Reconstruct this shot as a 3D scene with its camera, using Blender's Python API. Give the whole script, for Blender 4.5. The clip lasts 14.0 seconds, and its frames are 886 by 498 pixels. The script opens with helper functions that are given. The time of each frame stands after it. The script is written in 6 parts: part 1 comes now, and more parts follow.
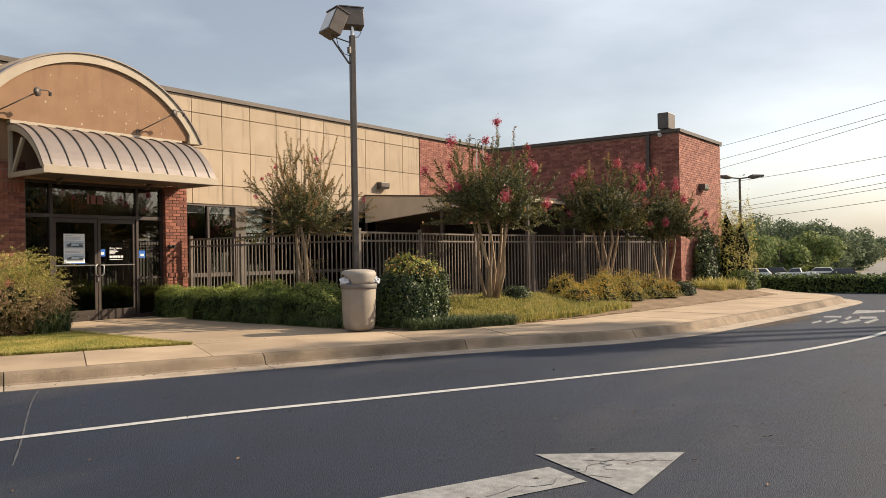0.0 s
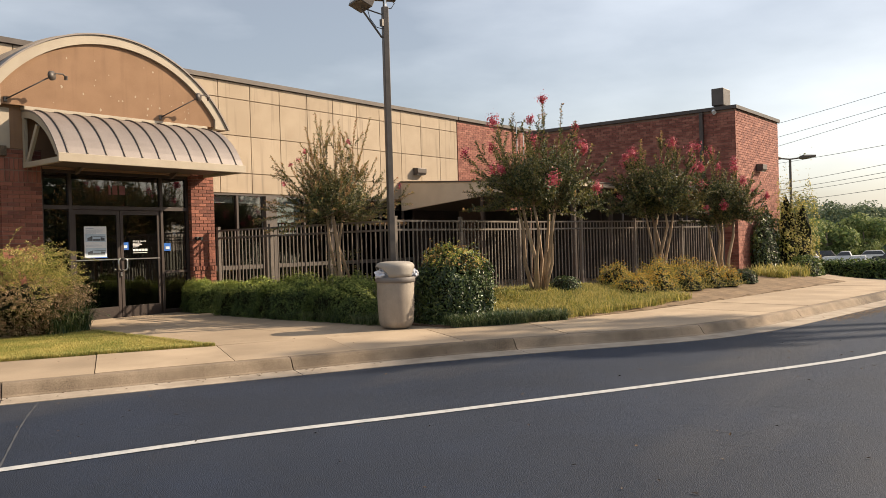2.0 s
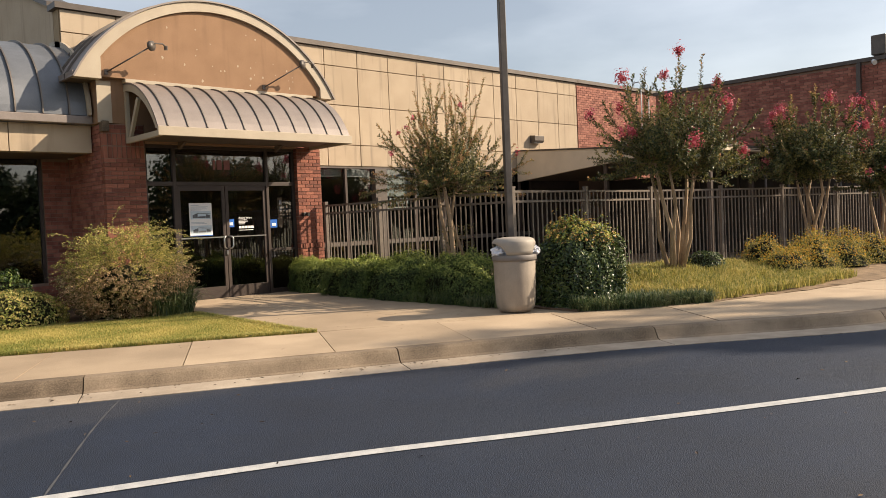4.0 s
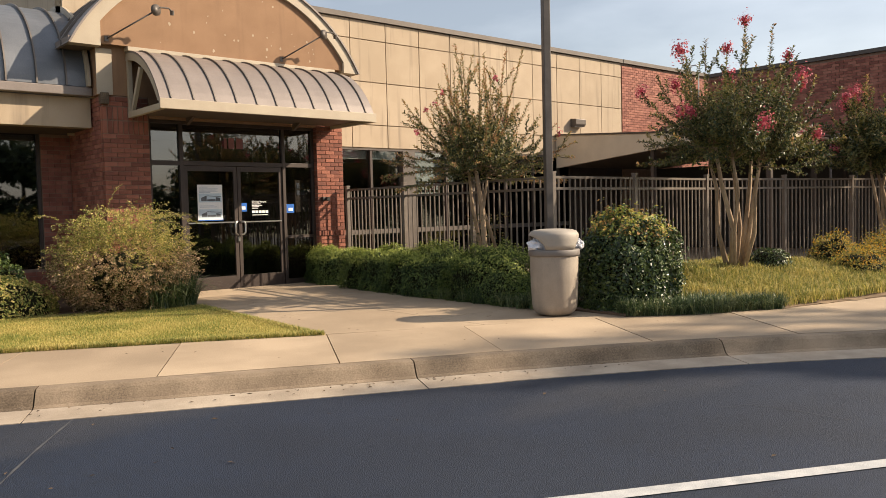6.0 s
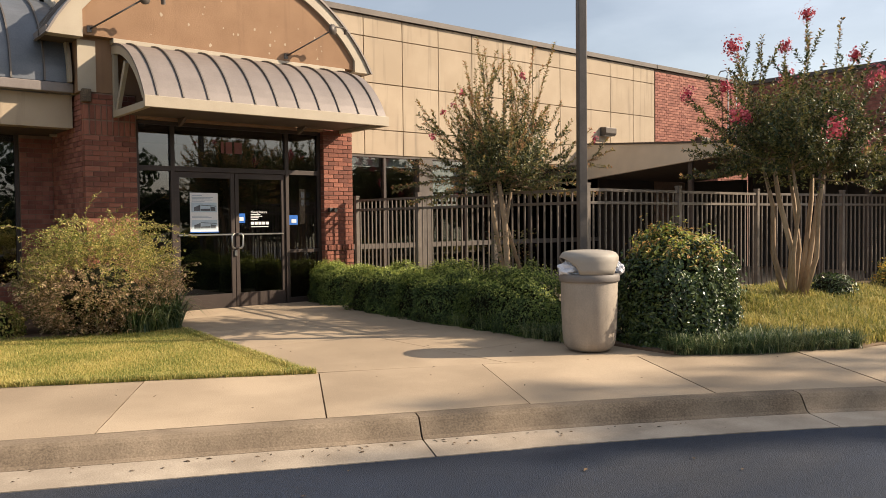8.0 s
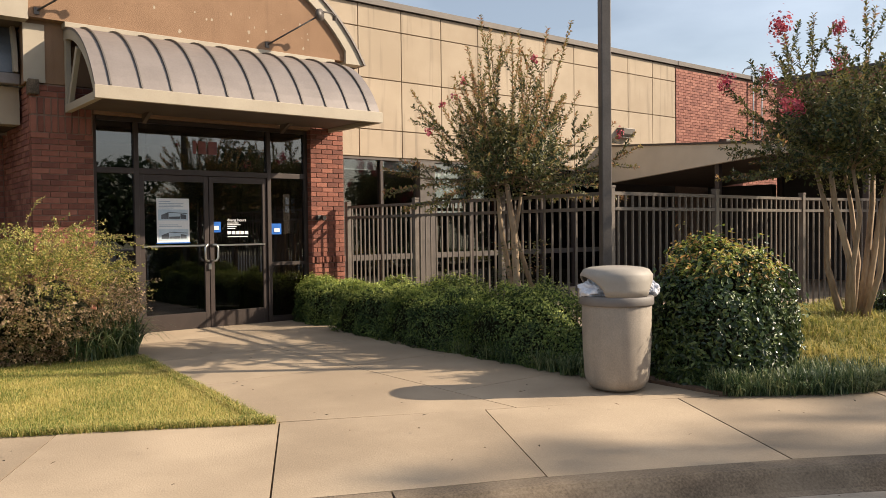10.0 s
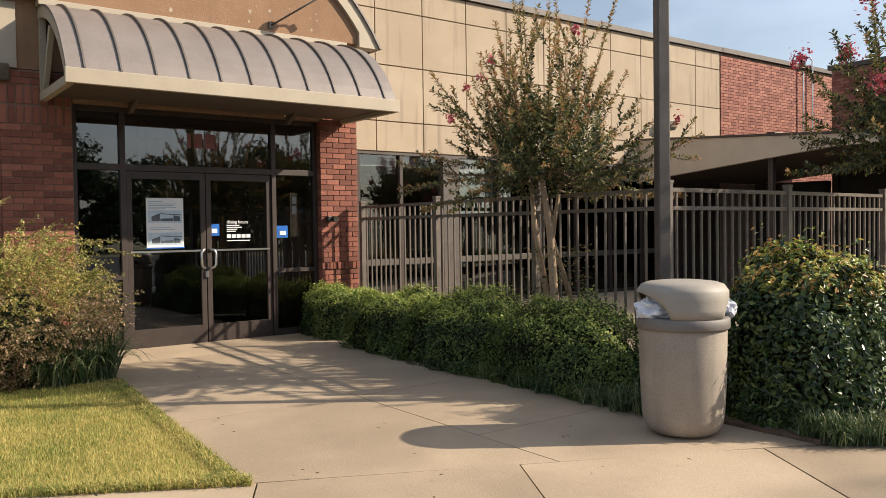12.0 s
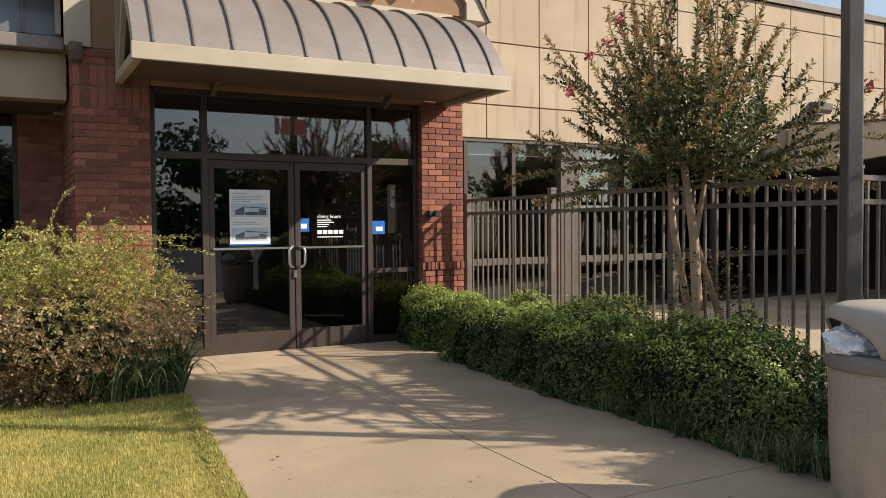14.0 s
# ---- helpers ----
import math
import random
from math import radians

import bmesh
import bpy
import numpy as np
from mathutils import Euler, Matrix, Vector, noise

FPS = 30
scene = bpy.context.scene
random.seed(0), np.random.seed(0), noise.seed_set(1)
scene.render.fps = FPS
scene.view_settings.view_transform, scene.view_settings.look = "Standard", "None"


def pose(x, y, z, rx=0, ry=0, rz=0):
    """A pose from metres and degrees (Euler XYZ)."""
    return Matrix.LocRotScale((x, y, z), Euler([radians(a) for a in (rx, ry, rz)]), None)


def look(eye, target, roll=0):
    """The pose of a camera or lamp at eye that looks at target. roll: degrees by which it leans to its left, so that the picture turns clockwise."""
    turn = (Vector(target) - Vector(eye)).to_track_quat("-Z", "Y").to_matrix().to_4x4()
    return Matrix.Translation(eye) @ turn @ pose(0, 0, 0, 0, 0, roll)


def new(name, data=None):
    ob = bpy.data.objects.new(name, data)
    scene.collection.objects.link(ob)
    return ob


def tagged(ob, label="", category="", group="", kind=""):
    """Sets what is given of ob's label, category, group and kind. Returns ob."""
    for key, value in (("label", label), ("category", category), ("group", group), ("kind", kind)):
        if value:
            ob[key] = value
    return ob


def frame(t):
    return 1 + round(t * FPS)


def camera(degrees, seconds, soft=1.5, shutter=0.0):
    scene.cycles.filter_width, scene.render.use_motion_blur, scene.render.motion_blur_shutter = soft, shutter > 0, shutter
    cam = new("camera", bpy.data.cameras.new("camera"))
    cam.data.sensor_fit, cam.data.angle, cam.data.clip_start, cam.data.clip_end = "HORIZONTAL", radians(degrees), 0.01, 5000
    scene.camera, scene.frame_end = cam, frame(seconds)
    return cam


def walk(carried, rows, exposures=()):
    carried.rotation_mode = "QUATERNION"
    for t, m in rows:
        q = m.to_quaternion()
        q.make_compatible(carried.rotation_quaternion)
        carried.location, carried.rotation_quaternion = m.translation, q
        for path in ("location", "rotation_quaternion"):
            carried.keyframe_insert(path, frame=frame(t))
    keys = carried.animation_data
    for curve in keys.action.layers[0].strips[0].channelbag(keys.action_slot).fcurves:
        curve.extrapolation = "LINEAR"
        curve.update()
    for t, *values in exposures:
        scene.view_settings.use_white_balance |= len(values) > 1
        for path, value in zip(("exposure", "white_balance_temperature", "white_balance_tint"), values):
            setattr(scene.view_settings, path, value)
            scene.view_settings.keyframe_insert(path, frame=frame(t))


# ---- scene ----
cam = camera(57.8, 14.0, soft=0.5)
PATH = [
    (0, (0.508, -0.987, 1.962), (2.13, 0.184, 1.982), -1.0),
    (0.5, (0.712, -0.772, 1.984), (2.331, 0.403, 1.996), -1.4),
    (1, (0.994, -0.583, 1.983), (2.607, 0.6, 1.989), -1.0),
    (1.5, (1.201, -0.377, 1.993), (2.784, 0.845, 1.986), -0.8),
    (2, (1.415, -0.19, 2.002), (2.981, 1.054, 1.993), -1.7),
    (2.5, (1.683, 0.012, 2.003), (3.189, 1.329, 1.987), -2.1),
    (3, (1.905, 0.211, 2.022), (3.318, 1.626, 1.97), -2.1),
    (3.5, (2.134, 0.489, 2.022), (3.517, 1.932, 1.961), -2.3),
    (6, (3.392, 1.748, 2.027), (4.7, 3.258, 1.932), -1.4),
    (6.5, (3.604, 2.021, 2.089), (4.897, 3.544, 1.991), -1.0),
    (7, (3.833, 2.294, 2.078), (5.123, 3.82, 1.99), -1.2),
    (7.5, (4.128, 2.492, 2.112), (5.413, 4.023, 2.035), -0.7),
    (8, (4.341, 2.782, 2.085), (5.612, 4.325, 2.017), -0.6),
    (8.5, (4.554, 3.092, 2.104), (5.818, 4.64, 2.048), -0.8),
    (11, (5.876, 4.377, 2.112), (7.12, 5.942, 2.063), -0.7),
    (11.5, (6.04, 4.656, 2.151), (7.283, 6.222, 2.099), -1.3),
    (12, (6.234, 4.866, 2.152), (7.433, 6.465, 2.101), -0.8),
    (12.5, (6.424, 5.064, 2.156), (7.539, 6.724, 2.106), -0.4),
    (13, (6.635, 5.357, 2.176), (7.704, 7.046, 2.126), -0.5),
    (13.5, (6.861, 5.626, 2.169), (7.88, 7.346, 2.121), -0.6),
    (14, (7.038, 5.898, 2.17), (7.991, 7.655, 2.109), -0.4),
]
walk(cam, [(t, look(eye, target, roll)) for t, eye, target, roll in PATH], [(0, 0.54, 6500, 10), (3, 0.61, 6480, 10), (6.5, 0.70, 6450, 10), (9.5, 0.66, 6200, 9), (12.5, 0.59, 5850, 7), (14, 0.57, 5780, 6)])

# ---- light ----
SUN_DIR = Vector((1.0, -0.70, 0.74)).normalized()
sun = new("sun", bpy.data.lights.new("sun", "SUN"))
sun.data.energy, sun.data.angle, sun.data.color = 5.5, radians(0.6), (1.0, 0.815, 0.60)
sun.matrix_world = Matrix.Translation((30, -15, 30)) @ SUN_DIR.to_track_quat("Z", "Y").to_matrix().to_4x4()
world = bpy.data.worlds.new("sky")
scene.world = world
world.use_nodes = True
wn = world.node_tree.nodes
sky = wn.new("ShaderNodeTexSky")
sky.sky_type, sky.sun_disc = "NISHITA", False
sky.sun_elevation, sky.sun_rotation = math.asin(SUN_DIR.z), math.atan2(SUN_DIR.x, SUN_DIR.y)
sky.air_density, sky.dust_density, sky.ozone_density = 1.0, 2.2, 1.0
wn["Background"].inputs["Strength"].default_value = 0.058
world.node_tree.links.new(sky.outputs[0], wn["Background"].inputs["Color"])
haze = wn.new("ShaderNodeBackground")
haze.inputs["Color"].default_value = (0.93, 0.92, 0.90, 1)
way, squash_, veil, veil_range = wn.new("ShaderNodeTexCoord"), wn.new("ShaderNodeMapping"), wn.new("ShaderNodeTexNoise"), wn.new("ShaderNodeMapRange")
squash_.inputs["Scale"].default_value = (1.4, 1.4, 4.5)
veil.inputs["Scale"].default_value, veil.inputs["Detail"].default_value = 1.5, 7
for slot, value in (("From Min", 0.36), ("From Max", 0.68), ("To Min", 0.17), ("To Max", 0.40)):
    veil_range.inputs[slot].default_value = value
world.node_tree.links.new(way.outputs["Generated"], squash_.inputs[0])
world.node_tree.links.new(squash_.outputs[0], veil.inputs[0])
world.node_tree.links.new(veil.outputs["Fac"], veil_range.inputs["Value"])
world.node_tree.links.new(veil_range.outputs[0], haze.inputs["Strength"])
both = wn.new("ShaderNodeAddShader")
world.node_tree.links.new(wn["Background"].outputs[0], both.inputs[0])
world.node_tree.links.new(haze.outputs[0], both.inputs[1])
world.node_tree.links.new(both.outputs[0], wn["World Output"].inputs["Surface"])


# ---- materials ----
def material(name, colors, scale=6.0, rough=0.8, metal=0.0, bump=0.0, bump_scale=60.0, fine=0.35, island=0.0, pieces=0.0,
             spec=0.5, stretch=(1, 1, 1), through_light=0.0, streaks=0.0, spots=0.0, dust=None, grit=0.0):
    """Two scales of noise between two colours; island and pieces vary the brightness from piece to piece."""
    m = bpy.data.materials.new(name)
    m.use_nodes = True
    nt = m.node_tree
    n, l = nt.nodes, nt.links
    p = n["Principled BSDF"]
    co = n.new("ShaderNodeTexCoord")
    mp = n.new("ShaderNodeMapping")
    mp.inputs["Scale"].default_value = stretch
    l.new(co.outputs["Object"], mp.inputs[0])
    a, b = n.new("ShaderNodeTexNoise"), n.new("ShaderNodeTexNoise")
    a.inputs["Scale"].default_value, a.inputs["Detail"].default_value = scale, 6
    b.inputs["Scale"].default_value, b.inputs["Detail"].default_value = bump_scale, 4
    l.new(mp.outputs[0], a.inputs[0]); l.new(mp.outputs[0], b.inputs[0])
    mixf = n.new("ShaderNodeMix"); mixf.inputs[0].default_value = fine
    l.new(a.outputs["Fac"], mixf.inputs[2]); l.new(b.outputs["Fac"], mixf.inputs[3])
    fac = mixf.outputs[0]
    ramp = n.new("ShaderNodeValToRGB")
    c = colors if len(colors[0:1]) and isinstance(colors[0], tuple) else (colors, colors)
    ramp.color_ramp.elements[0].position, ramp.color_ramp.elements[1].position = 0.34, 0.66
    ramp.color_ramp.elements[0].color, ramp.color_ramp.elements[1].color = (*c[0], 1), (*c[-1], 1)
    if len(c) == 3:
        e = ramp.color_ramp.elements.new(0.5); e.color = (*c[1], 1)
    out = ramp.outputs[0]
    if island or pieces:
        src = n.new("ShaderNodeNewGeometry").outputs["Random Per Island"] if island else n.new("ShaderNodeObjectInfo").outputs["Random"]
        amount = island or pieces
        add = n.new("ShaderNodeMath"); add.operation = "MULTIPLY_ADD"
        l.new(src, add.inputs[0]); add.inputs[1].default_value = 2 * amount
        sub = n.new("ShaderNodeMath"); sub.operation = "ADD"; sub.inputs[1].default_value = -amount
        l.new(fac, add.inputs[2]); l.new(add.outputs[0], sub.inputs[0])
        l.new(sub.outputs[0], ramp.inputs[0])
    else:
        l.new(fac, ramp.inputs[0])
    if streaks:
        sm = n.new("ShaderNodeMapping"); sm.inputs["Scale"].default_value = (5.0, 5.0, 0.35)
        sn = n.new("ShaderNodeTexNoise"); sn.inputs["Scale"].default_value, sn.inputs["Detail"].default_value = 1.3, 5
        sr = n.new("ShaderNodeValToRGB")
        sr.color_ramp.elements[0].position, sr.color_ramp.elements[1].position = 0.56, 0.74
        sr.color_ramp.elements[0].color, sr.color_ramp.elements[1].color = (1, 1, 1, 1), (1 - streaks, 1 - streaks, 1 - streaks * 0.95, 1)
        mu = n.new("ShaderNodeMix"); mu.data_type, mu.blend_type = "RGBA", "MULTIPLY"
        mu.inputs[0].default_value = 1.0
        l.new(co.outputs["Object"], sm.inputs[0]); l.new(sm.outputs[0], sn.inputs[0]); l.new(sn.outputs["Fac"], sr.inputs[0])
        l.new(out, mu.inputs[6]); l.new(sr.outputs[0], mu.inputs[7])
        out = mu.outputs[2]
    if spots:
        sn = n.new("ShaderNodeTexNoise"); sn.inputs["Scale"].default_value, sn.inputs["Detail"].default_value = spots, 8
        sr = n.new("ShaderNodeValToRGB")
        sr.color_ramp.elements[0].position, sr.color_ramp.elements[1].position = 0.40, 0.62
        sr.color_ramp.elements[0].color, sr.color_ramp.elements[1].color = (0.82, 0.81, 0.80, 1), (1.05, 1.05, 1.05, 1)
        mu = n.new("ShaderNodeMix"); mu.data_type, mu.blend_type = "RGBA", "MULTIPLY"
        mu.inputs[0].default_value = 1.0
        l.new(co.outputs["Object"], sn.inputs[0]); l.new(sn.outputs["Fac"], sr.inputs[0])
        l.new(out, mu.inputs[6]); l.new(sr.outputs[0], mu.inputs[7])
        out = mu.outputs[2]
    if dust:
        dm = n.new("ShaderNodeMapping"); dm.inputs["Scale"].default_value, dm.inputs["Rotation"].default_value = (0.22, 0.8, 1), (0, 0, 0.42)
        dn = n.new("ShaderNodeTexNoise"); dn.inputs["Scale"].default_value, dn.inputs["Detail"].default_value = 1.0, 9
        dr = n.new("ShaderNodeValToRGB")
        dr.color_ramp.elements[0].position, dr.color_ramp.elements[1].position = 0.54, 0.80
        dr.color_ramp.elements[0].color, dr.color_ramp.elements[1].color = (0, 0, 0, 1), (0.62, 0.62, 0.62, 1)
        du = n.new("ShaderNodeMix"); du.data_type = "RGBA"
        du.inputs[7].default_value = (*dust, 1)
        l.new(co.outputs["Object"], dm.inputs[0]); l.new(dm.outputs[0], dn.inputs[0]); l.new(dn.outputs["Fac"], dr.inputs[0])
        l.new(dr.outputs[0], du.inputs[0]); l.new(out, du.inputs[6])
        out = du.outputs[2]
    if grit:
        gn = n.new("ShaderNodeTexNoise"); gn.inputs["Scale"].default_value, gn.inputs["Detail"].default_value = 85, 8
        gn.inputs["Roughness"].default_value = 0.75
        gr = n.new("ShaderNodeValToRGB")
        gr.color_ramp.elements[0].position, gr.color_ramp.elements[1].position = 0.36, 0.68
        gr.color_ramp.elements[0].color, gr.color_ramp.elements[1].color = (1 - grit, 1 - grit, 1 - grit, 1), (1 + grit, 1 + grit, 1 + grit, 1)
        mu = n.new("ShaderNodeMix"); mu.data_type, mu.blend_type = "RGBA", "MULTIPLY"
        mu.inputs[0].default_value = 1.0
        l.new(co.outputs["Object"], gn.inputs[0]); l.new(gn.outputs["Fac"], gr.inputs[0])
        l.new(out, mu.inputs[6]); l.new(gr.outputs[0], mu.inputs[7])
        out = mu.outputs[2]
    l.new(out, p.inputs["Base Color"])
    p.inputs["Roughness"].default_value, p.inputs["Metallic"].default_value = rough, metal
    p.inputs["Specular IOR Level"].default_value = spec
    if bump:
        bp = n.new("ShaderNodeBump"); bp.inputs["Strength"].default_value, bp.inputs["Distance"].default_value = bump, 0.01
        l.new(b.outputs["Fac"], bp.inputs["Height"]); l.new(bp.outputs[0], p.inputs["Normal"])
    if through_light:
        tr = n.new("ShaderNodeBsdfTranslucent"); l.new(out, tr.inputs[0])
        ms = n.new("ShaderNodeMixShader"); ms.inputs[0].default_value = through_light
        l.new(p.outputs[0], ms.inputs[1]); l.new(tr.outputs[0], ms.inputs[2])
        l.new(ms.outputs[0], n["Material Output"].inputs[0])
    return m


def glass_material(name, tint=(0.8, 0.8, 0.8), reflect=0.12):
    """Dark window glass: a mirror film over a tinted see-through pane."""
    m = bpy.data.materials.new(name)
    m.use_nodes = True
    n, l = m.node_tree.nodes, m.node_tree.links
    n.remove(n["Principled BSDF"])
    t, g, f, ms = n.new("ShaderNodeBsdfTransparent"), n.new("ShaderNodeBsdfGlossy"), n.new("ShaderNodeFresnel"), n.new("ShaderNodeMixShader")
    t.inputs[0].default_value = (*tint, 1)
    g.inputs["Roughness"].default_value = 0.012
    add = n.new("ShaderNodeMath"); add.operation = "ADD"; add.inputs[1].default_value = reflect
    l.new(f.outputs[0], add.inputs[0]); l.new(add.outputs[0], ms.inputs[0])
    l.new(t.outputs[0], ms.inputs[1]); l.new(g.outputs[0], ms.inputs[2])
    l.new(ms.outputs[0], n["Material Output"].inputs[0])
    return m


ASPHALT = material("asphalt", ((0.005, 0.012, 0.030), (0.010, 0.019, 0.041), (0.021, 0.032, 0.057)), 0.35, 0.72, bump=0.9, bump_scale=150, fine=0.5, spec=0.4, spots=0.8, dust=(0.066, 0.064, 0.064), grit=0.68)
CONCRETE = material("concrete", ((0.325, 0.249, 0.170), (0.405, 0.313, 0.216)), 1.2, 0.88, bump=0.25, bump_scale=90, fine=0.4, pieces=0.18, spots=0.9, grit=0.10)
KERB = material("kerb_concrete", ((0.085, 0.062, 0.041), (0.185, 0.139, 0.094), (0.275, 0.211, 0.147)), 2.0, 0.9, bump=0.3, bump_scale=70, fine=0.4, pieces=0.12, spots=3.0)
LINE_PAINT = material("white_road_paint", ((0.30, 0.31, 0.32), (0.50, 0.50, 0.49)), 9, 0.7, bump=0.3, bump_scale=120)
ARROW_PAINT = material("faded_road_paint", ((0.15, 0.16, 0.17), (0.30, 0.305, 0.30)), 14, 0.75, bump=0.4, bump_scale=120, spots=6.0)
GROUND = material("far_ground", ((0.10, 0.12, 0.05), (0.20, 0.17, 0.10)), 0.08, 0.95, bump_scale=3)
SOIL = material("mulch", ((0.07, 0.042, 0.026), (0.17, 0.11, 0.07)), 8, 0.95, bump=0.8, bump_scale=60)
DIRT = material("dry_soil", ((0.125, 0.083, 0.048), (0.25, 0.172, 0.10)), 5, 0.95, bump=0.6, bump_scale=60, spots=2.0)
LAWN = material("lawn_soil", ((0.27, 0.23, 0.055), (0.45, 0.37, 0.10)), 3, 0.95, bump=0.6, bump_scale=70)
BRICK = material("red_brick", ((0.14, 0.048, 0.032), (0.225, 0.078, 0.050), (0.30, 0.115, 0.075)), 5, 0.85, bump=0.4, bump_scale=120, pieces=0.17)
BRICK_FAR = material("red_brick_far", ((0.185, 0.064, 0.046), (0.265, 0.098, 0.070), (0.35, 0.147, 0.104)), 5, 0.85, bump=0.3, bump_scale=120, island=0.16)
MORTAR = material("mortar", ((0.20, 0.13, 0.10), (0.28, 0.19, 0.14)), 10, 0.95, bump=0.4, bump_scale=150)
PANEL = material("tan_panel", ((0.365, 0.288, 0.205), (0.435, 0.350, 0.255)), 1.6, 0.9, bump=0.35, bump_scale=130, fine=0.3, pieces=0.10, streaks=0.34)
PANEL_JOINT = material("panel_joint", ((0.24, 0.175, 0.10), (0.30, 0.22, 0.13)), 6, 0.9)
STUCCO = material("brown_stucco", ((0.228, 0.134, 0.076), (0.298, 0.179, 0.105)), 2.2, 0.92, bump=0.5, bump_scale=110, fine=0.45, streaks=0.15)
TAN_TRIM = material("tan_trim", ((0.34, 0.285, 0.215), (0.41, 0.35, 0.265)), 3, 0.6, bump=0.05, bump_scale=80)
# Lighter than TAN_TRIM: light bounced off the patio is put into the colour.
PATIO_BOUNCE_TAN = material("bounce_lit_tan_metal", ((0.50, 0.415, 0.31), (0.58, 0.485, 0.365)), 3, 0.55, bump=0.04, bump_scale=80)
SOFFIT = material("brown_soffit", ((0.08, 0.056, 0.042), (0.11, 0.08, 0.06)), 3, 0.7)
ROOF_METAL = material("grey_brown_roof_metal", ((0.18, 0.152, 0.138), (0.225, 0.192, 0.175)), 2.5, 0.5, 0.15, bump=0.05, bump_scale=40)
SEAM = material("roof_seam", ((0.12, 0.10, 0.09), (0.16, 0.14, 0.12)), 5, 0.5, 0.5)
COPING = material("bronze_coping", ((0.060, 0.048, 0.042), (0.09, 0.075, 0.065)), 4, 0.5, 0.3)
BRONZE = material("bronze_aluminium", ((0.036, 0.025, 0.021), (0.056, 0.040, 0.033)), 4, 0.52, 0.12, bump=0.03)
FENCE = material("bronze_fence_paint", ((0.115, 0.096, 0.081), (0.18, 0.151, 0.129)), 8, 0.42, 0.12, bump=0.1, bump_scale=90)
POLE_MAT = material("bronze_pole", ((0.075, 0.063, 0.055), (0.115, 0.098, 0.086)), 6, 0.5, 0.25, bump=0.1)
GLASS = glass_material("window_glass", (0.42, 0.42, 0.43), 0.09)
WING_METAL = material("slate_roof_metal", ((0.10, 0.11, 0.125), (0.15, 0.16, 0.18)), 2.5, 0.45, 0.3)
GUTTER_PAN = material("gutter_concrete", ((0.28, 0.228, 0.172), (0.40, 0.335, 0.262)), 2.5, 0.9, bump=0.3, bump_scale=80, spots=3.0)
# Near-black: the dimness of rooms and covered patio is put into it.
DARK = material("shade_black", ((0.030, 0.027, 0.025), (0.05, 0.045, 0.04)), 2, 0.9)
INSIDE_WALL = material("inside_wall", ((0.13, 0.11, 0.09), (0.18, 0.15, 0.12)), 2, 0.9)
STEEL = material("brushed_steel", ((0.55, 0.54, 0.52), (0.68, 0.67, 0.65)), 8, 0.28, 0.95)
BIN_BODY = material("tan_bin_plastic", ((0.262, 0.222, 0.178), (0.335, 0.285, 0.230)), 5, 0.7, bump=0.08, bump_scale=120, fine=0.3, streaks=0.25, grit=0.16)
BIN_RIM = material("grey_rim_plastic", ((0.13, 0.115, 0.105), (0.17, 0.15, 0.135)), 5, 0.6, bump=0.1, bump_scale=120)
BIN_LID = material("grey_tan_lid_plastic", ((0.27, 0.24, 0.205), (0.33, 0.295, 0.25)), 5, 0.6, bump=0.06, bump_scale=120)
PAPER = material("white_paper", ((0.70, 0.70, 0.70), (0.80, 0.80, 0.80)), 3, 0.8)
INK = material("grey_ink", ((0.26, 0.32, 0.40), (0.38, 0.44, 0.52)), 6, 0.8)
BLUE = material("blue_sticker", ((0.015, 0.10, 0.42), (0.03, 0.16, 0.55)), 8, 0.4)
WHITE_VINYL = material("white_vinyl", ((0.72, 0.72, 0.72), (0.80, 0.80, 0.80)), 8, 0.5)
BLACK = material("black_plastic", ((0.012, 0.012, 0.012), (0.03, 0.03, 0.03)), 8, 0.5)
LENS = material("lamp_lens", ((0.50, 0.50, 0.48), (0.62, 0.62, 0.60)), 5, 0.25)
BARK = material("smooth_tan_bark", ((0.22, 0.145, 0.085), (0.42, 0.31, 0.20)), 5, 0.8, bump=0.4, bump_scale=40, stretch=(1, 1, 0.3))
# Twigs near-black: the shade between leaves is put into the colour.
LEAF_SHADE = material("twig_and_leaf_shade", ((0.008, 0.010, 0.005), (0.022, 0.022, 0.012)), 14, 0.95, bump=1.0, bump_scale=40, spec=0.1)
TWIG = material("brown_twig", ((0.13, 0.085, 0.05), (0.20, 0.14, 0.085)), 8, 0.85)
CREPE_LEAF = material("crepe_myrtle_leaf", ((0.024, 0.040, 0.015), (0.078, 0.098, 0.032), (0.21, 0.19, 0.064)), 1.5, 0.45, fine=0.2, island=0.28, spec=0.4, through_light=0.28)
YOUNG_LEAF = material("bronze_young_leaf", ((0.15, 0.14, 0.040), (0.35, 0.27, 0.085), (0.46, 0.25, 0.13)), 1.5, 0.5, fine=0.2, island=0.32, spec=0.3, through_light=0.4)
BLOSSOM = material("pink_red_blossom", ((0.38, 0.040, 0.070), (0.58, 0.16, 0.19)), 8, 0.7, island=0.25, through_light=0.25)
HEDGE_LEAF = material("hedge_leaf", ((0.024, 0.048, 0.013), (0.068, 0.115, 0.028), (0.17, 0.22, 0.05)), 1.5, 0.48, fine=0.2, island=0.28, spec=0.4, through_light=0.24)
ROUND_LEAF = material("glossy_shrub_leaf", ((0.016, 0.034, 0.011), (0.045, 0.080, 0.022), (0.115, 0.15, 0.038)), 1.5, 0.36, fine=0.2, island=0.26, spec=0.5, through_light=0.12)
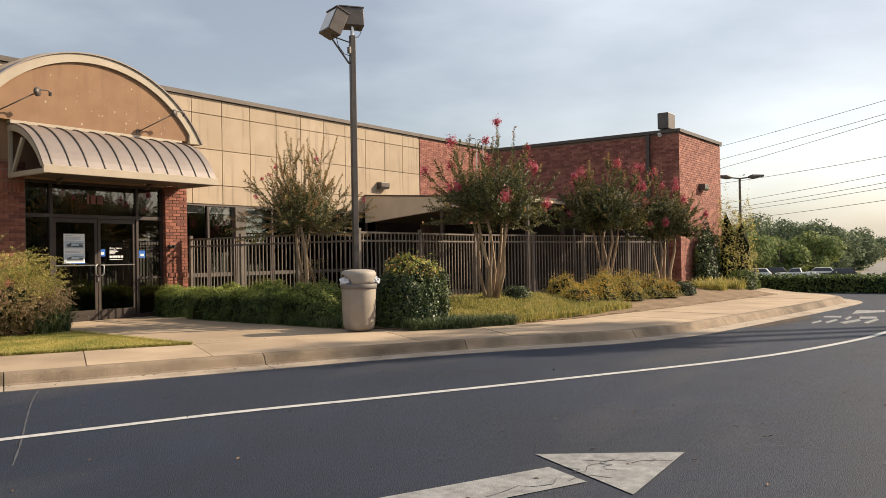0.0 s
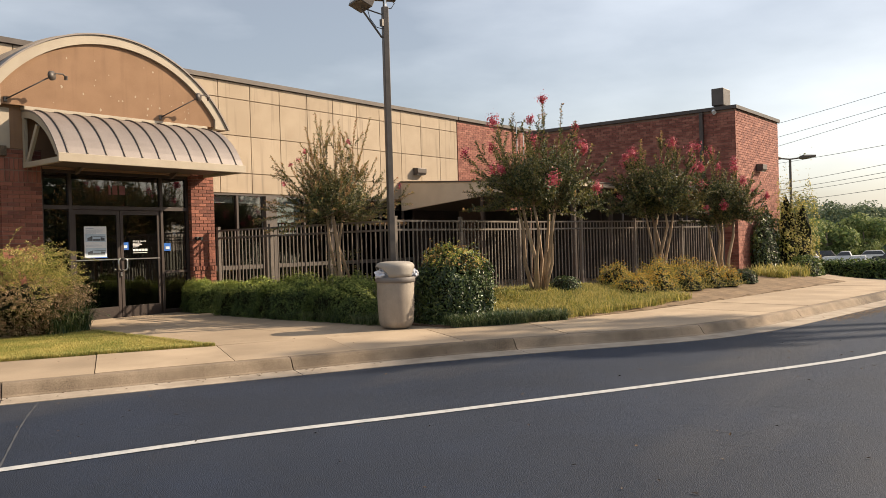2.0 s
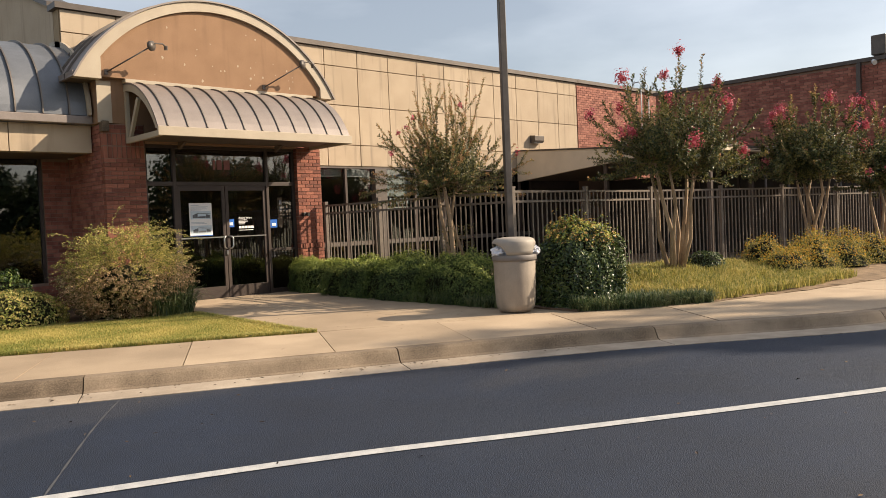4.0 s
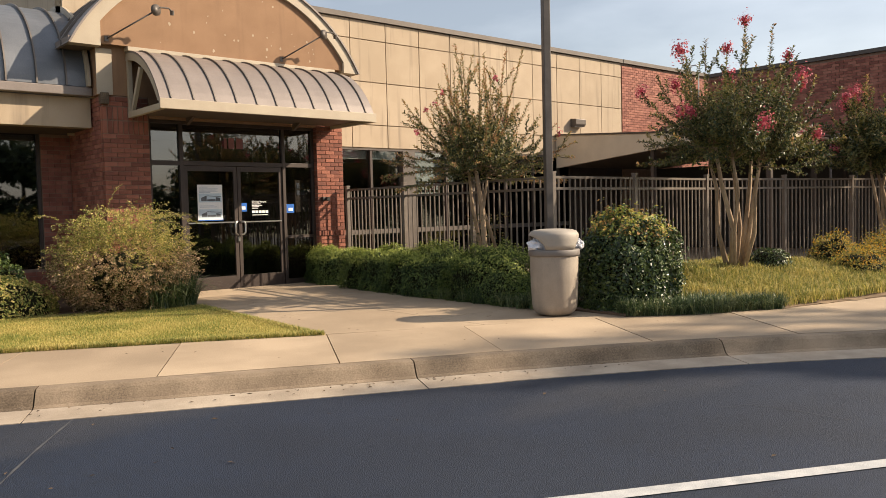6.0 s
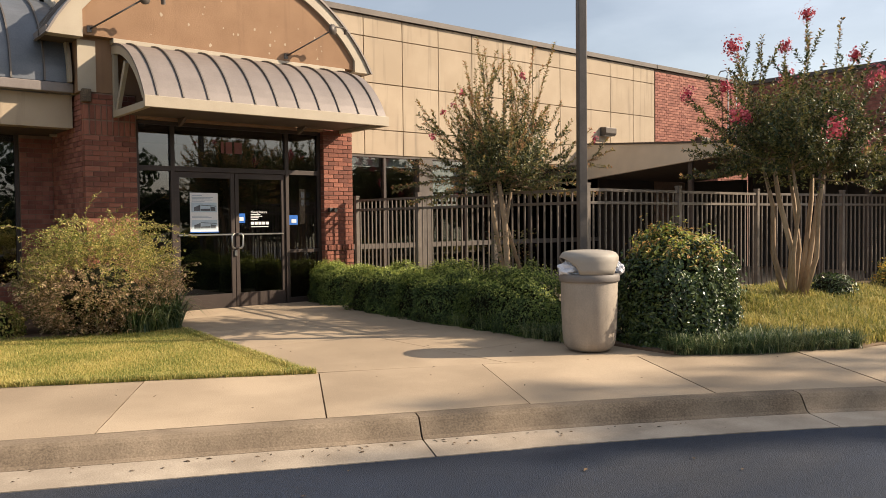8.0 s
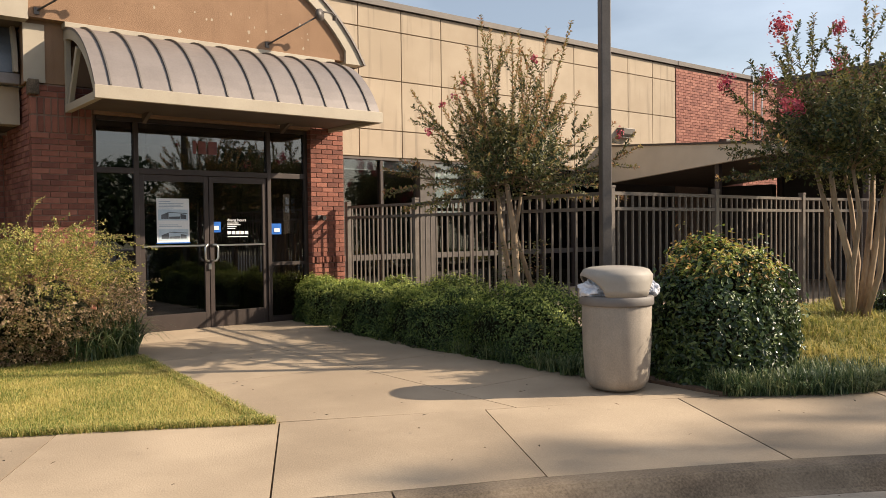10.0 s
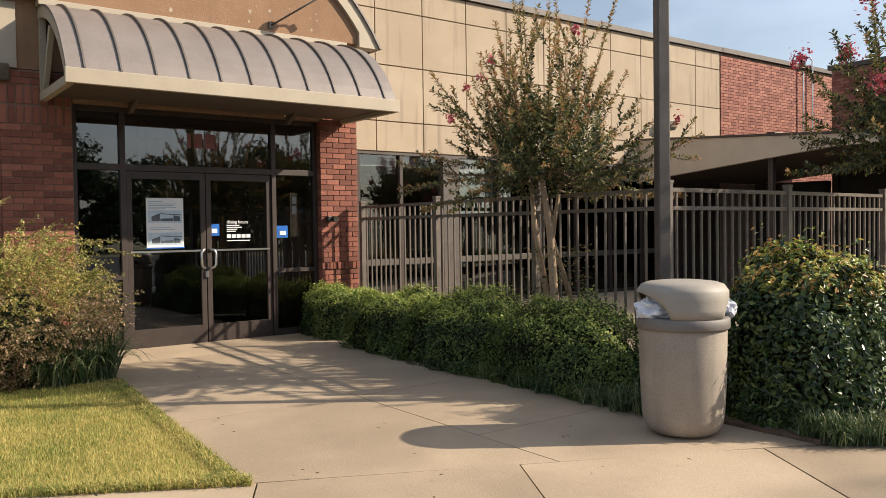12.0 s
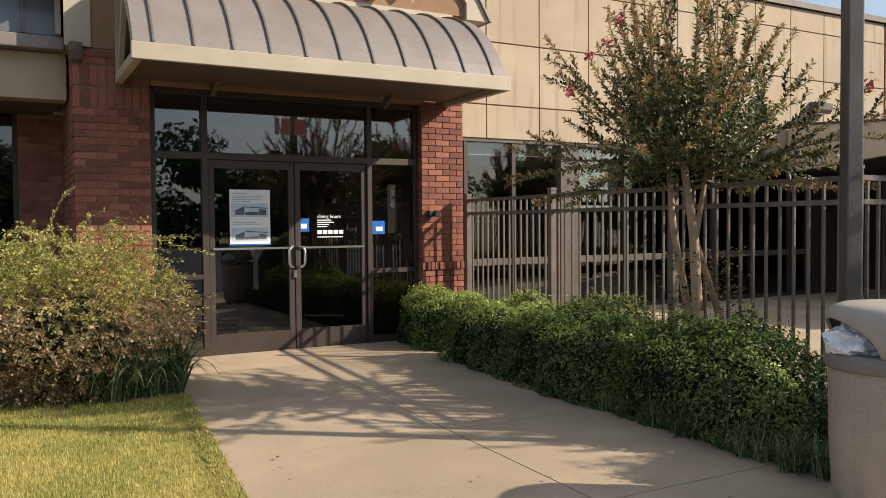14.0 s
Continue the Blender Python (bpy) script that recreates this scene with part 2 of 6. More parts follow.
# Yellow-red tips, brightened so the colour also carries sunlight on the shrub's top.
TIP_LEAF = material("yellow_red_tip_leaf", ((0.26, 0.31, 0.055), (0.48, 0.44, 0.085), (0.48, 0.27, 0.09)), 1.5, 0.5, fine=0.2, island=0.3, through_light=0.3)
ABELIA_LEAF = material("abelia_leaf", ((0.15, 0.185, 0.040), (0.40, 0.40, 0.095), (0.60, 0.49, 0.18)), 3.0, 0.55, fine=0.25, island=0.32, through_light=0.42)
SEPAL = material("bronze_pink_sepal", ((0.10, 0.105, 0.032), (0.36, 0.255, 0.13), (0.60, 0.43, 0.28)), 3.0, 0.6, fine=0.25, island=0.36, through_light=0.42)
STRAP_LEAF = material("strap_leaf", ((0.026, 0.055, 0.020), (0.070, 0.115, 0.038), (0.24, 0.26, 0.12)), 2, 0.42, fine=0.2, island=0.26, through_light=0.22)
GRASS = material("dry_lawn_grass", ((0.16, 0.20, 0.038), (0.37, 0.345, 0.082), (0.56, 0.45, 0.16)), 1.1, 0.7, fine=0.15, island=0.24, through_light=0.3)
FERN = material("pale_ground_cover", ((0.18, 0.195, 0.045), (0.40, 0.36, 0.09), (0.55, 0.45, 0.16)), 1.5, 0.65, fine=0.2, island=0.28, through_light=0.4)
YELLOW_FLOWER = material("yellow_orange_flower", ((0.55, 0.27, 0.03), (0.75, 0.48, 0.05), (0.30, 0.30, 0.06)), 2, 0.7, island=0.25, through_light=0.3)
FLOWER_LEAF = material("flower_plant_leaf", ((0.085, 0.105, 0.028), (0.22, 0.21, 0.055), (0.42, 0.32, 0.09)), 1.5, 0.6, fine=0.2, island=0.30, through_light=0.35)
BAND_GLASS = glass_material("clear_window_glass", (0.72, 0.74, 0.74), 0.05)
# Haze is mixed into the far leaf colour; the nearer crowns stay clearer.
HAZE_LEAF = material("haze_paled_leaf", ((0.085, 0.120, 0.072), (0.145, 0.190, 0.105), (0.24, 0.275, 0.15)), 0.25, 0.8, fine=0.2, island=0.24, through_light=0.2)
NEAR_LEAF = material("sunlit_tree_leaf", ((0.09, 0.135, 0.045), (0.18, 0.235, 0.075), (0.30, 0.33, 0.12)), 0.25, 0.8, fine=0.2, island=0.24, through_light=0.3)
BEHIND_LEAF = material("tree_leaf", ((0.03, 0.05, 0.02), (0.08, 0.11, 0.04)), 0.5, 0.7, island=0.2, through_light=0.2)
CAR_WHITE = material("white_car_paint", ((0.66, 0.66, 0.66), (0.72, 0.72, 0.72)), 2, 0.3)
CAR_DARK = material("dark_car_paint", ((0.03, 0.035, 0.04), (0.05, 0.05, 0.055)), 2, 0.3)
TYRE = material("tyre_rubber", ((0.02, 0.02, 0.02), (0.035, 0.035, 0.035)), 5, 0.85)
CANVAS = material("pale_canvas", ((0.55, 0.52, 0.46), (0.66, 0.62, 0.55)), 4, 0.9, through_light=0.2)
WIRE = material("black_wire", ((0.02, 0.02, 0.02), (0.03, 0.03, 0.03)), 5, 0.6)
WOOD_POLE = material("grey_wood_pole", ((0.16, 0.13, 0.10), (0.24, 0.20, 0.16)), 3, 0.9)
BLIND = material("window_blind", ((0.40, 0.46, 0.46), (0.50, 0.55, 0.55)), 3, 0.8)
PLASTIC_BAG = material("white_bag", ((0.55, 0.56, 0.62), (0.75, 0.76, 0.80)), 12, 0.35)


# ---- mesh tools ----
class Geo:
    """Vertices and faces gathered in plain lists."""
    def __init__(self):
        self.v, self.f, self.smooth = [], [], False

    def add(self, verts, faces):
        k = len(self.v)
        self.v.extend([tuple(p) for p in verts])
        self.f.extend([tuple(i + k for i in f) for f in faces])
        return self

    def box(self, x0, x1, y0, y1, z0, z1):
        return self.hexa([(x0, y0), (x1, y0), (x1, y1), (x0, y1)], z0, z1)

    def hexa(self, quad, z0, z1):
        return self.prism(quad, z0, z1)

    def prism(self, poly, z0, z1):
        n = len(poly)
        v = [(p[0], p[1], z0) for p in poly] + [(p[0], p[1], z1) for p in poly]
        f = [tuple(range(n))[::-1], tuple(range(n, 2 * n))] + [(i, (i + 1) % n, n + (i + 1) % n, n + i) for i in range(n)]
        return self.add(v, f)

    def extrude_y(self, poly, y0, y1):
        """A polygon in x and z, from y0 to y1."""
        n = len(poly)
        v = [(p[0], y0, p[1]) for p in poly] + [(p[0], y1, p[1]) for p in poly]
        f = [tuple(range(n)), tuple(range(n, 2 * n))[::-1]] + [(i, n + i, n + (i + 1) % n, (i + 1) % n) for i in range(n)]
        return self.add(v, f)

    def extrude_x(self, poly, x0, x1):
        """A polygon in y and z, from x0 to x1."""
        n = len(poly)
        v = [(x0, p[0], p[1]) for p in poly] + [(x1, p[0], p[1]) for p in poly]
        f = [tuple(range(n)), tuple(range(n, 2 * n))[::-1]] + [(i, n + i, n + (i + 1) % n, (i + 1) % n) for i in range(n)]
        return self.add(v, f)

    def tube(self, path, radii, sides=8, cap=True):
        path = [Vector(p) for p in path]
        if not isinstance(radii, (list, tuple)):
            radii = [radii] * len(path)
        rings, n = [], len(path)
        ref = Vector((0.31, 0.22, 0.93)) if abs((path[-1] - path[0]).normalized().z) < 0.9 else Vector((1, 0.1, 0))
        for i, p in enumerate(path):
            d = (path[min(i + 1, n - 1)] - path[max(i - 1, 0)]).normalized()
            a = d.cross(ref).normalized(); b = d.cross(a)
            rings.append([p + (a * math.cos(q) + b * math.sin(q)) * radii[i] for q in [2 * math.pi * k / sides for k in range(sides)]])
        v = [q for r in rings for q in r]
        f = [(i * sides + k, i * sides + (k + 1) % sides, (i + 1) * sides + (k + 1) % sides, (i + 1) * sides + k) for i in range(n - 1) for k in range(sides)]
        if cap:
            f += [tuple(range(sides))[::-1], tuple(range((n - 1) * sides, n * sides))]
        return self.add(v, f)

    def lathe(self, profile, x, y, z, sides=32):
        """Profile of (radius, height) pairs, turned round an upright axis."""
        v = [(x + r * math.cos(2 * math.pi * k / sides), y + r * math.sin(2 * math.pi * k / sides), z + h) for r, h in profile for k in range(sides)]
        n = len(profile)
        f = [(i * sides + k, i * sides + (k + 1) % sides, (i + 1) * sides + (k + 1) % sides, (i + 1) * sides + k) for i in range(n - 1) for k in range(sides)]
        f += [tuple(range(sides))[::-1], tuple(range((n - 1) * sides, n * sides))]
        return self.add(v, f)

    def mesh(self, name, mat, bevel=0.0):
        me = bpy.data.meshes.new(name)
        me.from_pydata(self.v, [], self.f)
        if bevel:
            bm = bmesh.new(); bm.from_mesh(me)
            bmesh.ops.recalc_face_normals(bm, faces=bm.faces)
            bmesh.ops.bevel(bm, geom=[e for e in bm.edges], offset=bevel, segments=2, profile=0.5, affect="EDGES", clamp_overlap=True)
            bm.to_mesh(me); bm.free()
        elif len(self.f) < 4000:
            bm = bmesh.new(); bm.from_mesh(me)
            bmesh.ops.recalc_face_normals(bm, faces=bm.faces)
            bm.to_mesh(me); bm.free()
        if self.smooth:
            me.polygons.foreach_set("use_smooth", [True] * len(me.polygons))
        me.materials.append(mat)
        return me


HOME = {}


def thing(name, x, y, z, label, category, group="", kind=""):
    """An Empty at the thing's base, to carry its parts."""
    ob = new(name)
    ob.empty_display_size = 0.2
    ob.location = (x, y, z)
    HOME[ob] = Matrix.Translation((-x, -y, -z))
    return tagged(ob, label, category, group, kind)


def part(name, geo, mat, parent, label="", bevel=0.0):
    """One mesh, built in place, under a thing or a part."""
    ob = new(name, geo if isinstance(geo, bpy.types.Mesh) else geo.mesh(name, mat, bevel))
    ob.parent = parent
    ob.matrix_parent_inverse = HOME.get(parent, Matrix())
    HOME[ob] = Matrix()
    return tagged(ob, label)


def whole(name, geo, mat, label, category, group="", kind="", bevel=0.0):
    """A thing that is one mesh."""
    ob = new(name, geo.mesh(name, mat, bevel))
    HOME[ob] = Matrix()
    return tagged(ob, label, category, group, kind)


def piece(name, me, parent, m):
    """A piece on shared mesh data, at the pose m."""
    ob = new(name, me)
    ob.parent = parent
    ob.matrix_parent_inverse = HOME.get(parent, Matrix())
    ob.matrix_basis = m
    return ob


def leaf_mesh(name, places, normals, size, mat, rng, slim=0.5, flat=0.35):
    """Many small folded leaves, one at each place, facing roughly along its normal."""
    n = len(places)
    nrm = normals + rng.normal(0, 0.55, (n, 3))
    nrm /= np.linalg.norm(nrm, axis=1)[:, None] + 1e-9
    ref = rng.normal(0, 1, (n, 3))
    a = np.cross(nrm, ref); a /= np.linalg.norm(a, axis=1)[:, None] + 1e-9
    b = np.cross(nrm, a)
    s = size * rng.uniform(0.6, 1.35, n)[:, None]
    tip, tail = places + a * s, places - a * s
    l, r = places + b * s * slim + nrm * s * flat * 0.5, places - b * s * slim + nrm * s * flat * 0.5
    v = np.stack([tail, l, tip, r], 1).reshape(-1, 3)
    me = bpy.data.meshes.new(name)
    idx = np.arange(n * 4).reshape(n, 4)
    me.from_pydata(v.tolist(), [], idx.tolist())
    me.materials.append(mat)
    return me


def sprig_mesh(name, bases, axes, normals, size, mat, rng, slim=0.5):
    """Leaves that grow out of their stems: each from its base along its axis, slightly cupped."""
    n = len(bases)
    a = axes + rng.normal(0, 0.22, (n, 3)); a /= np.linalg.norm(a, axis=1)[:, None] + 1e-9
    u = normals + rng.normal(0, 0.30, (n, 3)); u -= a * np.sum(u * a, axis=1)[:, None]
    u /= np.linalg.norm(u, axis=1)[:, None] + 1e-9
    b = np.cross(u, a)
    s = size * rng.uniform(0.6, 1.3, n)[:, None]
    v = np.stack([bases, bases + a * s * 0.95 + b * s * slim + u * s * 0.16, bases + a * s * 2 - u * s * 0.18, bases + a * s * 0.95 - b * s * slim + u * s * 0.16], 1).reshape(-1, 3)
    me = bpy.data.meshes.new(name)
    me.from_pydata(v.tolist(), [], np.arange(n * 4).reshape(n, 4).tolist())
    me.materials.append(mat)
    return me


def blade_mesh(name, roots, height, width, mat, rng, lean=0.4, droop=0.5):
    """Grass blades: two-piece strips that bend over."""
    n = len(roots)
    h = height * rng.uniform(0.55, 1.3, n)[:, None]
    ang = rng.uniform(0, 2 * np.pi, n)
    d = np.stack([np.cos(ang), np.sin(ang), np.zeros(n)], 1)
    w = np.stack([-np.sin(ang), np.cos(ang), np.zeros(n)], 1) * width * rng.uniform(0.7, 1.3, n)[:, None]
    up = np.array([0, 0, 1.0])
    k = rng.uniform(0.2, 1.2, n)[:, None]
    mid = roots + up * h * 0.62 + d * h * lean * 0.5 * k
    tip = roots + up * h * (1.0 - droop * 0.5 * k) + d * h * (lean + droop * 0.6) * k
    v = np.stack([roots - w, roots + w, mid + w * 0.8, mid - w * 0.8, tip], 1).reshape(-1, 3)
    base = np.arange(n)[:, None] * 5
    f = (base + np.array([[0, 1, 2, 3]])).tolist() + (base + np.array([[3, 2, 4]])).tolist()
    me = bpy.data.meshes.new(name)
    me.from_pydata(v.tolist(), [], f)
    me.materials.append(mat)
    return me


def arch_mesh(name, roots, length, width, mat, rng, spread=1.0):
    """Long strap leaves that rise and bow over, each a tapering strip of four pieces."""
    n = len(roots)
    ln = length * rng.uniform(0.55, 1.2, n)[:, None]
    ang = rng.uniform(0, 2 * np.pi, n)
    d = np.stack([np.cos(ang), np.sin(ang), np.zeros(n)], 1)
    w = np.stack([-np.sin(ang), np.cos(ang), np.zeros(n)], 1) * width * rng.uniform(0.7, 1.3, n)[:, None]
    up, k = np.array([0, 0, 1.0]), rng.uniform(0.25, 1.0, n)[:, None] * spread
    rows = []
    for q in (0.0, 0.3, 0.55, 0.8, 1.0):
        p = roots + d * ln * 0.75 * k * q ** 1.2 + up * ln * (1.25 * q - (0.35 + 0.62 * k) * q * q)
        p[:, 2] = np.maximum(p[:, 2], roots[:, 2] + 0.004)
        f = (1.0, 1.0, 0.85, 0.6, 0.12)[len(rows)]
        rows.append((p - w * f, p + w * f))
    v = np.stack([c for r in rows for c in r], 1).reshape(-1, 3)
    base = np.arange(n)[:, None] * 10
    f = np.concatenate([base + np.array([[2 * i, 2 * i + 1, 2 * i + 3, 2 * i + 2]]) for i in range(4)])
    me = bpy.data.meshes.new(name)
    me.from_pydata(v.tolist(), [], f.tolist())
    me.materials.append(mat)
    return me


def smooth_line(points, step):
    """Catmull-Rom curve through the points, resampled at an even step."""
    p = [Vector((*q, 0)) for q in points]
    p = [2 * p[0] - p[1]] + p + [2 * p[-1] - p[-2]]
    out = []
    for i in range(1, len(p) - 2):
        for k in range(24):
            t = k / 24
            out.append(0.5 * ((2 * p[i]) + (p[i + 1] - p[i - 1]) * t + (2 * p[i - 1] - 5 * p[i] + 4 * p[i + 1] - p[i + 2]) * t * t + (3 * p[i] - p[i - 1] - 3 * p[i + 1] + p[i + 2]) * t ** 3))
    out.append(p[-2])
    res, carry = [out[0]], 0.0
    for a, b in zip(out, out[1:]):
        d = (b - a).length
        while carry + d >= step:
            a = a + (b - a) * ((step - carry) / d)
            d = (b - a).length
            carry = 0.0
            res.append(a.copy())
        carry += d
    return [(q.x, q.y) for q in res]


def inside(pt, poly):
    x, y, c = pt[0], pt[1], False
    for (x0, y0), (x1, y1) in zip(poly, poly[1:] + poly[:1]):
        if (y0 > y) != (y1 > y) and x < (x1 - x0) * (y - y0) / (y1 - y0) + x0:
            c = not c
    return c


def scatter(poly, n, rng):
    xs, ys = [p[0] for p in poly], [p[1] for p in poly]
    out = []
    while len(out) < n:
        p = (rng.uniform(min(xs), max(xs)), rng.uniform(min(ys), max(ys)))
        if inside(p, poly):
            out.append(p)
    return out


# ---- ground, road, kerb and pavements ----
Z_ROAD, Z_KERB, Z_WALK = 0.57, 0.712, 0.715
KERB_LINE = [(-22, 20.6), (-10, 15.4), (-4, 12.75), (0, 10.92), (4.34, 8.85), (7.80, 7.20), (8.55, 6.86), (9.87, 6.16), (10.92, 5.52), (12.1, 4.72), (13.05, 4.24), (14.2, 3.90), (15.2, 3.76), (17.2, 3.52), (20, 3.20), (23, 2.96), (24.3, 2.98), (25.5, 3.55), (26.6, 4.6), (28.4, 5.7), (31, 6.7), (40, 9.0)]
kerb_pts = smooth_line(KERB_LINE, 0.1265)


def offset(pts, d):
    """The line moved sideways: positive towards the building."""
    out = []
    for i, p in enumerate(pts):
        a, b = Vector(pts[max(i - 1, 0)]), Vector(pts[min(i + 1, len(pts) - 1)])
        t = (b - a).normalized()
        out.append((p[0] - t.y * d, p[1] + t.x * d))
    return out


def ground_z(x, y):
    f = min(max((x - 31) / 60, 0), 1)
    f = f * f * (3 - 2 * f)
    far = min(max((x - 330) / 400, 0), 1)
    return 0.5 - 2.8 * f + 14 * far * far


g = Geo()
gx = [-600, -200, -60, -20, 10, 28, 31, 36, 42, 50, 60, 72, 85, 100, 140, 200, 330, 420, 520, 640, 800, 1100]
gy = [-900, -500, -250, -120, -60, -30, 0, 30, 80, 200, 500, 900]
g.add([(x, y, ground_z(x, y)) for x in gx for y in gy], [(i * len(gy) + j, (i + 1) * len(gy) + j, (i + 1) * len(gy) + j + 1, i * len(gy) + j + 1) for i in range(len(gx) - 1) for j in range(len(gy) - 1)])
whole("ground", g, GROUND, "dry grass ground falling away to far hills", "ground", kind="structure")

g = Geo()
near = offset(kerb_pts, -0.10)
for i in range(len(near) - 1):
    a, b = near[i], near[i + 1]
    k = len(g.v)
    rows = [0, 0.4, 1.5, 4, 9, 18, 40]
    for d in rows:
        for p in (a, b):
            g.v.append((p[0] - d * 0.35, p[1] - d * 0.95, Z_ROAD - 0.002))
    g.f.extend([(k + 2 * r, k + 2 * r + 2, k + 2 * r + 3, k + 2 * r + 1) for r in range(len(rows) - 1)])
whole("road", g, ASPHALT, "dark grey asphalt drive with fine cracks", "road", kind="structure")

kerb = thing("kerb", 8, 7.3, Z_ROAD, "weathered concrete kerb and gutter along the drive", "kerb", kind="structure")
KERB_PROFILE = [(-0.105, -0.05), (-0.105, 0.014), (-0.070, 0.03), (-0.008, 0.115), (0.02, 0.138), (0.05, 0.143), (0.15, 0.144), (0.15, -0.05)]
PAN_PROFILE = [(-0.485, -0.05), (-0.485, 0.004), (-0.107, 0.012), (-0.107, -0.05)]
STEPS = 24
start = min(range(len(kerb_pts)), key=lambda i: (kerb_pts[i][0] - 7.81) ** 2 + (kerb_pts[i][1] - 7.20) ** 2) % STEPS
for profile, label, mat in ((KERB_PROFILE, "kerb_stone", KERB), (PAN_PROFILE, "gutter_pan", GUTTER_PAN)):
    lanes = [offset(kerb_pts, d) for d, h in profile]
    for s in range(start, len(kerb_pts) - 1, STEPS):
        e = min(s + STEPS, len(kerb_pts) - 1)
        g = Geo()
        n = len(profile)
        ring = []
        for i in range(s, e + 1):
            for j in range(n):
                p = Vector(lanes[j][i])
                if i == s or i == e:
                    q = Vector(lanes[j][i + 1 if i == s else i - 1])
                    p = p + (q - p).normalized() * 0.006
                ring.append((p.x, p.y, Z_ROAD + profile[j][1]))
        f = [(i * n + j, (i + 1) * n + j, (i + 1) * n + (j + 1) % n, i * n + (j + 1) % n) for i in range(e - s) for j in range(n)]
        f += [tuple(range(n)), tuple(range((e - s) * n, (e - s + 1) * n))[::-1]]
        g.add(ring, f)
        part(label, g, mat, kerb)

INNER = [(-22, 22.5), (-4, 15.35), (0, 13.35), (5.0, 10.83), (6.75, 9.90), (8.05, 9.16), (9.41, 8.52), (10.74, 7.86), (11.3, 7.50), (12.0, 6.97), (13.1, 6.45), (15.0, 6.05), (18.1, 5.55), (21.5, 5.20), (25, 4.75), (26.4, 5.55), (28.4, 6.8), (31, 7.8), (45, 11.5)]


def reach(p, d):
    """How far the inner edge of the pavement lies from p along d."""
    best = 2.2
    for a, b in zip(INNER, INNER[1:]):
        ex, ey = b[0] - a[0], b[1] - a[1]
        det = d[0] * -ey + d[1] * ex
        if abs(det) > 1e-9:
            t = ((a[0] - p[0]) * -ey + (a[1] - p[1]) * ex) / det
            u = (d[0] * (a[1] - p[1]) - d[1] * (a[0] - p[0])) / det
            if 0 <= u <= 1 and 0.1 < t < 4:
                best = min(best, t) if best != 2.2 else t
    return best


pavement = thing("pavement", 9, 8.4, Z_ROAD, "pale tan concrete pavement of large slabs", "pavement", kind="structure")
back = offset(kerb_pts, 0.156)
for s in range((start + 7) % 12, len(back) - 13, 12):
    lo, hi = [], []
    for i in (s, s + 3, s + 6, s + 9, s + 12):
        p = Vector(back[i]); t = (Vector(back[i + 1]) - Vector(back[i - 1 if i else 0])).normalized(); d = (-t.y + 0.06 * t.x, t.x + 0.06 * t.y)
        if i == s: p = p + t * 0.006
        if i == s + 12: p = p - t * 0.006
        r = reach(p, d)
        lo.append((p.x, p.y)); hi.append((p.x + d[0] * r, p.y + d[1] * r))
    part("slab", Geo().prism(lo + hi[::-1], Z_ROAD - 0.05, Z_WALK + 0.003 * math.sin(s * 1.7)), CONCRETE, pavement)

walkway = thing("entrance_walkway", 9.8, 12, Z_ROAD, "concrete walkway slabs leading to the doors", "walkway", kind="structure")
def left_edge(y): return 8.06 + 0.075 * (y - 9.16)
def front_edge(x): return 9.16 - 0.485 * (x - 8.05)
ys = [0, 9.15, 10.79, 12.35, 13.75, 14.72]
for i in range(5):
    for a, b in ((0, 9.715), (9.725, 11.30)):
        if i == 0 and a == 0:
            continue
        def corner(x, y, right):
            xx = left_edge(max(y, 9.16)) if x == 0 else x
            return (xx, (front_edge(xx) + 0.004) if y == 0 or y == 9.15 and a == 0 and not right else y + (0.004 if not right else -0.004))
        q = [corner(a, ys[i], 0), corner(b, ys[i], 0), corner(b, ys[i + 1], 1), corner(a, ys[i + 1], 1)]
        g = Geo().prism(q, Z_ROAD - 0.05, Z_WALK)
        g.v[4:] = [(c[0], c[1], Z_WALK + 0.008 * (c[1] - 8.5)) for c in q]
        part("slab", g, CONCRETE, walkway)

# white edge line and turn arrow
line_pts = smooth_line([(-14, 12.6), (-4, 8.7), (1.5, 6.45), (3.8, 5.55), (5.35, 4.9), (6.73, 4.17), (9.09, 2.98), (11.58, 1.84), (13.98, 1.18), (15.92, 0.88), (20, 0.6), (26, 0.2)], 0.3)
a, b = offset(line_pts, 0.055), offset(line_pts, -0.055)
g = Geo()
for i in range(len(a) - 1):
    g.add([(*a[i], Z_ROAD + 0.004), (*a[i + 1], Z_ROAD + 0.004), (*b[i + 1], Z_ROAD + 0.004), (*b[i], Z_ROAD + 0.004)], [(0, 1, 2, 3)])
whole("road_line", g, LINE_PAINT, "worn white edge line painted on asphalt", "road marking", kind="structure")
g = Geo().add([(5.43, 1.80, Z_ROAD + 0.004), (4.90, 0.86, Z_ROAD + 0.004), (6.03, 0.95, Z_ROAD + 0.004)], [(0, 1, 2)])
g.add([(5.18, 1.56, Z_ROAD + 0.004), (5.00, 1.20, Z_ROAD + 0.004), (3.10, 2.05, Z_ROAD + 0.004), (3.28, 2.41, Z_ROAD + 0.004)], [(0, 1, 2, 3)])
whole("road_arrow", g, ARROW_PAINT, "cracked white arrow painted on asphalt", "road marking", kind="structure")

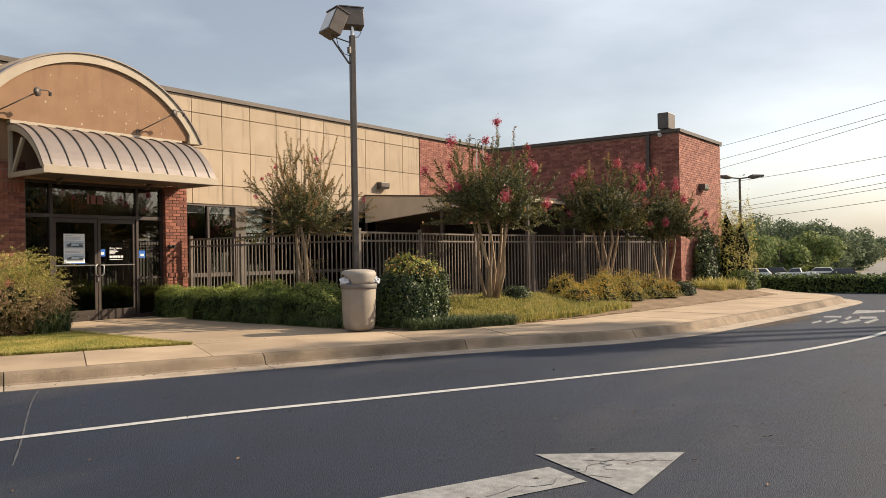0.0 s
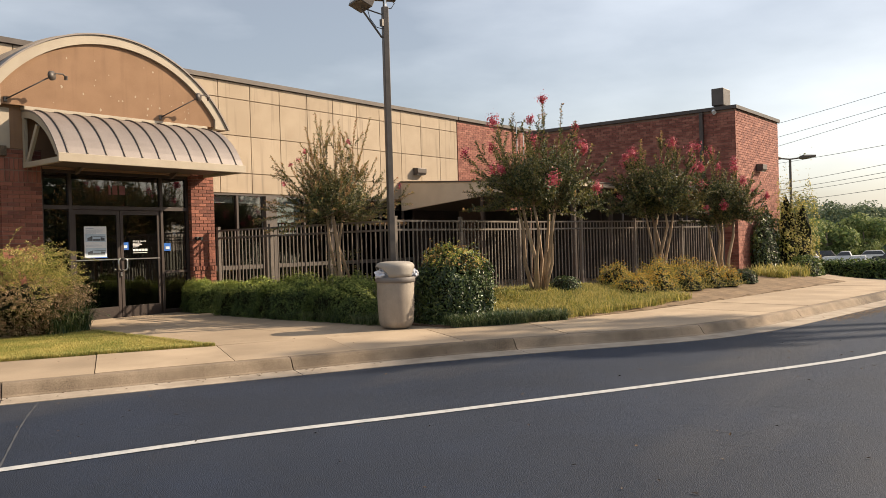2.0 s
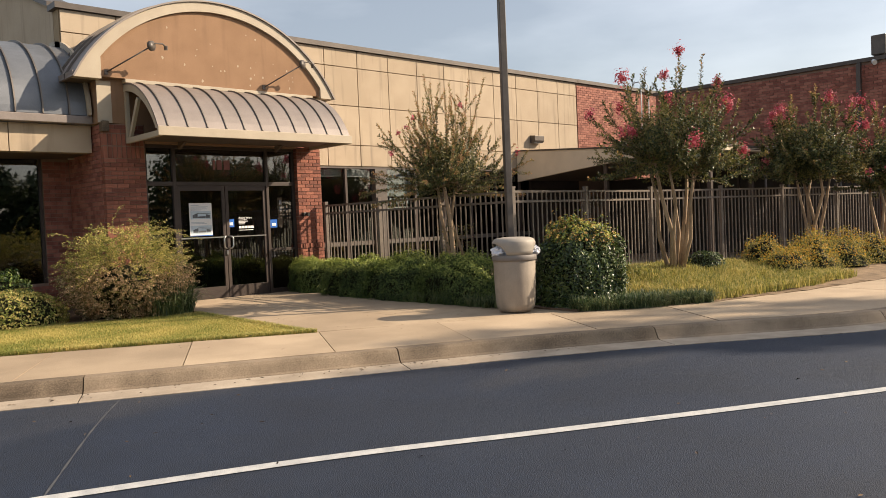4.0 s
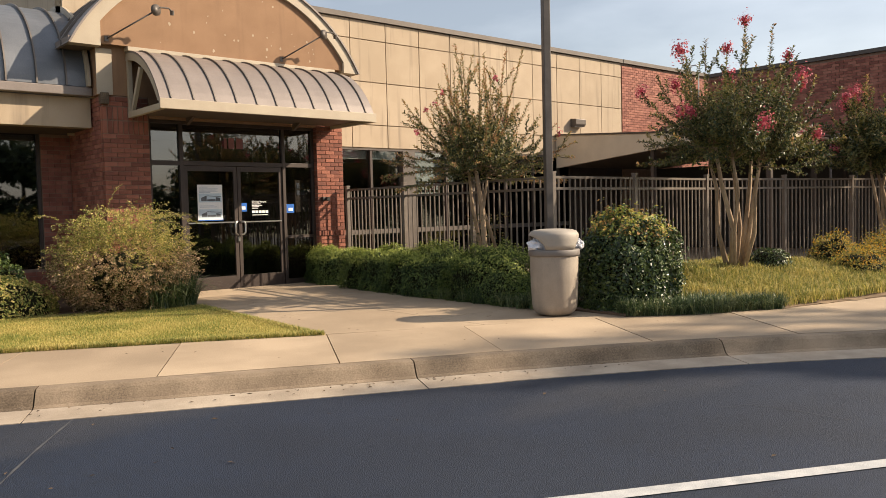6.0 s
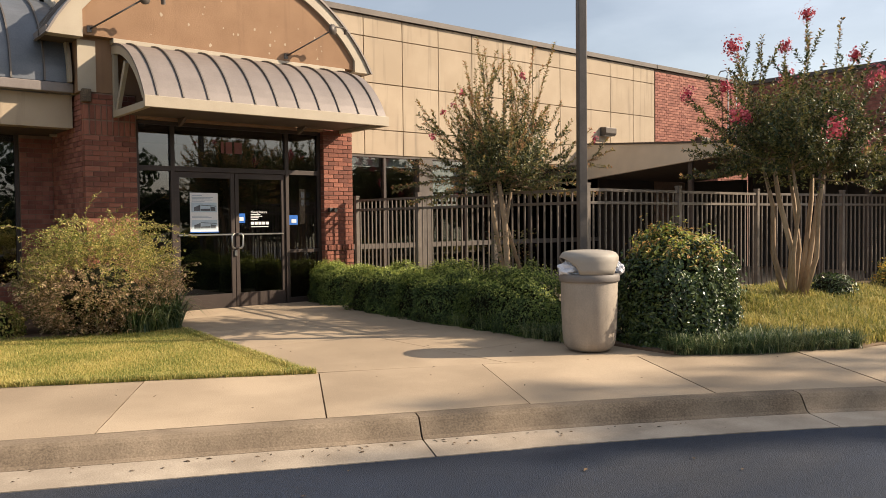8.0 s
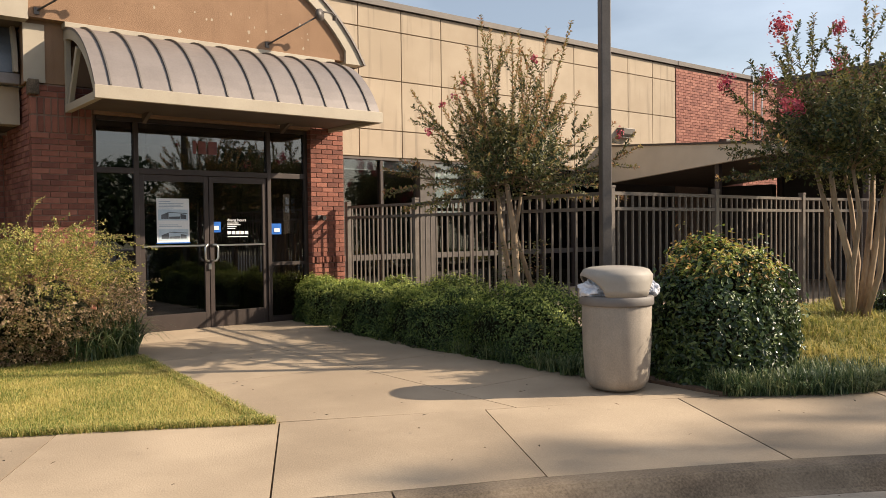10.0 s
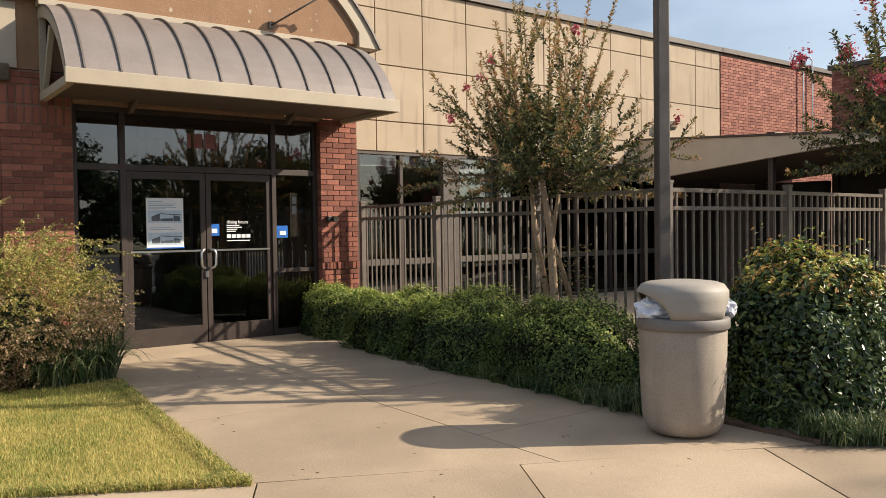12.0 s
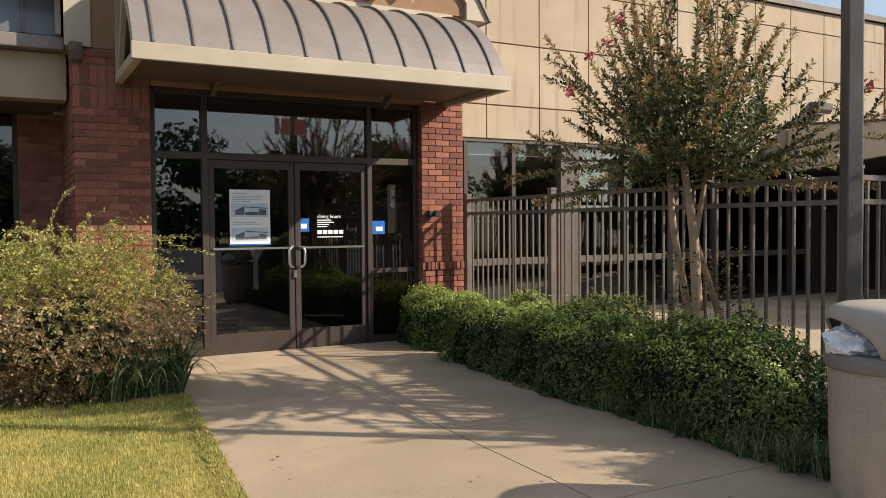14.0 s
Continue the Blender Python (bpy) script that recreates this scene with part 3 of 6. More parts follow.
for quad in ([(17.26, 2.35), (17.87, 2.3), (17.6, 2.23), (17.01, 2.28)], [(17.47, 2.15), (18.27, 2.09), (18.06, 2.02), (17.22, 2.06)], [(17.52, 1.9), (18.44, 1.7), (18.05, 1.61), (17.19, 1.76)], [(17.63, 1.5), (18.75, 1.42), (18.41, 1.34), (17.4, 1.41)], [(19.84, 2.04), (21.03, 2.13), (21.24, 1.58), (20.64, 1.51)], [(18.59, 2.4), (19.04, 2.44), (19.17, 2.13), (18.66, 2.07)], [(18.39, 1.96), (19.16, 1.98), (18.93, 1.9), (18.18, 1.87)], [(18.5, 1.71), (19.11, 1.78), (19.24, 1.48), (18.68, 1.43)]):
    whole("road_stripe", Geo().prism(quad, Z_ROAD - 0.01, Z_ROAD + 0.004), ARROW_PAINT, "worn white painted bar on the asphalt", "road marking", "painted bars at the bend", "structure")
rd = np.random.default_rng(23)
patch_line = [(15.86, 3.16), (16.9, 3.18), (18.15, 3.14), (18.62, 2.97), (18.86, 2.71), (17.89, 2.53), (17.31, 2.77), (16.41, 2.77), (15.79, 2.98)]
g = Geo()
for k in range(1500):
    cx, cy = scatter(patch_line, 1, rd)[0]
    cx, cy, w = cx + rd.normal(0, 0.22), cy + rd.normal(0, 0.12), rd.uniform(0.004, 0.017)
    a0 = rd.uniform(0, 6.28)
    ring = [(cx + w * rd.uniform(.6, 1.3) * math.cos(a0 + 1.2566 * j), cy + w * rd.uniform(.6, 1.3) * math.sin(a0 + 1.2566 * j)) for j in range(5)]
    g.add([(*p, Z_ROAD) for p in ring] + [(cx, cy, Z_ROAD + w * 0.35)], [(j, (j + 1) % 5, 5) for j in range(5)])
tagged(whole("dirt_crumbs", g, DIRT, "washed-up sandy dirt on the asphalt", "dirt"), kind="stuff")


g = Geo()
seam = smooth_line([(5.3, 8.2), (4.6, 7.08), (3.67, 5.41), (3.2, 4.6)], 0.15)
for i in range(len(seam) - 1):
    (x0, y0), (x1, y1) = seam[i], seam[i + 1]
    w0, w1 = 0.008 + 0.004 * math.sin(i * 2.1), 0.008 + 0.004 * math.sin((i + 1) * 2.1)
    g.add([(x0 - w0, y0, Z_ROAD + 0.002), (x0 + w0, y0, Z_ROAD + 0.002), (x1 + w1, y1, Z_ROAD + 0.002), (x1 - w1, y1, Z_ROAD + 0.002)], [(0, 1, 2, 3)])
whole("road_seam", g, material("pale_seam", ((0.04, 0.045, 0.055), (0.07, 0.072, 0.08)), 12, 0.9), "pale dusty seam across the asphalt", "road seam", kind="structure")
rk = np.random.default_rng(19)
g = Geo()
for k in range(26):
    x, y = rk.uniform(3, 17), rk.uniform(-2.5, 4.5)
    a = rk.uniform(0, 6.28)
    pts = [(x, y)]
    for i in range(int(rk.integers(6, 16))):
        a += rk.normal(0, 0.5)
        pts.append((pts[-1][0] + 0.07 * math.cos(a), pts[-1][1] + 0.07 * math.sin(a)))
    for p, q in zip(pts, pts[1:]):
        g.add([(p[0] - 0.003, p[1], Z_ROAD + 0.001), (p[0] + 0.003, p[1] + 0.003, Z_ROAD + 0.001), (q[0] + 0.003, q[1] + 0.003, Z_ROAD + 0.001), (q[0] - 0.003, q[1], Z_ROAD + 0.001)], [(0, 1, 2, 3)])
tagged(whole("road_crack", g, BLACK, "fine dark cracks in the asphalt", "crack"), kind="stuff")


g = Geo()
ra = np.random.default_rng(29)
for x, y, a, n in ((4.95, 1.30, 0.1, 9), (5.25, 1.05, 0.5, 8), (5.45, 1.45, -0.9, 9), (5.6, 1.0, 0.2, 6), (4.4, 1.55, -0.4, 9), (3.7, 1.9, -0.5, 8), (5.15, 1.1, 1.4, 7)):
    for i in range(n):
        b_ = a + ra.normal(0, 0.55)
        x2, y2, w = x + 0.075 * math.cos(b_), y + 0.075 * math.sin(b_), ra.uniform(0.0015, 0.004)
        g.add([(x - w, y - w, Z_ROAD + 0.0062), (x + w, y + w, Z_ROAD + 0.0062), (x2 + w, y2 + w, Z_ROAD + 0.0062), (x2 - w, y2 - w, Z_ROAD + 0.0062)], [(0, 1, 2, 3)])
        x, y = x2, y2
tagged(whole("paint_crack", g, BLACK, "fine dark cracks in the painted arrow", "crack"), kind="stuff")


def bed_z(x, y):
    """Planting beds: nearly level by the walkway, gently banked along the fence."""
    if x < 11.9:
        return 0.735
    edge = np.interp(x, [11.2, 12.4, 13.3, 15.2, 18.1, 21.5, 25, 28.4, 31], [7.6, 6.8, 6.4, 6.05, 5.55, 5.2, 4.75, 6.8, 7.8])
    return 0.72 + 0.28 * min(max((y - edge) / 2.0, 0), 1) * min(max((x - 12.3) / 1.5, 0), 1)


def sheet(poly, step, zf, skirt=0.2):
    """A ground sheet of small squares that fill a polygon."""
    xs, ys = [p[0] for p in poly], [p[1] for p in poly]
    g = Geo(); index = {}
    nx, ny = int((max(xs) - min(xs)) / step) + 1, int((max(ys) - min(ys)) / step) + 1
    def vert(i, j):
        if (i, j) not in index:
            x, y = min(xs) + i * step, min(ys) + j * step
            index[i, j] = len(g.v); g.v.append((x, y, zf(x, y)))
        return index[i, j]
    for i in range(nx):
        for j in range(ny):
            if inside((min(xs) + (i + .5) * step, min(ys) + (j + .5) * step), poly):
                g.f.append((vert(i, j), vert(i + 1, j), vert(i + 1, j + 1), vert(i, j + 1)))
    return g


LAWN_POLY = [(-4, 15.33), (0, 13.33), (5.0, 10.81), (6.75, 9.88), (8.03, 9.15), (8.33, 12.85), (8.2, 13.1), (7.2, 13.2), (6.6, 13.4), (4, 14.1), (0, 15.6), (-4, 17)]
BED_LEFT = [(-4, 16.9), (0, 15.5), (4, 14.0), (6.6, 13.3), (7.2, 13.12), (8.15, 13.02), (8.34, 12.85), (8.46, 14.58), (7.63, 14.62), (7.63, 16.30), (-4, 18.2)]
BED_HEDGE = [(11.305, 7.55), (11.305, 14.75), (12.1, 14.9), (12.1, 9.0), (12.1, 7.0), (12.02, 7.0)]
BED_RIGHT = [(12.1, 6.95), (12.4, 6.80), (13.1, 6.48), (15.0, 6.08), (18.1, 5.58), (21.5, 5.23), (25, 4.78), (26.4, 5.63), (28.4, 6.83), (28.4, 7.6), (24.4, 7.9), (16.04, 9.5), (12.1, 9.45)]
whole("lawn", Geo().prism(LAWN_POLY, 0.6, 0.726), LAWN, "dry yellow-green lawn beside the pavement", "lawn", kind="structure")
whole("flower_bed", Geo().prism(BED_LEFT, 0.6, 0.734), SOIL, "dark mulch bed against the brick wall", "bed", kind="structure")
whole("flower_bed", Geo().prism(BED_HEDGE, 0.6, 0.738), SOIL, "dark mulch bed under a clipped hedge", "bed", kind="structure")
whole("flower_bed", Geo().prism(BED_RIGHT, 0.6, 0.724), DIRT, "dry soil strip along the pavement", "bed", kind="structure")
whole("flower_bed", sheet(BED_RIGHT, 0.15, bed_z), DIRT, "dry soil bed in front of the fence", "bed", kind="structure")
whole("subsoil", Geo().prism([(-8, 14.7), (0, 11.2), (4.45, 9.1), (7.92, 7.46), (9.97, 6.42), (11.1, 5.75), (13.2, 4.5), (15.25, 4.0), (17.2, 3.75), (20, 3.43), (23, 3.2), (24.25, 3.25), (25.3, 3.8), (26.6, 5.2), (28.3, 6.2), (28.3, 8), (24.4, 15.9), (12.2, 15.9), (12.2, 14.6), (8.4, 14.55), (7.6, 14.6), (7.6, 16.28), (-8, 16.28)], 0.45, 0.695), DIRT, "bare soil between the paving slabs", "soil", kind="structure")
whole("patio_floor", Geo().prism([(12.1, 9.4), (16.04, 9.45), (24.34, 7.85), (24.34, 15.99), (12.1, 15.99)], 0.5, 0.80), CONCRETE, "concrete patio floor behind the fence", "patio", kind="structure")

# ---- building ----
WALL_Y = 16.0


def frame_box(g, x0, x1, z0, z1, y0=14.70, y1=14.80):
    return g.box(x0, x1, y0, y1, z0, z1)


# main wall with its tan panels, window band below
wall = thing("wall_main", 18, WALL_Y, 0.7, "tan panelled wall with a bronze coping", "wall", kind="structure")
part("backing", Geo().box(7.50, 22.73, 16.03, 16.30, 4.10, 6.16), PANEL_JOINT, wall)
part("backing", Geo().box(8.35, 22.73, 16.03, 16.30, 3.42, 4.095), PANEL_JOINT, wall)
# Bronze-dark colour on this stretch stands for shade under the patio roof.
part("backing", Geo().box(20.46, 22.73, 16.03, 16.30, 0.7, 3.42), BRONZE, wall)
cols = [7.51] + [13.26 - 0.947 * k for k in range(5, 0, -1)] + [13.26 + 0.947 * k for k in range(10)] + [22.71]
rows = [3.43, 3.93, 4.85, 5.75, 6.16]
for a, b in zip(cols, cols[1:]):
    for c, d in zip(rows, rows[1:]):
        part("panel", Geo().box(a + 0.009, b - 0.009, 16.0, 16.028, c + 0.009, d - 0.009), PANEL, wall, bevel=0.004)
part("coping", Geo().box(7.42, 22.75, 15.94, 16.34, 6.163, 6.27), COPING, wall)
part("lintel", Geo().box(12.06, 20.4, 15.98, 16.2, 3.38, 3.418), COPING, wall)
part("side_wall", Geo().extrude_x([(16.35, 3.6), (16.35, 6.26), (16.9, 6.45), (18.2, 6.95), (20.5, 7.3), (23, 7.2), (26, 6.4), (30, 6.2), (30, 3.6)], 7.51, 7.9), PANEL, wall, "tan end wall with a curved top")
part("side_coping", Geo().extrude_x([(16.36, 6.27), (16.9, 6.46), (18.2, 6.96), (20.5, 7.31), (23, 7.21), (23, 7.30), (20.5, 7.40), (18.2, 7.05), (16.9, 6.55), (16.36, 6.36)], 7.42, 7.95), COPING, wall)
whole("roof_main", Geo().box(7.9, 30, 16.2, 32, 5.9, 6.0), COPING, "flat grey roof deck behind the parapet", "roof", kind="structure")
whole("roof_vent", Geo().box(12.4, 12.8, 17.2, 17.7, 5.99, 6.62), COPING, "small bronze metal vent box on the roof", "vent", bevel=0.02)

# window band under the panels
band = thing("window_band", 15, WALL_Y, 0.75, "bronze framed windows with pale blinds", "window", kind="structure")
edges = [12.06, 12.9, 13.73, 14.56, 14.91, 15.9, 16.9, 17.9, 18.9, 19.9, 20.4]
for i, x in enumerate(edges):
    w = 0.03
    if i in (3, 4):
        continue
    part("mullion", Geo().box(x - w, x + w, 15.99, 16.09, 0.75, 3.378), BRONZE, band)
part("column", Geo().box(14.56, 14.91, 15.93, 16.12, 0.75, 3.378), POLE_MAT, band)
for a, b in zip(edges, edges[1:]):
    if abs(a - 14.56) < 0.01:
        continue
    part("transom", Geo().box(a + 0.032, b - 0.032, 16.0, 16.08, 1.56, 1.66), POLE_MAT, band)
    part("sill", Geo().box(a + 0.032, b - 0.032, 16.0, 16.08, 0.75, 0.86), BRONZE, band)
    pane = part("pane", Geo().box(a + 0.03, b - 0.03, 16.04, 16.048, 0.86, 3.378), BAND_GLASS, band)
    pane.visible_shadow = False
    part("blind", Geo().box(a + 0.04, b - 0.04, 16.14, 16.16, 3.20 if b < 14.8 else 2.72, 3.37), BLIND, band)

# rooms behind the glass, their dimness put into near-black and dull colours
room = thing("interior", 12, 19, 0.75, "dining room behind the windows, dimness put into its colours", "room", kind="structure")
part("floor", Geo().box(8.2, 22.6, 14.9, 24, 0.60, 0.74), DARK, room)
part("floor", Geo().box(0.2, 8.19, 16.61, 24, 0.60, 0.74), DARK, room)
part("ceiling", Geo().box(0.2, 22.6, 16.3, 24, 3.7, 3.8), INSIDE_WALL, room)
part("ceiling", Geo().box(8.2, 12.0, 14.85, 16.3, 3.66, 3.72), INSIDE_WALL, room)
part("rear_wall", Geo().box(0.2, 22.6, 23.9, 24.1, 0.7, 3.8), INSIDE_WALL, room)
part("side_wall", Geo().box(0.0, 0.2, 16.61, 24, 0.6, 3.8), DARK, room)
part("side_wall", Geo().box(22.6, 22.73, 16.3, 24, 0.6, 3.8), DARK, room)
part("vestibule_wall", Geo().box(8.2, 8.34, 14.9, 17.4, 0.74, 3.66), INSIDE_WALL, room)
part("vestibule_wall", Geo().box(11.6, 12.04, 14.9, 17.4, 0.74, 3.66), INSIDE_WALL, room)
g = Geo()
for x in (8.36, 9.0, 9.9, 10.8, 11.55):
    g.box(x, x + 0.07, 17.3, 17.4, 0.74, 3.66)
g.box(8.36, 11.6, 17.3, 17.4, 2.9, 3.0)
part("inner_door_frame", g, BRONZE, room)

# entrance storefront
store = thing("storefront", 9.9, 14.75, 0.74, "bronze aluminium storefront with tall glass", "storefront", kind="structure")
for x0, x1 in ((8.36, 8.41), (8.88, 8.945), (10.80, 10.86), (11.42, 11.47)):
    part("mullion", frame_box(Geo(), x0, x1, 0.74, 3.62), BRONZE, store, bevel=0.004)
part("head", frame_box(Geo(), 8.41, 11.42, 3.57, 3.625, 14.69, 14.81), BRONZE, store)
for x0, x1 in ((8.945, 10.80), (8.41, 8.88), (10.86, 11.42)):
    part("transom", frame_box(Geo(), x0, x1, 2.89, 2.965), BRONZE, store, bevel=0.004)
for x0, x1 in ((8.41, 8.88), (10.86, 11.42)):
    part("rail", frame_box(Geo(), x0, x1, 1.60, 1.65), BRONZE, store)
    part("sill", frame_box(Geo(), x0, x1, 0.74, 0.85), BRONZE, store)
for x0, x1, z0, z1 in ((8.41, 8.88, 0.85, 1.60), (8.41, 8.88, 1.65, 2.89), (10.86, 11.42, 0.85, 1.60), (10.86, 11.42, 1.65, 2.89), (8.41, 8.88, 2.965, 3.57), (8.945, 10.80, 2.965, 3.57), (10.86, 11.42, 2.965, 3.57)):
    part("pane", Geo().box(x0, x1, 14.746, 14.754, z0, z1), GLASS, store).visible_shadow = False


def door_leaf(x0, x1, hinge_left):
    d = thing("entrance_door", (x0 + x1) / 2, 14.75, 0.75, "closed bronze framed glass entrance door", "door", "pair of entrance doors")
    part("stile", Geo().box(x0, x0 + 0.065, 14.725, 14.775, 0.755, 2.885), BRONZE, d, bevel=0.005)
    part("stile", Geo().box(x1 - 0.065, x1, 14.725, 14.775, 0.755, 2.885), BRONZE, d, bevel=0.005)
    part("top_rail", Geo().box(x0 + 0.065, x1 - 0.065, 14.725, 14.775, 2.80, 2.885), BRONZE, d)
    part("kick_rail", Geo().box(x0 + 0.065, x1 - 0.065, 14.725, 14.775, 0.755, 0.985), BRONZE, d)
    part("pane", Geo().box(x0 + 0.06, x1 - 0.06, 14.746, 14.754, 0.98, 2.805), GLASS, d).visible_shadow = False
    part("push_bar", Geo().box(x0 + 0.04, x1 - 0.04, 14.704, 14.722, 1.908, 1.93), STEEL, d, "thin steel bar across the glass")
    hx = x1 - 0.033 if hinge_left else x0 + 0.033
    s = -1 if hinge_left else 1
    path = [(hx, 14.725, 1.93)]
    path += [(hx, 14.68, 1.93), (hx + s * 0.03, 14.655, 1.925), (hx + s * 0.055, 14.65, 1.89), (hx + s * 0.055, 14.65, 1.74), (hx + s * 0.03, 14.655, 1.705), (hx, 14.68, 1.70), (hx, 14.725, 1.70)]
    g = Geo().tube(path, 0.015, 10); g.smooth = True
    part("handle", g, STEEL, d, "brushed steel pull handle")
    return d


door_l = door_leaf(8.95, 9.905, True)
door_r = door_leaf(9.915, 10.795, False)
part("lock", Geo().box(9.885, 9.925, 14.70, 14.728, 1.58, 1.66), STEEL, door_r, "small steel lock case", bevel=0.004)

# notices on the glass
n1 = thing("paper_notice", 9.4, 14.74, 1.97, "white printed notice with building drawings taped on door glass", "notice")
part("sheet", Geo().box(9.18, 9.63, 14.738, 14.742, 1.97, 2.57), PAPER, n1)
part("border", Geo().box(9.172, 9.638, 14.7385, 14.7415, 1.955, 1.969), BLUE, n1, "blue lower edge")
PALE_INK = material("pale_blue_ink", ((0.42, 0.52, 0.60), (0.56, 0.64, 0.70)), 9, 0.8)
DEEP_INK = material("dark_grey_ink", ((0.07, 0.08, 0.09), (0.14, 0.15, 0.17)), 9, 0.8)
for zb, size_ in ((2.27, 1.0), (2.0, 0.92)):
    part("drawing_sky", Geo().box(9.20, 9.61, 14.7345, 14.7372, zb, zb + 0.15), PALE_INK, n1, "pale blue printed drawing ground")
    g = Geo()
    g.extrude_y([(9.24, zb + 0.02), (9.24, zb + 0.075 * size_), (9.34, zb + 0.115 * size_), (9.34, zb + 0.02)], 14.7325, 14.7344)
    g.extrude_y([(9.345, zb + 0.02), (9.345, zb + 0.05), (9.50, zb + 0.055), (9.50, zb + 0.02)], 14.7325, 14.7344)
    g.extrude_y([(9.505, zb + 0.02), (9.505, zb + 0.09 * size_), (9.585, zb + 0.075 * size_), (9.585, zb + 0.02)], 14.7325, 14.7344)
    g.extrude_y([(9.345, zb + 0.105), (9.345, zb + 0.115), (9.60, zb + 0.10), (9.60, zb + 0.09)], 14.7325, 14.7344)
    part("drawing", g, DEEP_INK, n1, "dark grey building drawing")
g = Geo()
for z, w in ((2.525, 0.16), (2.495, 0.34), (2.475, 0.30), (2.455, 0.33), (2.435, 0.20), (2.205, 0.26), (2.185, 0.31)):
    g.box(9.21, 9.21 + w, 14.7345, 14.7372, z, z + 0.008)
tagged(part("print", g, INK, n1, "grey unreadable print bars"), kind="stuff")
for x0, x1, z0, z1 in ((9.945, 10.085, 2.10, 2.25), (10.875, 11.035, 2.06, 2.22)):
    st = thing("blue_sticker", (x0 + x1) / 2, 14.74, z0, "blue sticker with a white patch on glass", "sticker", "blue stickers on the entrance glass")
    part("sheet", Geo().box(x0, x1, 14.737, 14.741, z0, z1), BLUE, st)
    part("patch", Geo().box(x0 + 0.04, x1 - 0.03, 14.731, 14.7355, z0 + 0.035, z0 + 0.09), WHITE_VINYL, st)


def lettering(text, size, x, z, mat, parent):
    c = bpy.data.curves.new("lettering", "FONT")
    c.body, c.size, c.extrude = text, size, 0.001
    ob = new("lettering", c)
    ob.data.materials.append(mat)
    ob.matrix_basis = pose(x, 14.741, z, 90, 0, 0)
    ob.parent = parent
    ob.matrix_parent_inverse = HOME[parent]
    return ob


hours = thing("dining_hours_sign", 10.34, 14.74, 2.02, "white vinyl dining hours lettering on door glass", "sign")
lettering("dining hours", 0.058, 10.185, 2.255, WHITE_VINYL, hours)
g = Geo()
for z, w in ((2.225, 0.17), (2.20, 0.20), (2.175, 0.14), (2.15, 0.12), (2.03, 0.31)):
    g.box(10.185, 10.185 + w, 14.738, 14.742, z, z + 0.011)
for k in range(5):
    g.box(10.185 + k * 0.066, 10.238 + k * 0.066, 14.738, 14.742, 2.07, 2.115)
part("print", g, WHITE_VINYL, hours, "small white bars of print")
number = thing("number_decal", 9.88, 14.74, 3.19, "dull red bars of a number on the transom glass", "sign")
for x0, x1 in ((9.70, 9.745), (9.78, 9.885), (9.925, 10.05)):
    part("bar", Geo().box(x0, x1, 14.738, 14.742, 3.195, 3.375), material("dull_red_vinyl", ((0.20, 0.075, 0.07), (0.26, 0.10, 0.09)), 8, 0.6) if x0 < 9.71 else bpy.data.materials["dull_red_vinyl"], number)
menu = thing("side_notice", 11.22, 14.76, 2.07, "grey framed notice inside the side glass", "notice")
part("sheet", Geo().box(11.10, 11.34, 14.79, 14.795, 2.07, 2.66), INSIDE_WALL, menu)
g = Geo()
for i in range(2):
    for j in range(2):
        g.box(11.13 + i * 0.10, 11.19 + i * 0.10, 14.784, 14.788, 2.38 + j * 0.13, 2.48 + j * 0.13)
part("print", g, INK, menu)

ws = thing("window_sign", 15.0, 15.98, 2.39, "pale grey bars of sign lettering on the patio window", "sign")
for k in range(7):
    xk = 15.0 + k * 0.11
    part("bar", Geo().box(xk, xk + 0.066, 16.10, 16.105, 2.52, 2.68), BLIND, ws)
part("bar", Geo().box(15.0, 15.77, 16.10, 16.105, 2.39, 2.46), BLIND, ws)

# gable over the entrance
AX, AZ, RO, RI = 9.73, 3.31, 2.915, 2.745
def arc(r, x0, x1, n=36):
    return [(AX + (x0 + (x1 - x0) * k / n), AZ + math.sqrt(max(r * r - (x0 + (x1 - x0) * k / n) ** 2, 0))) for k in range(n + 1)]
gable = thing("entrance_gable", 9.8, 14.6, 3.6, "arched brown stucco gable with a tan curved fascia", "gable", kind="structure")
GL, GR, GB = -2.14, 2.27, 4.66
def span(r):
    return math.sqrt(r * r - (GB - AZ) ** 2)
top = arc(RI + 0.02, GL, GR)
part("stucco_wall", Geo().extrude_y([(AX + GL, 3.95), (AX + GL, GB)] + top + [(AX + GR, GB), (AX + GR, 3.95), (11.47, 3.95), (11.47, 3.63), (8.36, 3.63), (8.36, 3.95)], 14.60, 14.95), STUCCO, gable)
part("stucco_face", Geo().extrude_y([(AX + GL + 0.002, 4.705)] + arc(RI - 0.004, GL + 0.002, GR - 0.002) + [(AX + GR - 0.002, 4.705)], 14.455, 14.597), STUCCO, gable)
part("corner_board", Geo().box(7.56, 7.80, 14.575, 14.598, 3.95, 4.655), TAN_TRIM, gable, "tan corner board")
so = span(RO)
outer = arc(RO, -so, so, 48)
inner = [(AX + GL, GB)] + arc(RI, GL, GR, 40) + [(AX + GR, GB)]
g = Geo()
ou, inn = outer, []
for k in range(len(outer)):
    t = k / (len(outer) - 1)
    x = AX + GL + (GR - GL) * t
    inn.append((x, AZ + math.sqrt(RI * RI - (x - AX) ** 2)))
ou = [(AX - so, GB)] + ou + [(AX + so, GB)]
inn = [(AX + GL, GB)] + inn + [(AX + GR, GB)]
n = len(ou)
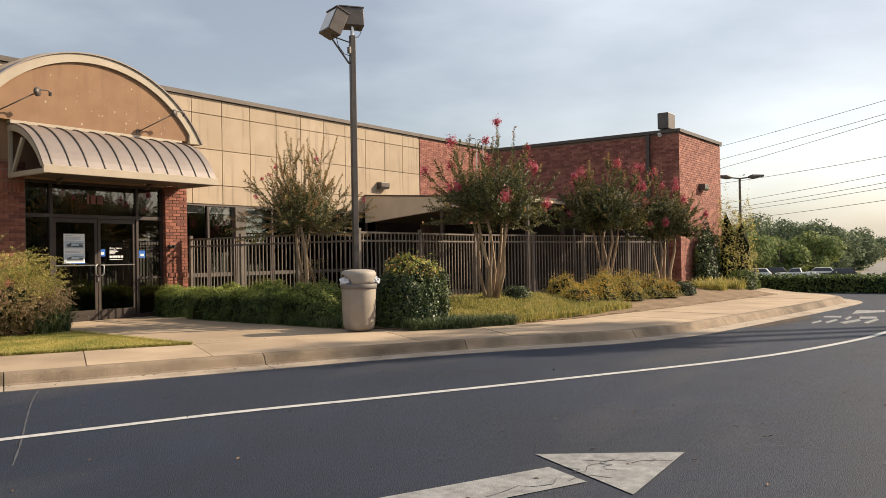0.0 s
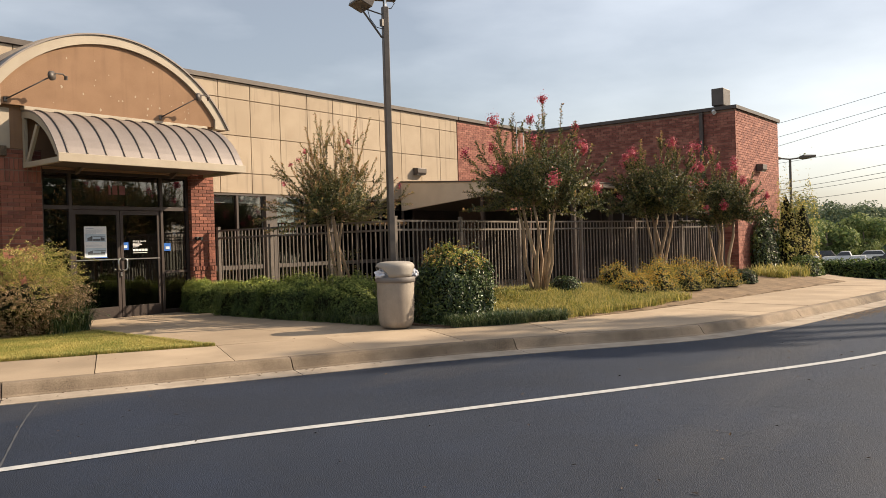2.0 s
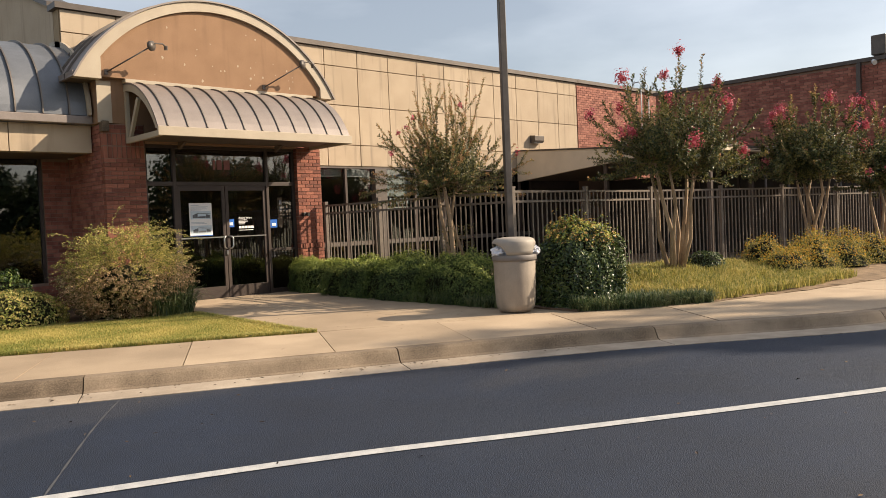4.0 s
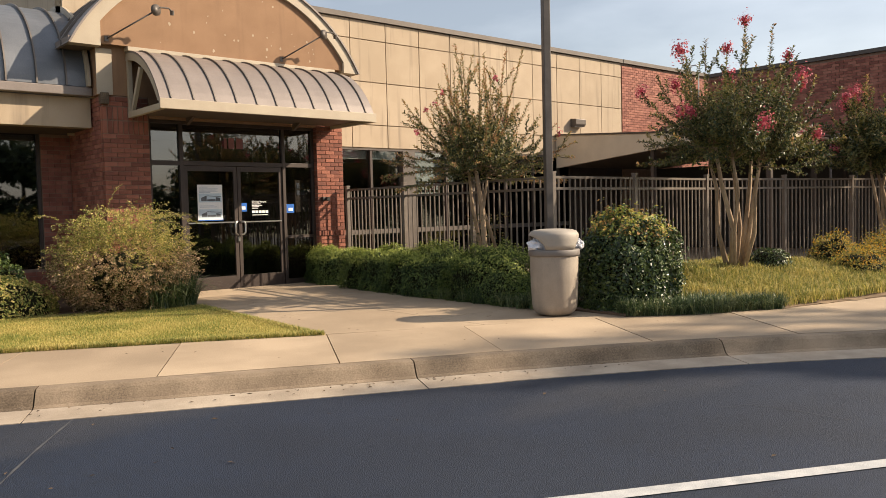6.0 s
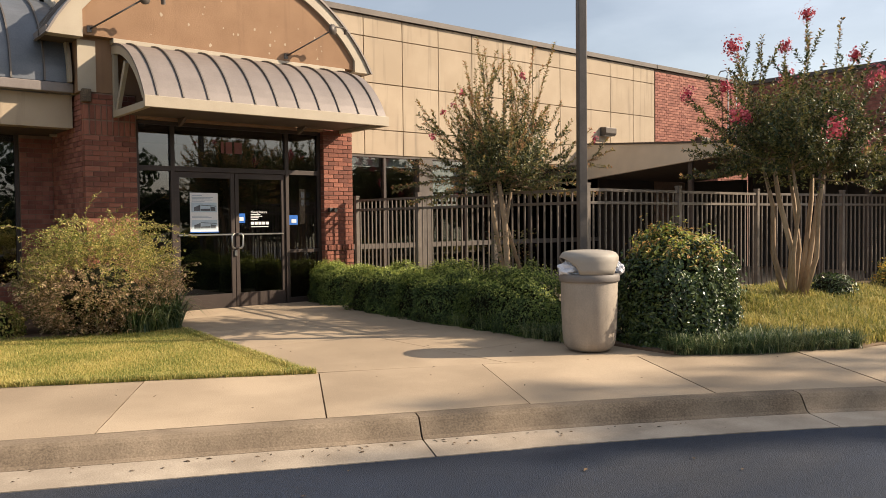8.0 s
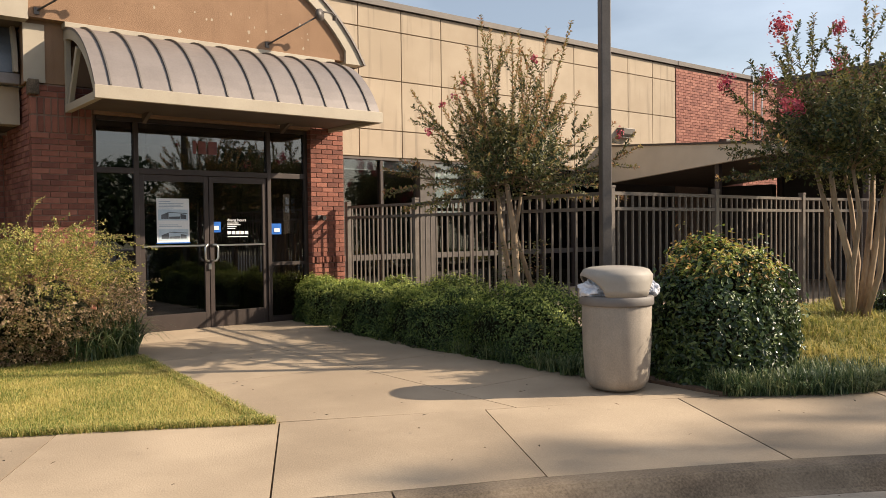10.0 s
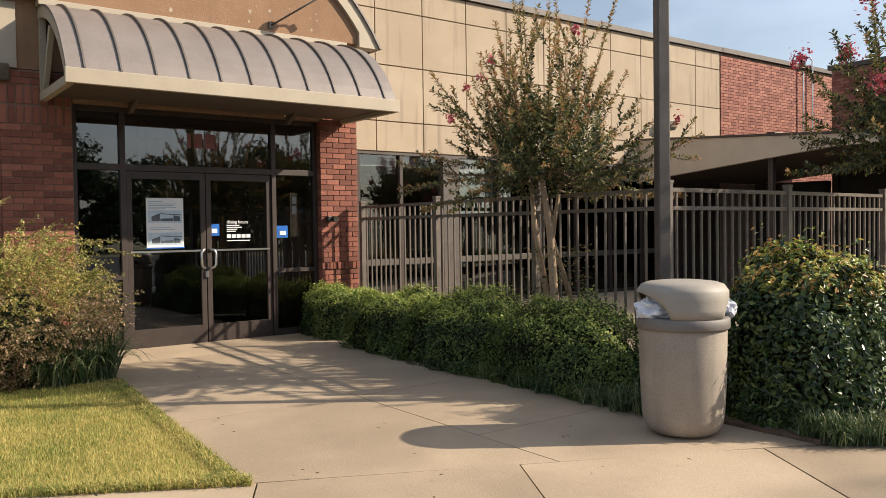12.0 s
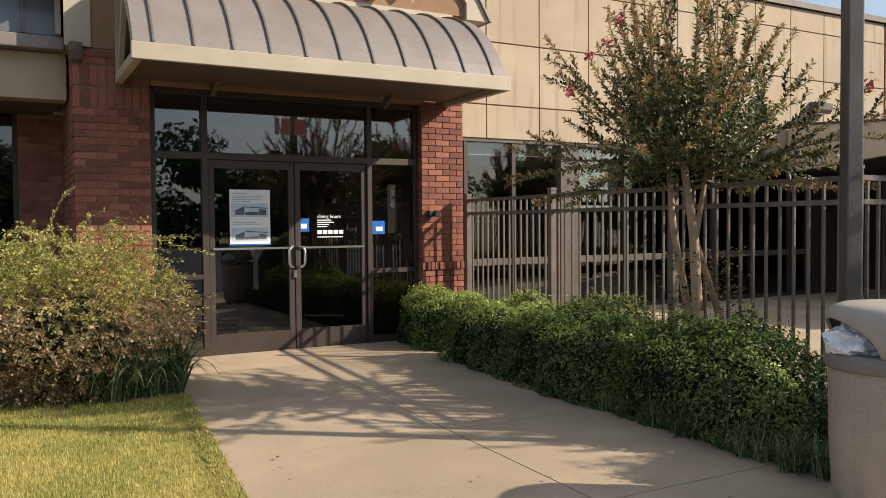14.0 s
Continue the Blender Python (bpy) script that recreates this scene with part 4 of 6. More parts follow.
for y in (14.40, 14.598):
    g.v.extend([(p[0], y, p[1]) for p in ou] + [(p[0], y, p[1]) for p in inn])
m2 = 2 * n
for k in range(n - 1):
    g.f.append((k, k + 1, n + k + 1, n + k)); g.f.append((m2 + k, m2 + n + k, m2 + n + k + 1, m2 + k + 1))
    g.f.append((k, m2 + k, m2 + k + 1, k + 1)); g.f.append((n + k, n + k + 1, m2 + n + k + 1, m2 + n + k))
g.f.append((0, n, m2 + n, m2)); g.f.append((n - 1, m2 + n - 1, m2 + 2 * n - 1, 2 * n - 1))
part("fascia", g, TAN_TRIM, gable, "tan curved fascia")
RT = RO + 0.03
st = span(RT)
tp, tb = arc(RT, -st, st, 40), arc(RO + 0.002, -so, so, 40)
part("roof_sheet", Geo().extrude_y(tp + tb[::-1], 14.37, 15.98), ROOF_METAL, gable)
g = Geo()
for y in (14.75, 15.15, 15.55):
    t2 = arc(RT + 0.04, -st, st, 40)
    part("seam", Geo().extrude_y(t2 + tp[::-1], y, y + 0.03), SEAM, gable)
part("side_return", Geo().box(AX + GL + 0.002, AX + GL + 0.3, 14.955, 15.97, 3.95, 4.655), TAN_TRIM, gable)
part("side_return", Geo().box(AX + GR - 0.3, AX + GR - 0.002, 14.955, 15.97, 3.63, 4.655), TAN_TRIM, gable)
part("soffit", Geo().box(AX - so + 0.01, AX + GL - 0.005, 14.602, 15.97, 4.67, 4.74), SOFFIT, gable)
part("soffit", Geo().box(AX + GR + 0.005, AX + so - 0.01, 14.602, 15.97, 4.67, 4.74), SOFFIT, gable)
part("eave_edge", Geo().box(AX - so - 0.02, AX - so + 0.008, 14.40, 15.97, 4.655, 4.76), ROOF_METAL, gable)
part("eave_edge", Geo().box(AX + so - 0.008, AX + so + 0.02, 14.40, 15.97, 4.655, 4.76), ROOF_METAL, gable)

# pale chips where old sign letters were fixed
rc = np.random.default_rng(31)
g = Geo()
for k in range(30):
    cx, cz = (rc.uniform(8.5, 11.6), rc.uniform(4.78, 5.15)) if k < 19 else (rc.uniform(8.5, 11.2), rc.uniform(5.2, 5.85))
    w = rc.uniform(0.008, 0.028); nv = 7
    ring = [(cx + w * rc.uniform(0.5, 1.2) * math.cos(6.283 * i / nv), 14.4535, cz + 1.2 * w * rc.uniform(0.5, 1.2) * math.sin(6.283 * i / nv)) for i in range(nv)]
    back_ = [(p[0], 14.457, p[2]) for p in ring]
    g.add(ring + back_, [tuple(range(nv))] + [(i, (i + 1) % nv, nv + (i + 1) % nv, nv + i) for i in range(nv)])
tagged(part("paint_chip", g, PANEL, gable, "pale chips in the stucco"), kind="stuff")

# metal canopy over the doors
can = thing("entrance_canopy", 9.9, 14.5, 3.55, "curved standing-seam metal canopy with a tan edge", "canopy", kind="structure")
CX0, CX1 = 8.02, 11.85
prof = [(14.585 - 1.30 * math.sin(q), 3.76 + 0.88 * math.cos(q)) for q in [math.radians(60 * k / 12) for k in range(13)]]
y_end, z_end = prof[-1]
prof = [(14.585 + (y - 14.585) * (1.30 / (14.585 - y_end)), 3.76 + (z - z_end) * (0.88 / (4.64 - z_end))) for y, z in prof]
sheet_poly = prof + [(y + 0.01, z - 0.03) for y, z in prof[::-1]]
part("roof_sheet", Geo().extrude_x(sheet_poly, CX0, CX1), ROOF_METAL, can)
for k in range(11):
    x = CX0 + 0.17 + k * (CX1 - CX0 - 0.34) / 10
    part("seam", Geo().extrude_x([(y - 0.008, z + 0.024) for y, z in prof] + prof[::-1], x - 0.009, x + 0.009), SEAM, can)
part("front_edge", Geo().box(CX0 - 0.02, CX1 + 0.02, 13.24, 13.295, 3.615, 3.765), TAN_TRIM, can, bevel=0.006)
part("ledge", Geo().box(CX0 - 0.02, CX1 - 0.03, 14.43, 14.598, 4.635, 4.70), TAN_TRIM, can, "pale flashing strip", bevel=0.006)
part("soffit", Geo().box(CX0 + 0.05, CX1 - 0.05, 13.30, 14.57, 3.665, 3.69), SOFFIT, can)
for x in (CX0, CX1 - 0.07):
    outerp = [(y, z - 0.032) for y, z in prof]
    innerp = [(y + 0.03, z - 0.14) for y, z in prof[:-1]] + [(13.42, 3.75)]
    part("curved_rib", Geo().extrude_x(outerp + innerp[::-1], x, x + 0.07), TAN_TRIM, can)
    part("bottom_rail", Geo().box(x, x + 0.07, 13.296, 14.59, 3.61, 3.70), TAN_TRIM, can)
    part("wall_rail", Geo().box(x + 0.004, x + 0.066, 14.52, 14.59, 3.70, 4.55), TAN_TRIM, can)
    part("brace", Geo().extrude_x([(14.50, 3.70), (14.42, 3.70), (14.03, 4.30), (14.10, 4.34)], x + 0.01, x + 0.06), TAN_TRIM, can)
for x in (8.95, 10.95):
    part("bracket", Geo().extrude_x([(14.565, 3.54), (14.565, 3.66), (14.28, 3.66)], x, x + 0.05), SOFFIT, can, "brown triangular bracket")
part("side_fill", Geo().box(CX0 + 0.08, CX0 + 0.10, 13.4, 14.58, 3.70, 3.72), SOFFIT, can)

# piers
def brick_size():
    return 0.194, 0.062, 0.010


pier_r = thing("pier_entrance", 11.76, 14.7, 0.74, "red brick pier beside the glass", "pier", kind="structure")
part("core", Geo().box(11.482, 12.048, 14.612, 15.985, 0.6, 4.6), MORTAR, pier_r)
pier_l = thing("pier_side", 8.0, 14.7, 0.74, "dark red brick pier beside the glass", "pier", kind="structure")
part("core", Geo().box(7.642, 8.348, 14.612, 16.6, 0.6, 3.945), MORTAR, pier_l)
part("cap", Geo().box(7.60, 7.72, 14.52, 14.66, 3.80, 3.98), KERB, pier_l, "pale cast stone cap block", bevel=0.01)

# left wing
wing = thing("wing_left", 4, 15.3, 0.7, "low wing with a barrel metal roof and dark window", "wing", kind="structure")
part("brick_wall", Geo().box(7.16, 7.64, 16.31, 16.6, 0.6, 3.47), MORTAR, wing)
part("brick_wall", Geo().box(-8, 7.16, 16.31, 16.6, 0.6, 1.22), MORTAR, wing)
part("panel_band", Geo().box(6.30, 7.60, 15.04, 15.30, 3.475, 3.94), PANEL, wing)
part("panel_band", Geo().box(5.0, 6.285, 15.04, 15.30, 3.475, 3.94), PANEL, wing)
part("panel_band", Geo().box(-8, 4.985, 15.04, 15.30, 3.475, 3.94), PANEL, wing)
part("gutter", Geo().box(-8, 7.58, 14.86, 15.04, 3.95, 4.085), ROOF_METAL, wing, bevel=0.012)
bp = [(16.6 - 1.7 * math.cos(q), 4.095 + 1.45 * math.sin(q)) for q in [math.radians(90 * k / 20) for k in range(21)]]
part("barrel_roof", Geo().extrude_x(bp + [(16.6, 4.095)], -8, 7.50), WING_METAL, wing)
g = Geo()
for k in range(24):
    x = 7.2 - k * 0.42
    part("seam", Geo().extrude_x([(16.6 - 1.74 * math.cos(q), 4.095 + 1.49 * math.sin(q)) for q in [math.radians(90 * k2 / 20) for k2 in range(21)]] + bp[::-1], x, x + 0.022), SEAM, wing)
part("end_flashing", Geo().extrude_x([(16.6 - 1.80 * math.cos(q), 4.095 + 1.55 * math.sin(q)) for q in [math.radians(90 * k2 / 20) for k2 in range(21)]] + bp[::-1], 7.50, 7.548), TAN_TRIM, wing)
for x in (7.105, 5.5, 3.9, 2.3):
    part("mullion", Geo().box(x, x + 0.05, 16.33, 16.43, 1.22, 3.47), BRONZE, wing)
for a, b in ((5.55, 7.105), (3.95, 5.5), (2.35, 3.9), (0.2, 2.3)):
    part("pane", Geo().box(a, b, 16.376, 16.384, 1.22, 3.47), GLASS, wing).visible_shadow = False
    part("blind", Geo().box(a + 0.02, b - 0.02, 16.46, 16.48, 3.0, 3.46), BLIND, wing)

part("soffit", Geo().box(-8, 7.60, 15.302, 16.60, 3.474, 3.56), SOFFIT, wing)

# brick wing at the far end
far = thing("brick_wing", 26, 12, 0.7, "tall red brick wing with a bronze coping", "wing", kind="structure")
part("core", Geo().box(24.345, 28.39, 7.375, 14.2, 0.5, 5.62), MORTAR, far)
part("coping", Geo().box(24.27, 28.46, 7.30, 14.26, 5.622, 5.72), COPING, far)
part("core", Geo().box(22.745, 30, 16.015, 16.3, 0.6, 6.16), MORTAR, far)
part("coping", Geo().box(22.755, 30.2, 15.93, 16.34, 6.163, 6.27), COPING, far)
part("downpipe", Geo().box(24.20, 24.30, 8.25, 8.35, 0.9, 5.6), COPING, far)


# ---- patio ----
patio = thing("patio_roof", 22, 13, 2.9, "tan shed roof over the patio with a deep side fascia", "roof", kind="structure")
RX, RY = 19.8, 10.0
part("side_fascia", Geo().extrude_x([(15.98, 3.09), (15.98, 3.95), (RY, 3.555), (RY, 3.48), (11.9, 3.46)], RX, RX + 0.12), PATIO_BOUNCE_TAN, patio)
part("front_fascia", Geo().box(RX + 0.122, 24.32, RY, RY + 0.12, 3.46, 3.555), PATIO_BOUNCE_TAN, patio)
part("deck", Geo().extrude_x([(15.98, 3.953), (15.98, 3.99), (RY - 0.03, 3.60), (RY - 0.03, 3.56)], RX - 0.03, 24.325), COPING, patio)
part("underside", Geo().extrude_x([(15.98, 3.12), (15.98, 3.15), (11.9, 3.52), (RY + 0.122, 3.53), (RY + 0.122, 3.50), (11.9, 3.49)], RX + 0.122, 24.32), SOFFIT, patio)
# Added filler, near-black to stand for deep shade under the roof.
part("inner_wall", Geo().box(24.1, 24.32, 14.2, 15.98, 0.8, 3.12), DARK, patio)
for px, py in ((19.9, 10.1), (19.9, 13.0), (22.0, 10.1)):
    part("post", Geo().box(px, px + 0.1, py, py + 0.1, 0.8, 3.40 if py > 12 else 3.52), BRONZE, patio)


# Added sheet: the darkness behind the fence is put into its colour.
shade_sheet = thing("patio_shade_sheet", 24.3, 11, 0.85, "added near-black sheet with bronze mullions, shade under the patio roof", "screen wall", kind="structure")
part("backing", Geo().box(24.29, 24.326, 7.9, 14.15, 0.82, 3.46), DARK, shade_sheet)
for k in range(6):
    y = 7.9 + k * 1.22
    part("mullion", Geo().box(24.24, 24.288, y, y + 0.06, 0.82, 3.46), BRONZE, shade_sheet)


aw = thing("patio_awning", 22, 12, 0.8, "pale canvas patio awning on thin posts", "awning")
AW = [(21.6, 9.95), (22.0, 9.75), (22.6, 9.4), (24.28, 8.5), (24.28, 9.95)]
# Pale canvas turned dark brown here: underside shade put into the colour.
part("sheet", Geo().prism(AW, 3.50, 3.52), SOFFIT, aw, "awning sheet, underside shade put into its dark colour")
for (x0, y0), (x1, y1) in zip(AW[1:3], AW[2:4]):
    d = Vector((x1 - x0, y1 - y0)).normalized(); o = Vector((d.y, -d.x)) * 0.03
    n = max(int((Vector((x1, y1)) - Vector((x0, y0))).length / 0.28), 1)
    g = Geo()
    for k in range(n):
        p, q = Vector((x0, y0)).lerp(Vector((x1, y1)), k / n), Vector((x0, y0)).lerp(Vector((x1, y1)), (k + 1) / n)
        m_ = (p + q) / 2
        g.add([(p.x + o.x, p.y + o.y, 3.56), (q.x + o.x, q.y + o.y, 3.56), (q.x + o.x, q.y + o.y, 3.40), (m_.x + o.x, m_.y + o.y, 3.33), (p.x + o.x, p.y + o.y, 3.40),
               (p.x, p.y, 3.56), (q.x, q.y, 3.56), (q.x, q.y, 3.40), (m_.x, m_.y, 3.33), (p.x, p.y, 3.40)],
              [(0, 1, 2, 3, 4), (9, 8, 7, 6, 5), (0, 5, 6, 1), (4, 3, 8, 9), (3, 2, 7, 8)])
    part("valance", g, CANVAS, aw, "scalloped pale valance")
for x, y in ((22.1, 9.8), (22.75, 9.5), (24.1, 8.75)):
    g = Geo().tube([(x, y, 0.8), (x, y, 3.5)], 0.03, 8); g.smooth = True
    part("post", g, POLE_MAT, aw)

# ---- fence ----
PICKET = Geo().box(-0.0095, 0.0095, -0.0095, 0.0095, 0, 1.69).mesh("picket", FENCE)
POST = Geo().box(-0.032, 0.032, -0.032, 0.032, 0, 1.86).box(-0.037, 0.037, -0.037, 0.037, 1.86, 1.885).mesh("post", FENCE)


def fence_run(a, b, first):
    a, b = Vector((*a, 0)), Vector((*b, 0))
    d = (b - a).normalized(); side = Vector((-d.y, d.x, 0)); length = (b - a).length
    f = thing("fence_section", (a.x + b.x) / 2, (a.y + b.y) / 2, 0.66, "dark bronze metal picket fence section", "fence", "fence sections round the patio")
    turn = math.degrees(math.atan2(d.y, d.x))
    piece("post", POST, f, pose(b.x, b.y, 0.66, 0, 0, turn))
    if first:
        piece("post", POST, f, pose(a.x, a.y, 0.66, 0, 0, turn))
    for z0, z1 in ((2.445, 2.48), (2.285, 2.32), (0.86, 0.895)):
        p, r = a + d * 0.033, b - d * 0.033
        g = Geo().prism([(p + side * 0.017)[:2], (p - side * 0.017)[:2], (r - side * 0.017)[:2], (r + side * 0.017)[:2]], z0, z1)
        part("rail", g, FENCE, f)
    n = round(length / 0.118)
    for k in range(1, n):
        p = a + d * (length * k / n)
        piece("picket", PICKET, f, pose(p.x, p.y, 0.77, 0, 0, turn))


runs = [[(12.03, 14.45), (12.02, 12.7), (12.0, 10.95), (11.98, 9.27)], [(11.98, 9.27), (13.9, 9.27), (16.04, 9.31)], [(16.04, 9.31), (18.08, 8.92), (20.12, 8.53), (22.16, 8.14), (24.2, 7.75)]]
for r, run in enumerate(runs):
    for k in range(len(run) - 1):
        fence_run(run[k], run[k + 1], r == 0 and k == 0)

# ---- light pole ----
PX, PY = 11.74, 9.14
pole = thing("light_pole", PX, PY, 0.7, "square bronze light pole with two floodlights", "light pole")
cp, sp_ = 0.052 * math.cos(radians(-27)), 0.052 * math.sin(radians(-27))
part("shaft", Geo().prism([(PX + a * cp - b * sp_, PY + a * sp_ + b * cp) for a, b in ((-1, -1), (1, -1), (1, 1), (-1, 1))], 0.72, 6.15), POLE_MAT, pole, bevel=0.01)
part("base_plate", Geo().prism([(PX + 2 * (a * cp - b * sp_), PY + 2 * (a * sp_ + b * cp)) for a, b in ((-1, -1), (1, -1), (1, 1), (-1, 1))], 0.725, 0.76), POLE_MAT, pole)
g = Geo().tube([(PX, PY, 6.15), (PX, PY, 6.32)], 0.035, 10); part("tenon", g, STEEL, pole)


def flood(cx, cy, cz, yaw, pitch, w, h, d, name="floodlight"):
    """A box floodlight: deep housing with a lens in its face."""
    m = pose(cx, cy, cz, pitch, 0, yaw)
    def boxed(x0, x1, y0, y1, z0, z1, taper=1.0):
        c = [(x0, y0, z0), (x1, y0, z0), (x1, y1, z0), (x0, y1, z0), (x0 * taper, y0, z1), (x1 * taper, y0, z1), (x1 * taper, y1, z1), (x0 * taper, y1, z1)]
        return Geo().add([m @ Vector(p) for p in c], [(0, 1, 2, 3), (4, 5, 6, 7), (0, 1, 5, 4), (1, 2, 6, 5), (2, 3, 7, 6), (3, 0, 4, 7)])
    p = part(name, boxed(-w / 2, w / 2, -d / 2, d / 2, -h / 2, h / 2), POLE_MAT, pole, "bronze floodlight housing", bevel=0.012)
    part("lens", boxed(-w / 2 + 0.03, w / 2 - 0.03, -d / 2 - 0.004, -d / 2 - 0.001, -h / 2 + 0.03, h / 2 - 0.03), LENS, p)
    part("hood", boxed(-w / 2 - 0.01, w / 2 + 0.01, -d / 2 - 0.02, d / 2 + 0.01, h / 2, h / 2 + 0.02), POLE_MAT, p)
    return p


flood(PX + 0.02, PY + 0.05, 6.48, 145, 12, 0.46, 0.36, 0.24)
flood(PX - 0.24, PY + 0.24, 6.36, -110, -24, 0.44, 0.46, 0.27)
g = Geo().tube([(PX - 0.05, PY + 0.04, 5.62), (PX - 0.30, PY + 0.26, 6.10)], 0.017, 8)
g.tube([(PX, PY + 0.04, 6.02), (PX - 0.30, PY + 0.26, 6.13)], 0.012, 8)
part("bracket", g, POLE_MAT, pole, "bent steel bracket arm")
g = Geo().tube([(PX - 0.24, PY + 0.2, 6.16), (PX - 0.20, PY + 0.17, 5.95), (PX - 0.12, PY + 0.10, 5.80), (PX - 0.03, PY + 0.06, 5.78)], 0.007, 6)
part("cable", g, BLACK, pole)
g = Geo().tube([(PX + 0.05, PY, 6.36), (PX + 0.14, PY - 0.10, 6.22), (PX + 0.09, PY - 0.07, 6.13), (PX + 0.02, PY, 6.12)], 0.008, 6)
part("cable", g, BLACK, pole)
part("junction_box", Geo().box(PX - 0.11, PX - 0.066, PY - 0.03, PY + 0.03, 5.80, 5.92), POLE_MAT, pole)

# ---- litter bin ----
BX, BY, BZ = 10.88, 8.31, Z_WALK + 0.003
bin_ = thing("litter_bin", BX, BY, BZ, "overfull tan plastic litter bin with a hooded lid", "litter bin")
g = Geo().lathe([(0.146, 0.0), (0.194, 0.006), (0.235, 0.028), (0.263, 0.07), (0.276, 0.13), (0.290, 0.376), (0.297, 0.752), (0.294, 0.763), (0.277, 0.766), (0.263, 0.66)], BX, BY, BZ, 48); g.smooth = True
part("body", g, BIN_BODY, bin_)
g = Geo().lathe([(0.309, 0.728), (0.315, 0.738), (0.315, 0.795), (0.303, 0.808), (0.281, 0.810)], BX, BY, BZ, 48); g.smooth = True
part("rim", g, BIN_RIM, bin_, "darker grey rim")
OPEN = math.atan2(0.50, -0.86)
g = Geo()
S, TOPS = 96, [(0.297, 1.001), (0.277, 1.029), (0.233, 1.045), (0.146, 1.055), (0.049, 1.058)]
grid = {}
for k in range(S):
    a = 2 * math.pi * k / S
    away = min(abs((a - o + math.pi) % (2 * math.pi) - math.pi) for o in (OPEN, OPEN + math.pi))
    h0 = 0.808 + (0.168 * (1 - (away / 0.92) ** 2) ** 0.6 if away < 0.92 else 0)
    wall_rows = [(0.307, h0 + (0.985 - h0) * q / 3) for q in range(4)]
    for i, (r, h) in enumerate(wall_rows + TOPS):
        grid[i, k] = len(g.v); g.v.append((BX + r * math.cos(a), BY + r * math.sin(a), BZ + h))
for i in range(8):
    for k in range(S):
        g.f.append((grid[i, k], grid[i, (k + 1) % S], grid[i + 1, (k + 1) % S], grid[i + 1, k]))
g.f.append(tuple(grid[8, k] for k in range(S)))
me = g.mesh("hood", BIN_LID)
bm = bmesh.new(); bm.from_mesh(me)
bmesh.ops.solidify(bm, geom=bm.faces[:], thickness=0.018)
bm.to_mesh(me); bm.free()
me.polygons.foreach_set("use_smooth", [True] * len(me.polygons))
part("hood", me, BIN_LID, bin_, "grey-tan arched hood open at two sides")


def crumple(cx, cy, cz, r, seed):
    bm = bmesh.new()
    bmesh.ops.create_icosphere(bm, subdivisions=4, radius=1)
    for v in bm.verts:
        k = 1 + 0.35 * noise.noise(v.co * 2.3 + Vector((seed, 0, 0))) + 0.16 * noise.noise(v.co * 6 + Vector((0, seed, 0)))
        v.co = Vector((cx, cy, cz)) + Vector((v.co.x * r[0], v.co.y * r[1], v.co.z * r[2])) * k
    me = bpy.data.meshes.new("rubbish"); bm.to_mesh(me); bm.free()
    me.materials.append(PLASTIC_BAG)
    return me


tagged(part("rubbish", crumple(BX - 0.155, BY + 0.085, BZ + 0.85, (0.15, 0.15, 0.10), 3), PLASTIC_BAG, bin_), "crumpled white plastic rubbish")
tagged(part("rubbish", crumple(BX + 0.25, BY - 0.13, BZ + 0.85, (0.085, 0.11, 0.09), 8), PLASTIC_BAG, bin_), "crumpled white plastic rubbish")

# ---- lights on the walls ----
def wall_pack(x, y, z, w=0.42, h=0.22, d=0.20):
    t = thing("wall_light", x, y, z, "bronze box wall light on the facade", "wall light", "wall lights")
    part("housing", Geo().extrude_x([(y - 0.004, z + h / 2), (y - d, z + h / 2 - 0.02), (y - d, z - h / 2 + 0.06), (y - d * 0.75, z - h / 2), (y - 0.004, z - h / 2)], x - w / 2, x + w / 2), POLE_MAT, t, bevel=0.01)
    part("lens", Geo().box(x - w / 2 + 0.03, x + w / 2 - 0.03, y - d * 0.72, y - 0.02, z - h / 2 - 0.008, z - h / 2 - 0.002), LENS, t)


wall_pack(20.63, 16.0, 4.33)
wall_pack(24.9, 16.0, 4.33)
wall_pack(26.3, 7.36, 4.05)
for hx in (AX - 1.42, AX + 1.60):
    z = 5.21
    bx, bz = hx - 0.62, 4.78
    t = thing("sign_light", bx, 14.45, bz, "bronze spotlight on a long bent arm", "spotlight", "sign spotlights on the gable")
    g = Geo().tube([(bx, 14.455, bz), (hx, 14.0, z)], 0.012, 8); g.smooth = True
    part("arm", g, POLE_MAT, t)
    g = Geo().tube([(hx, 13.98, z), (hx - 0.02, 14.02, z + 0.0)], 0.085, 16); g.smooth = True
    part("shade", g, POLE_MAT, t)
    g = Geo().tube([(hx, 14.0, z), (hx + 0.06, 14.0, z + 0.05), (hx + 0.20, 14.02, z + 0.06), (hx + 0.26, 14.04, z + 0.02)], 0.014, 8)
    g.tube([(hx + 0.26, 14.04, z + 0.04), (hx + 0.27, 14.06, z - 0.03)], 0.032, 10)
    part("lamp", g, POLE_MAT, t)
    part("foot", Geo().box(bx - 0.03, bx + 0.03, 14.44, 14.454, bz - 0.04, bz + 0.04), POLE_MAT, t)
t = thing("door_light", 11.60, 14.6, 2.28, "small black twin-head light on the brick pier", "light")
part("body", Geo().box(11.54, 11.60, 14.53, 14.598, 2.27, 2.34), BLACK, t, bevel=0.006)
g = Geo().tube([(11.62, 14.56, 2.31), (11.63, 14.48, 2.30)], 0.036, 12); part("lamp", g, BLACK, t)
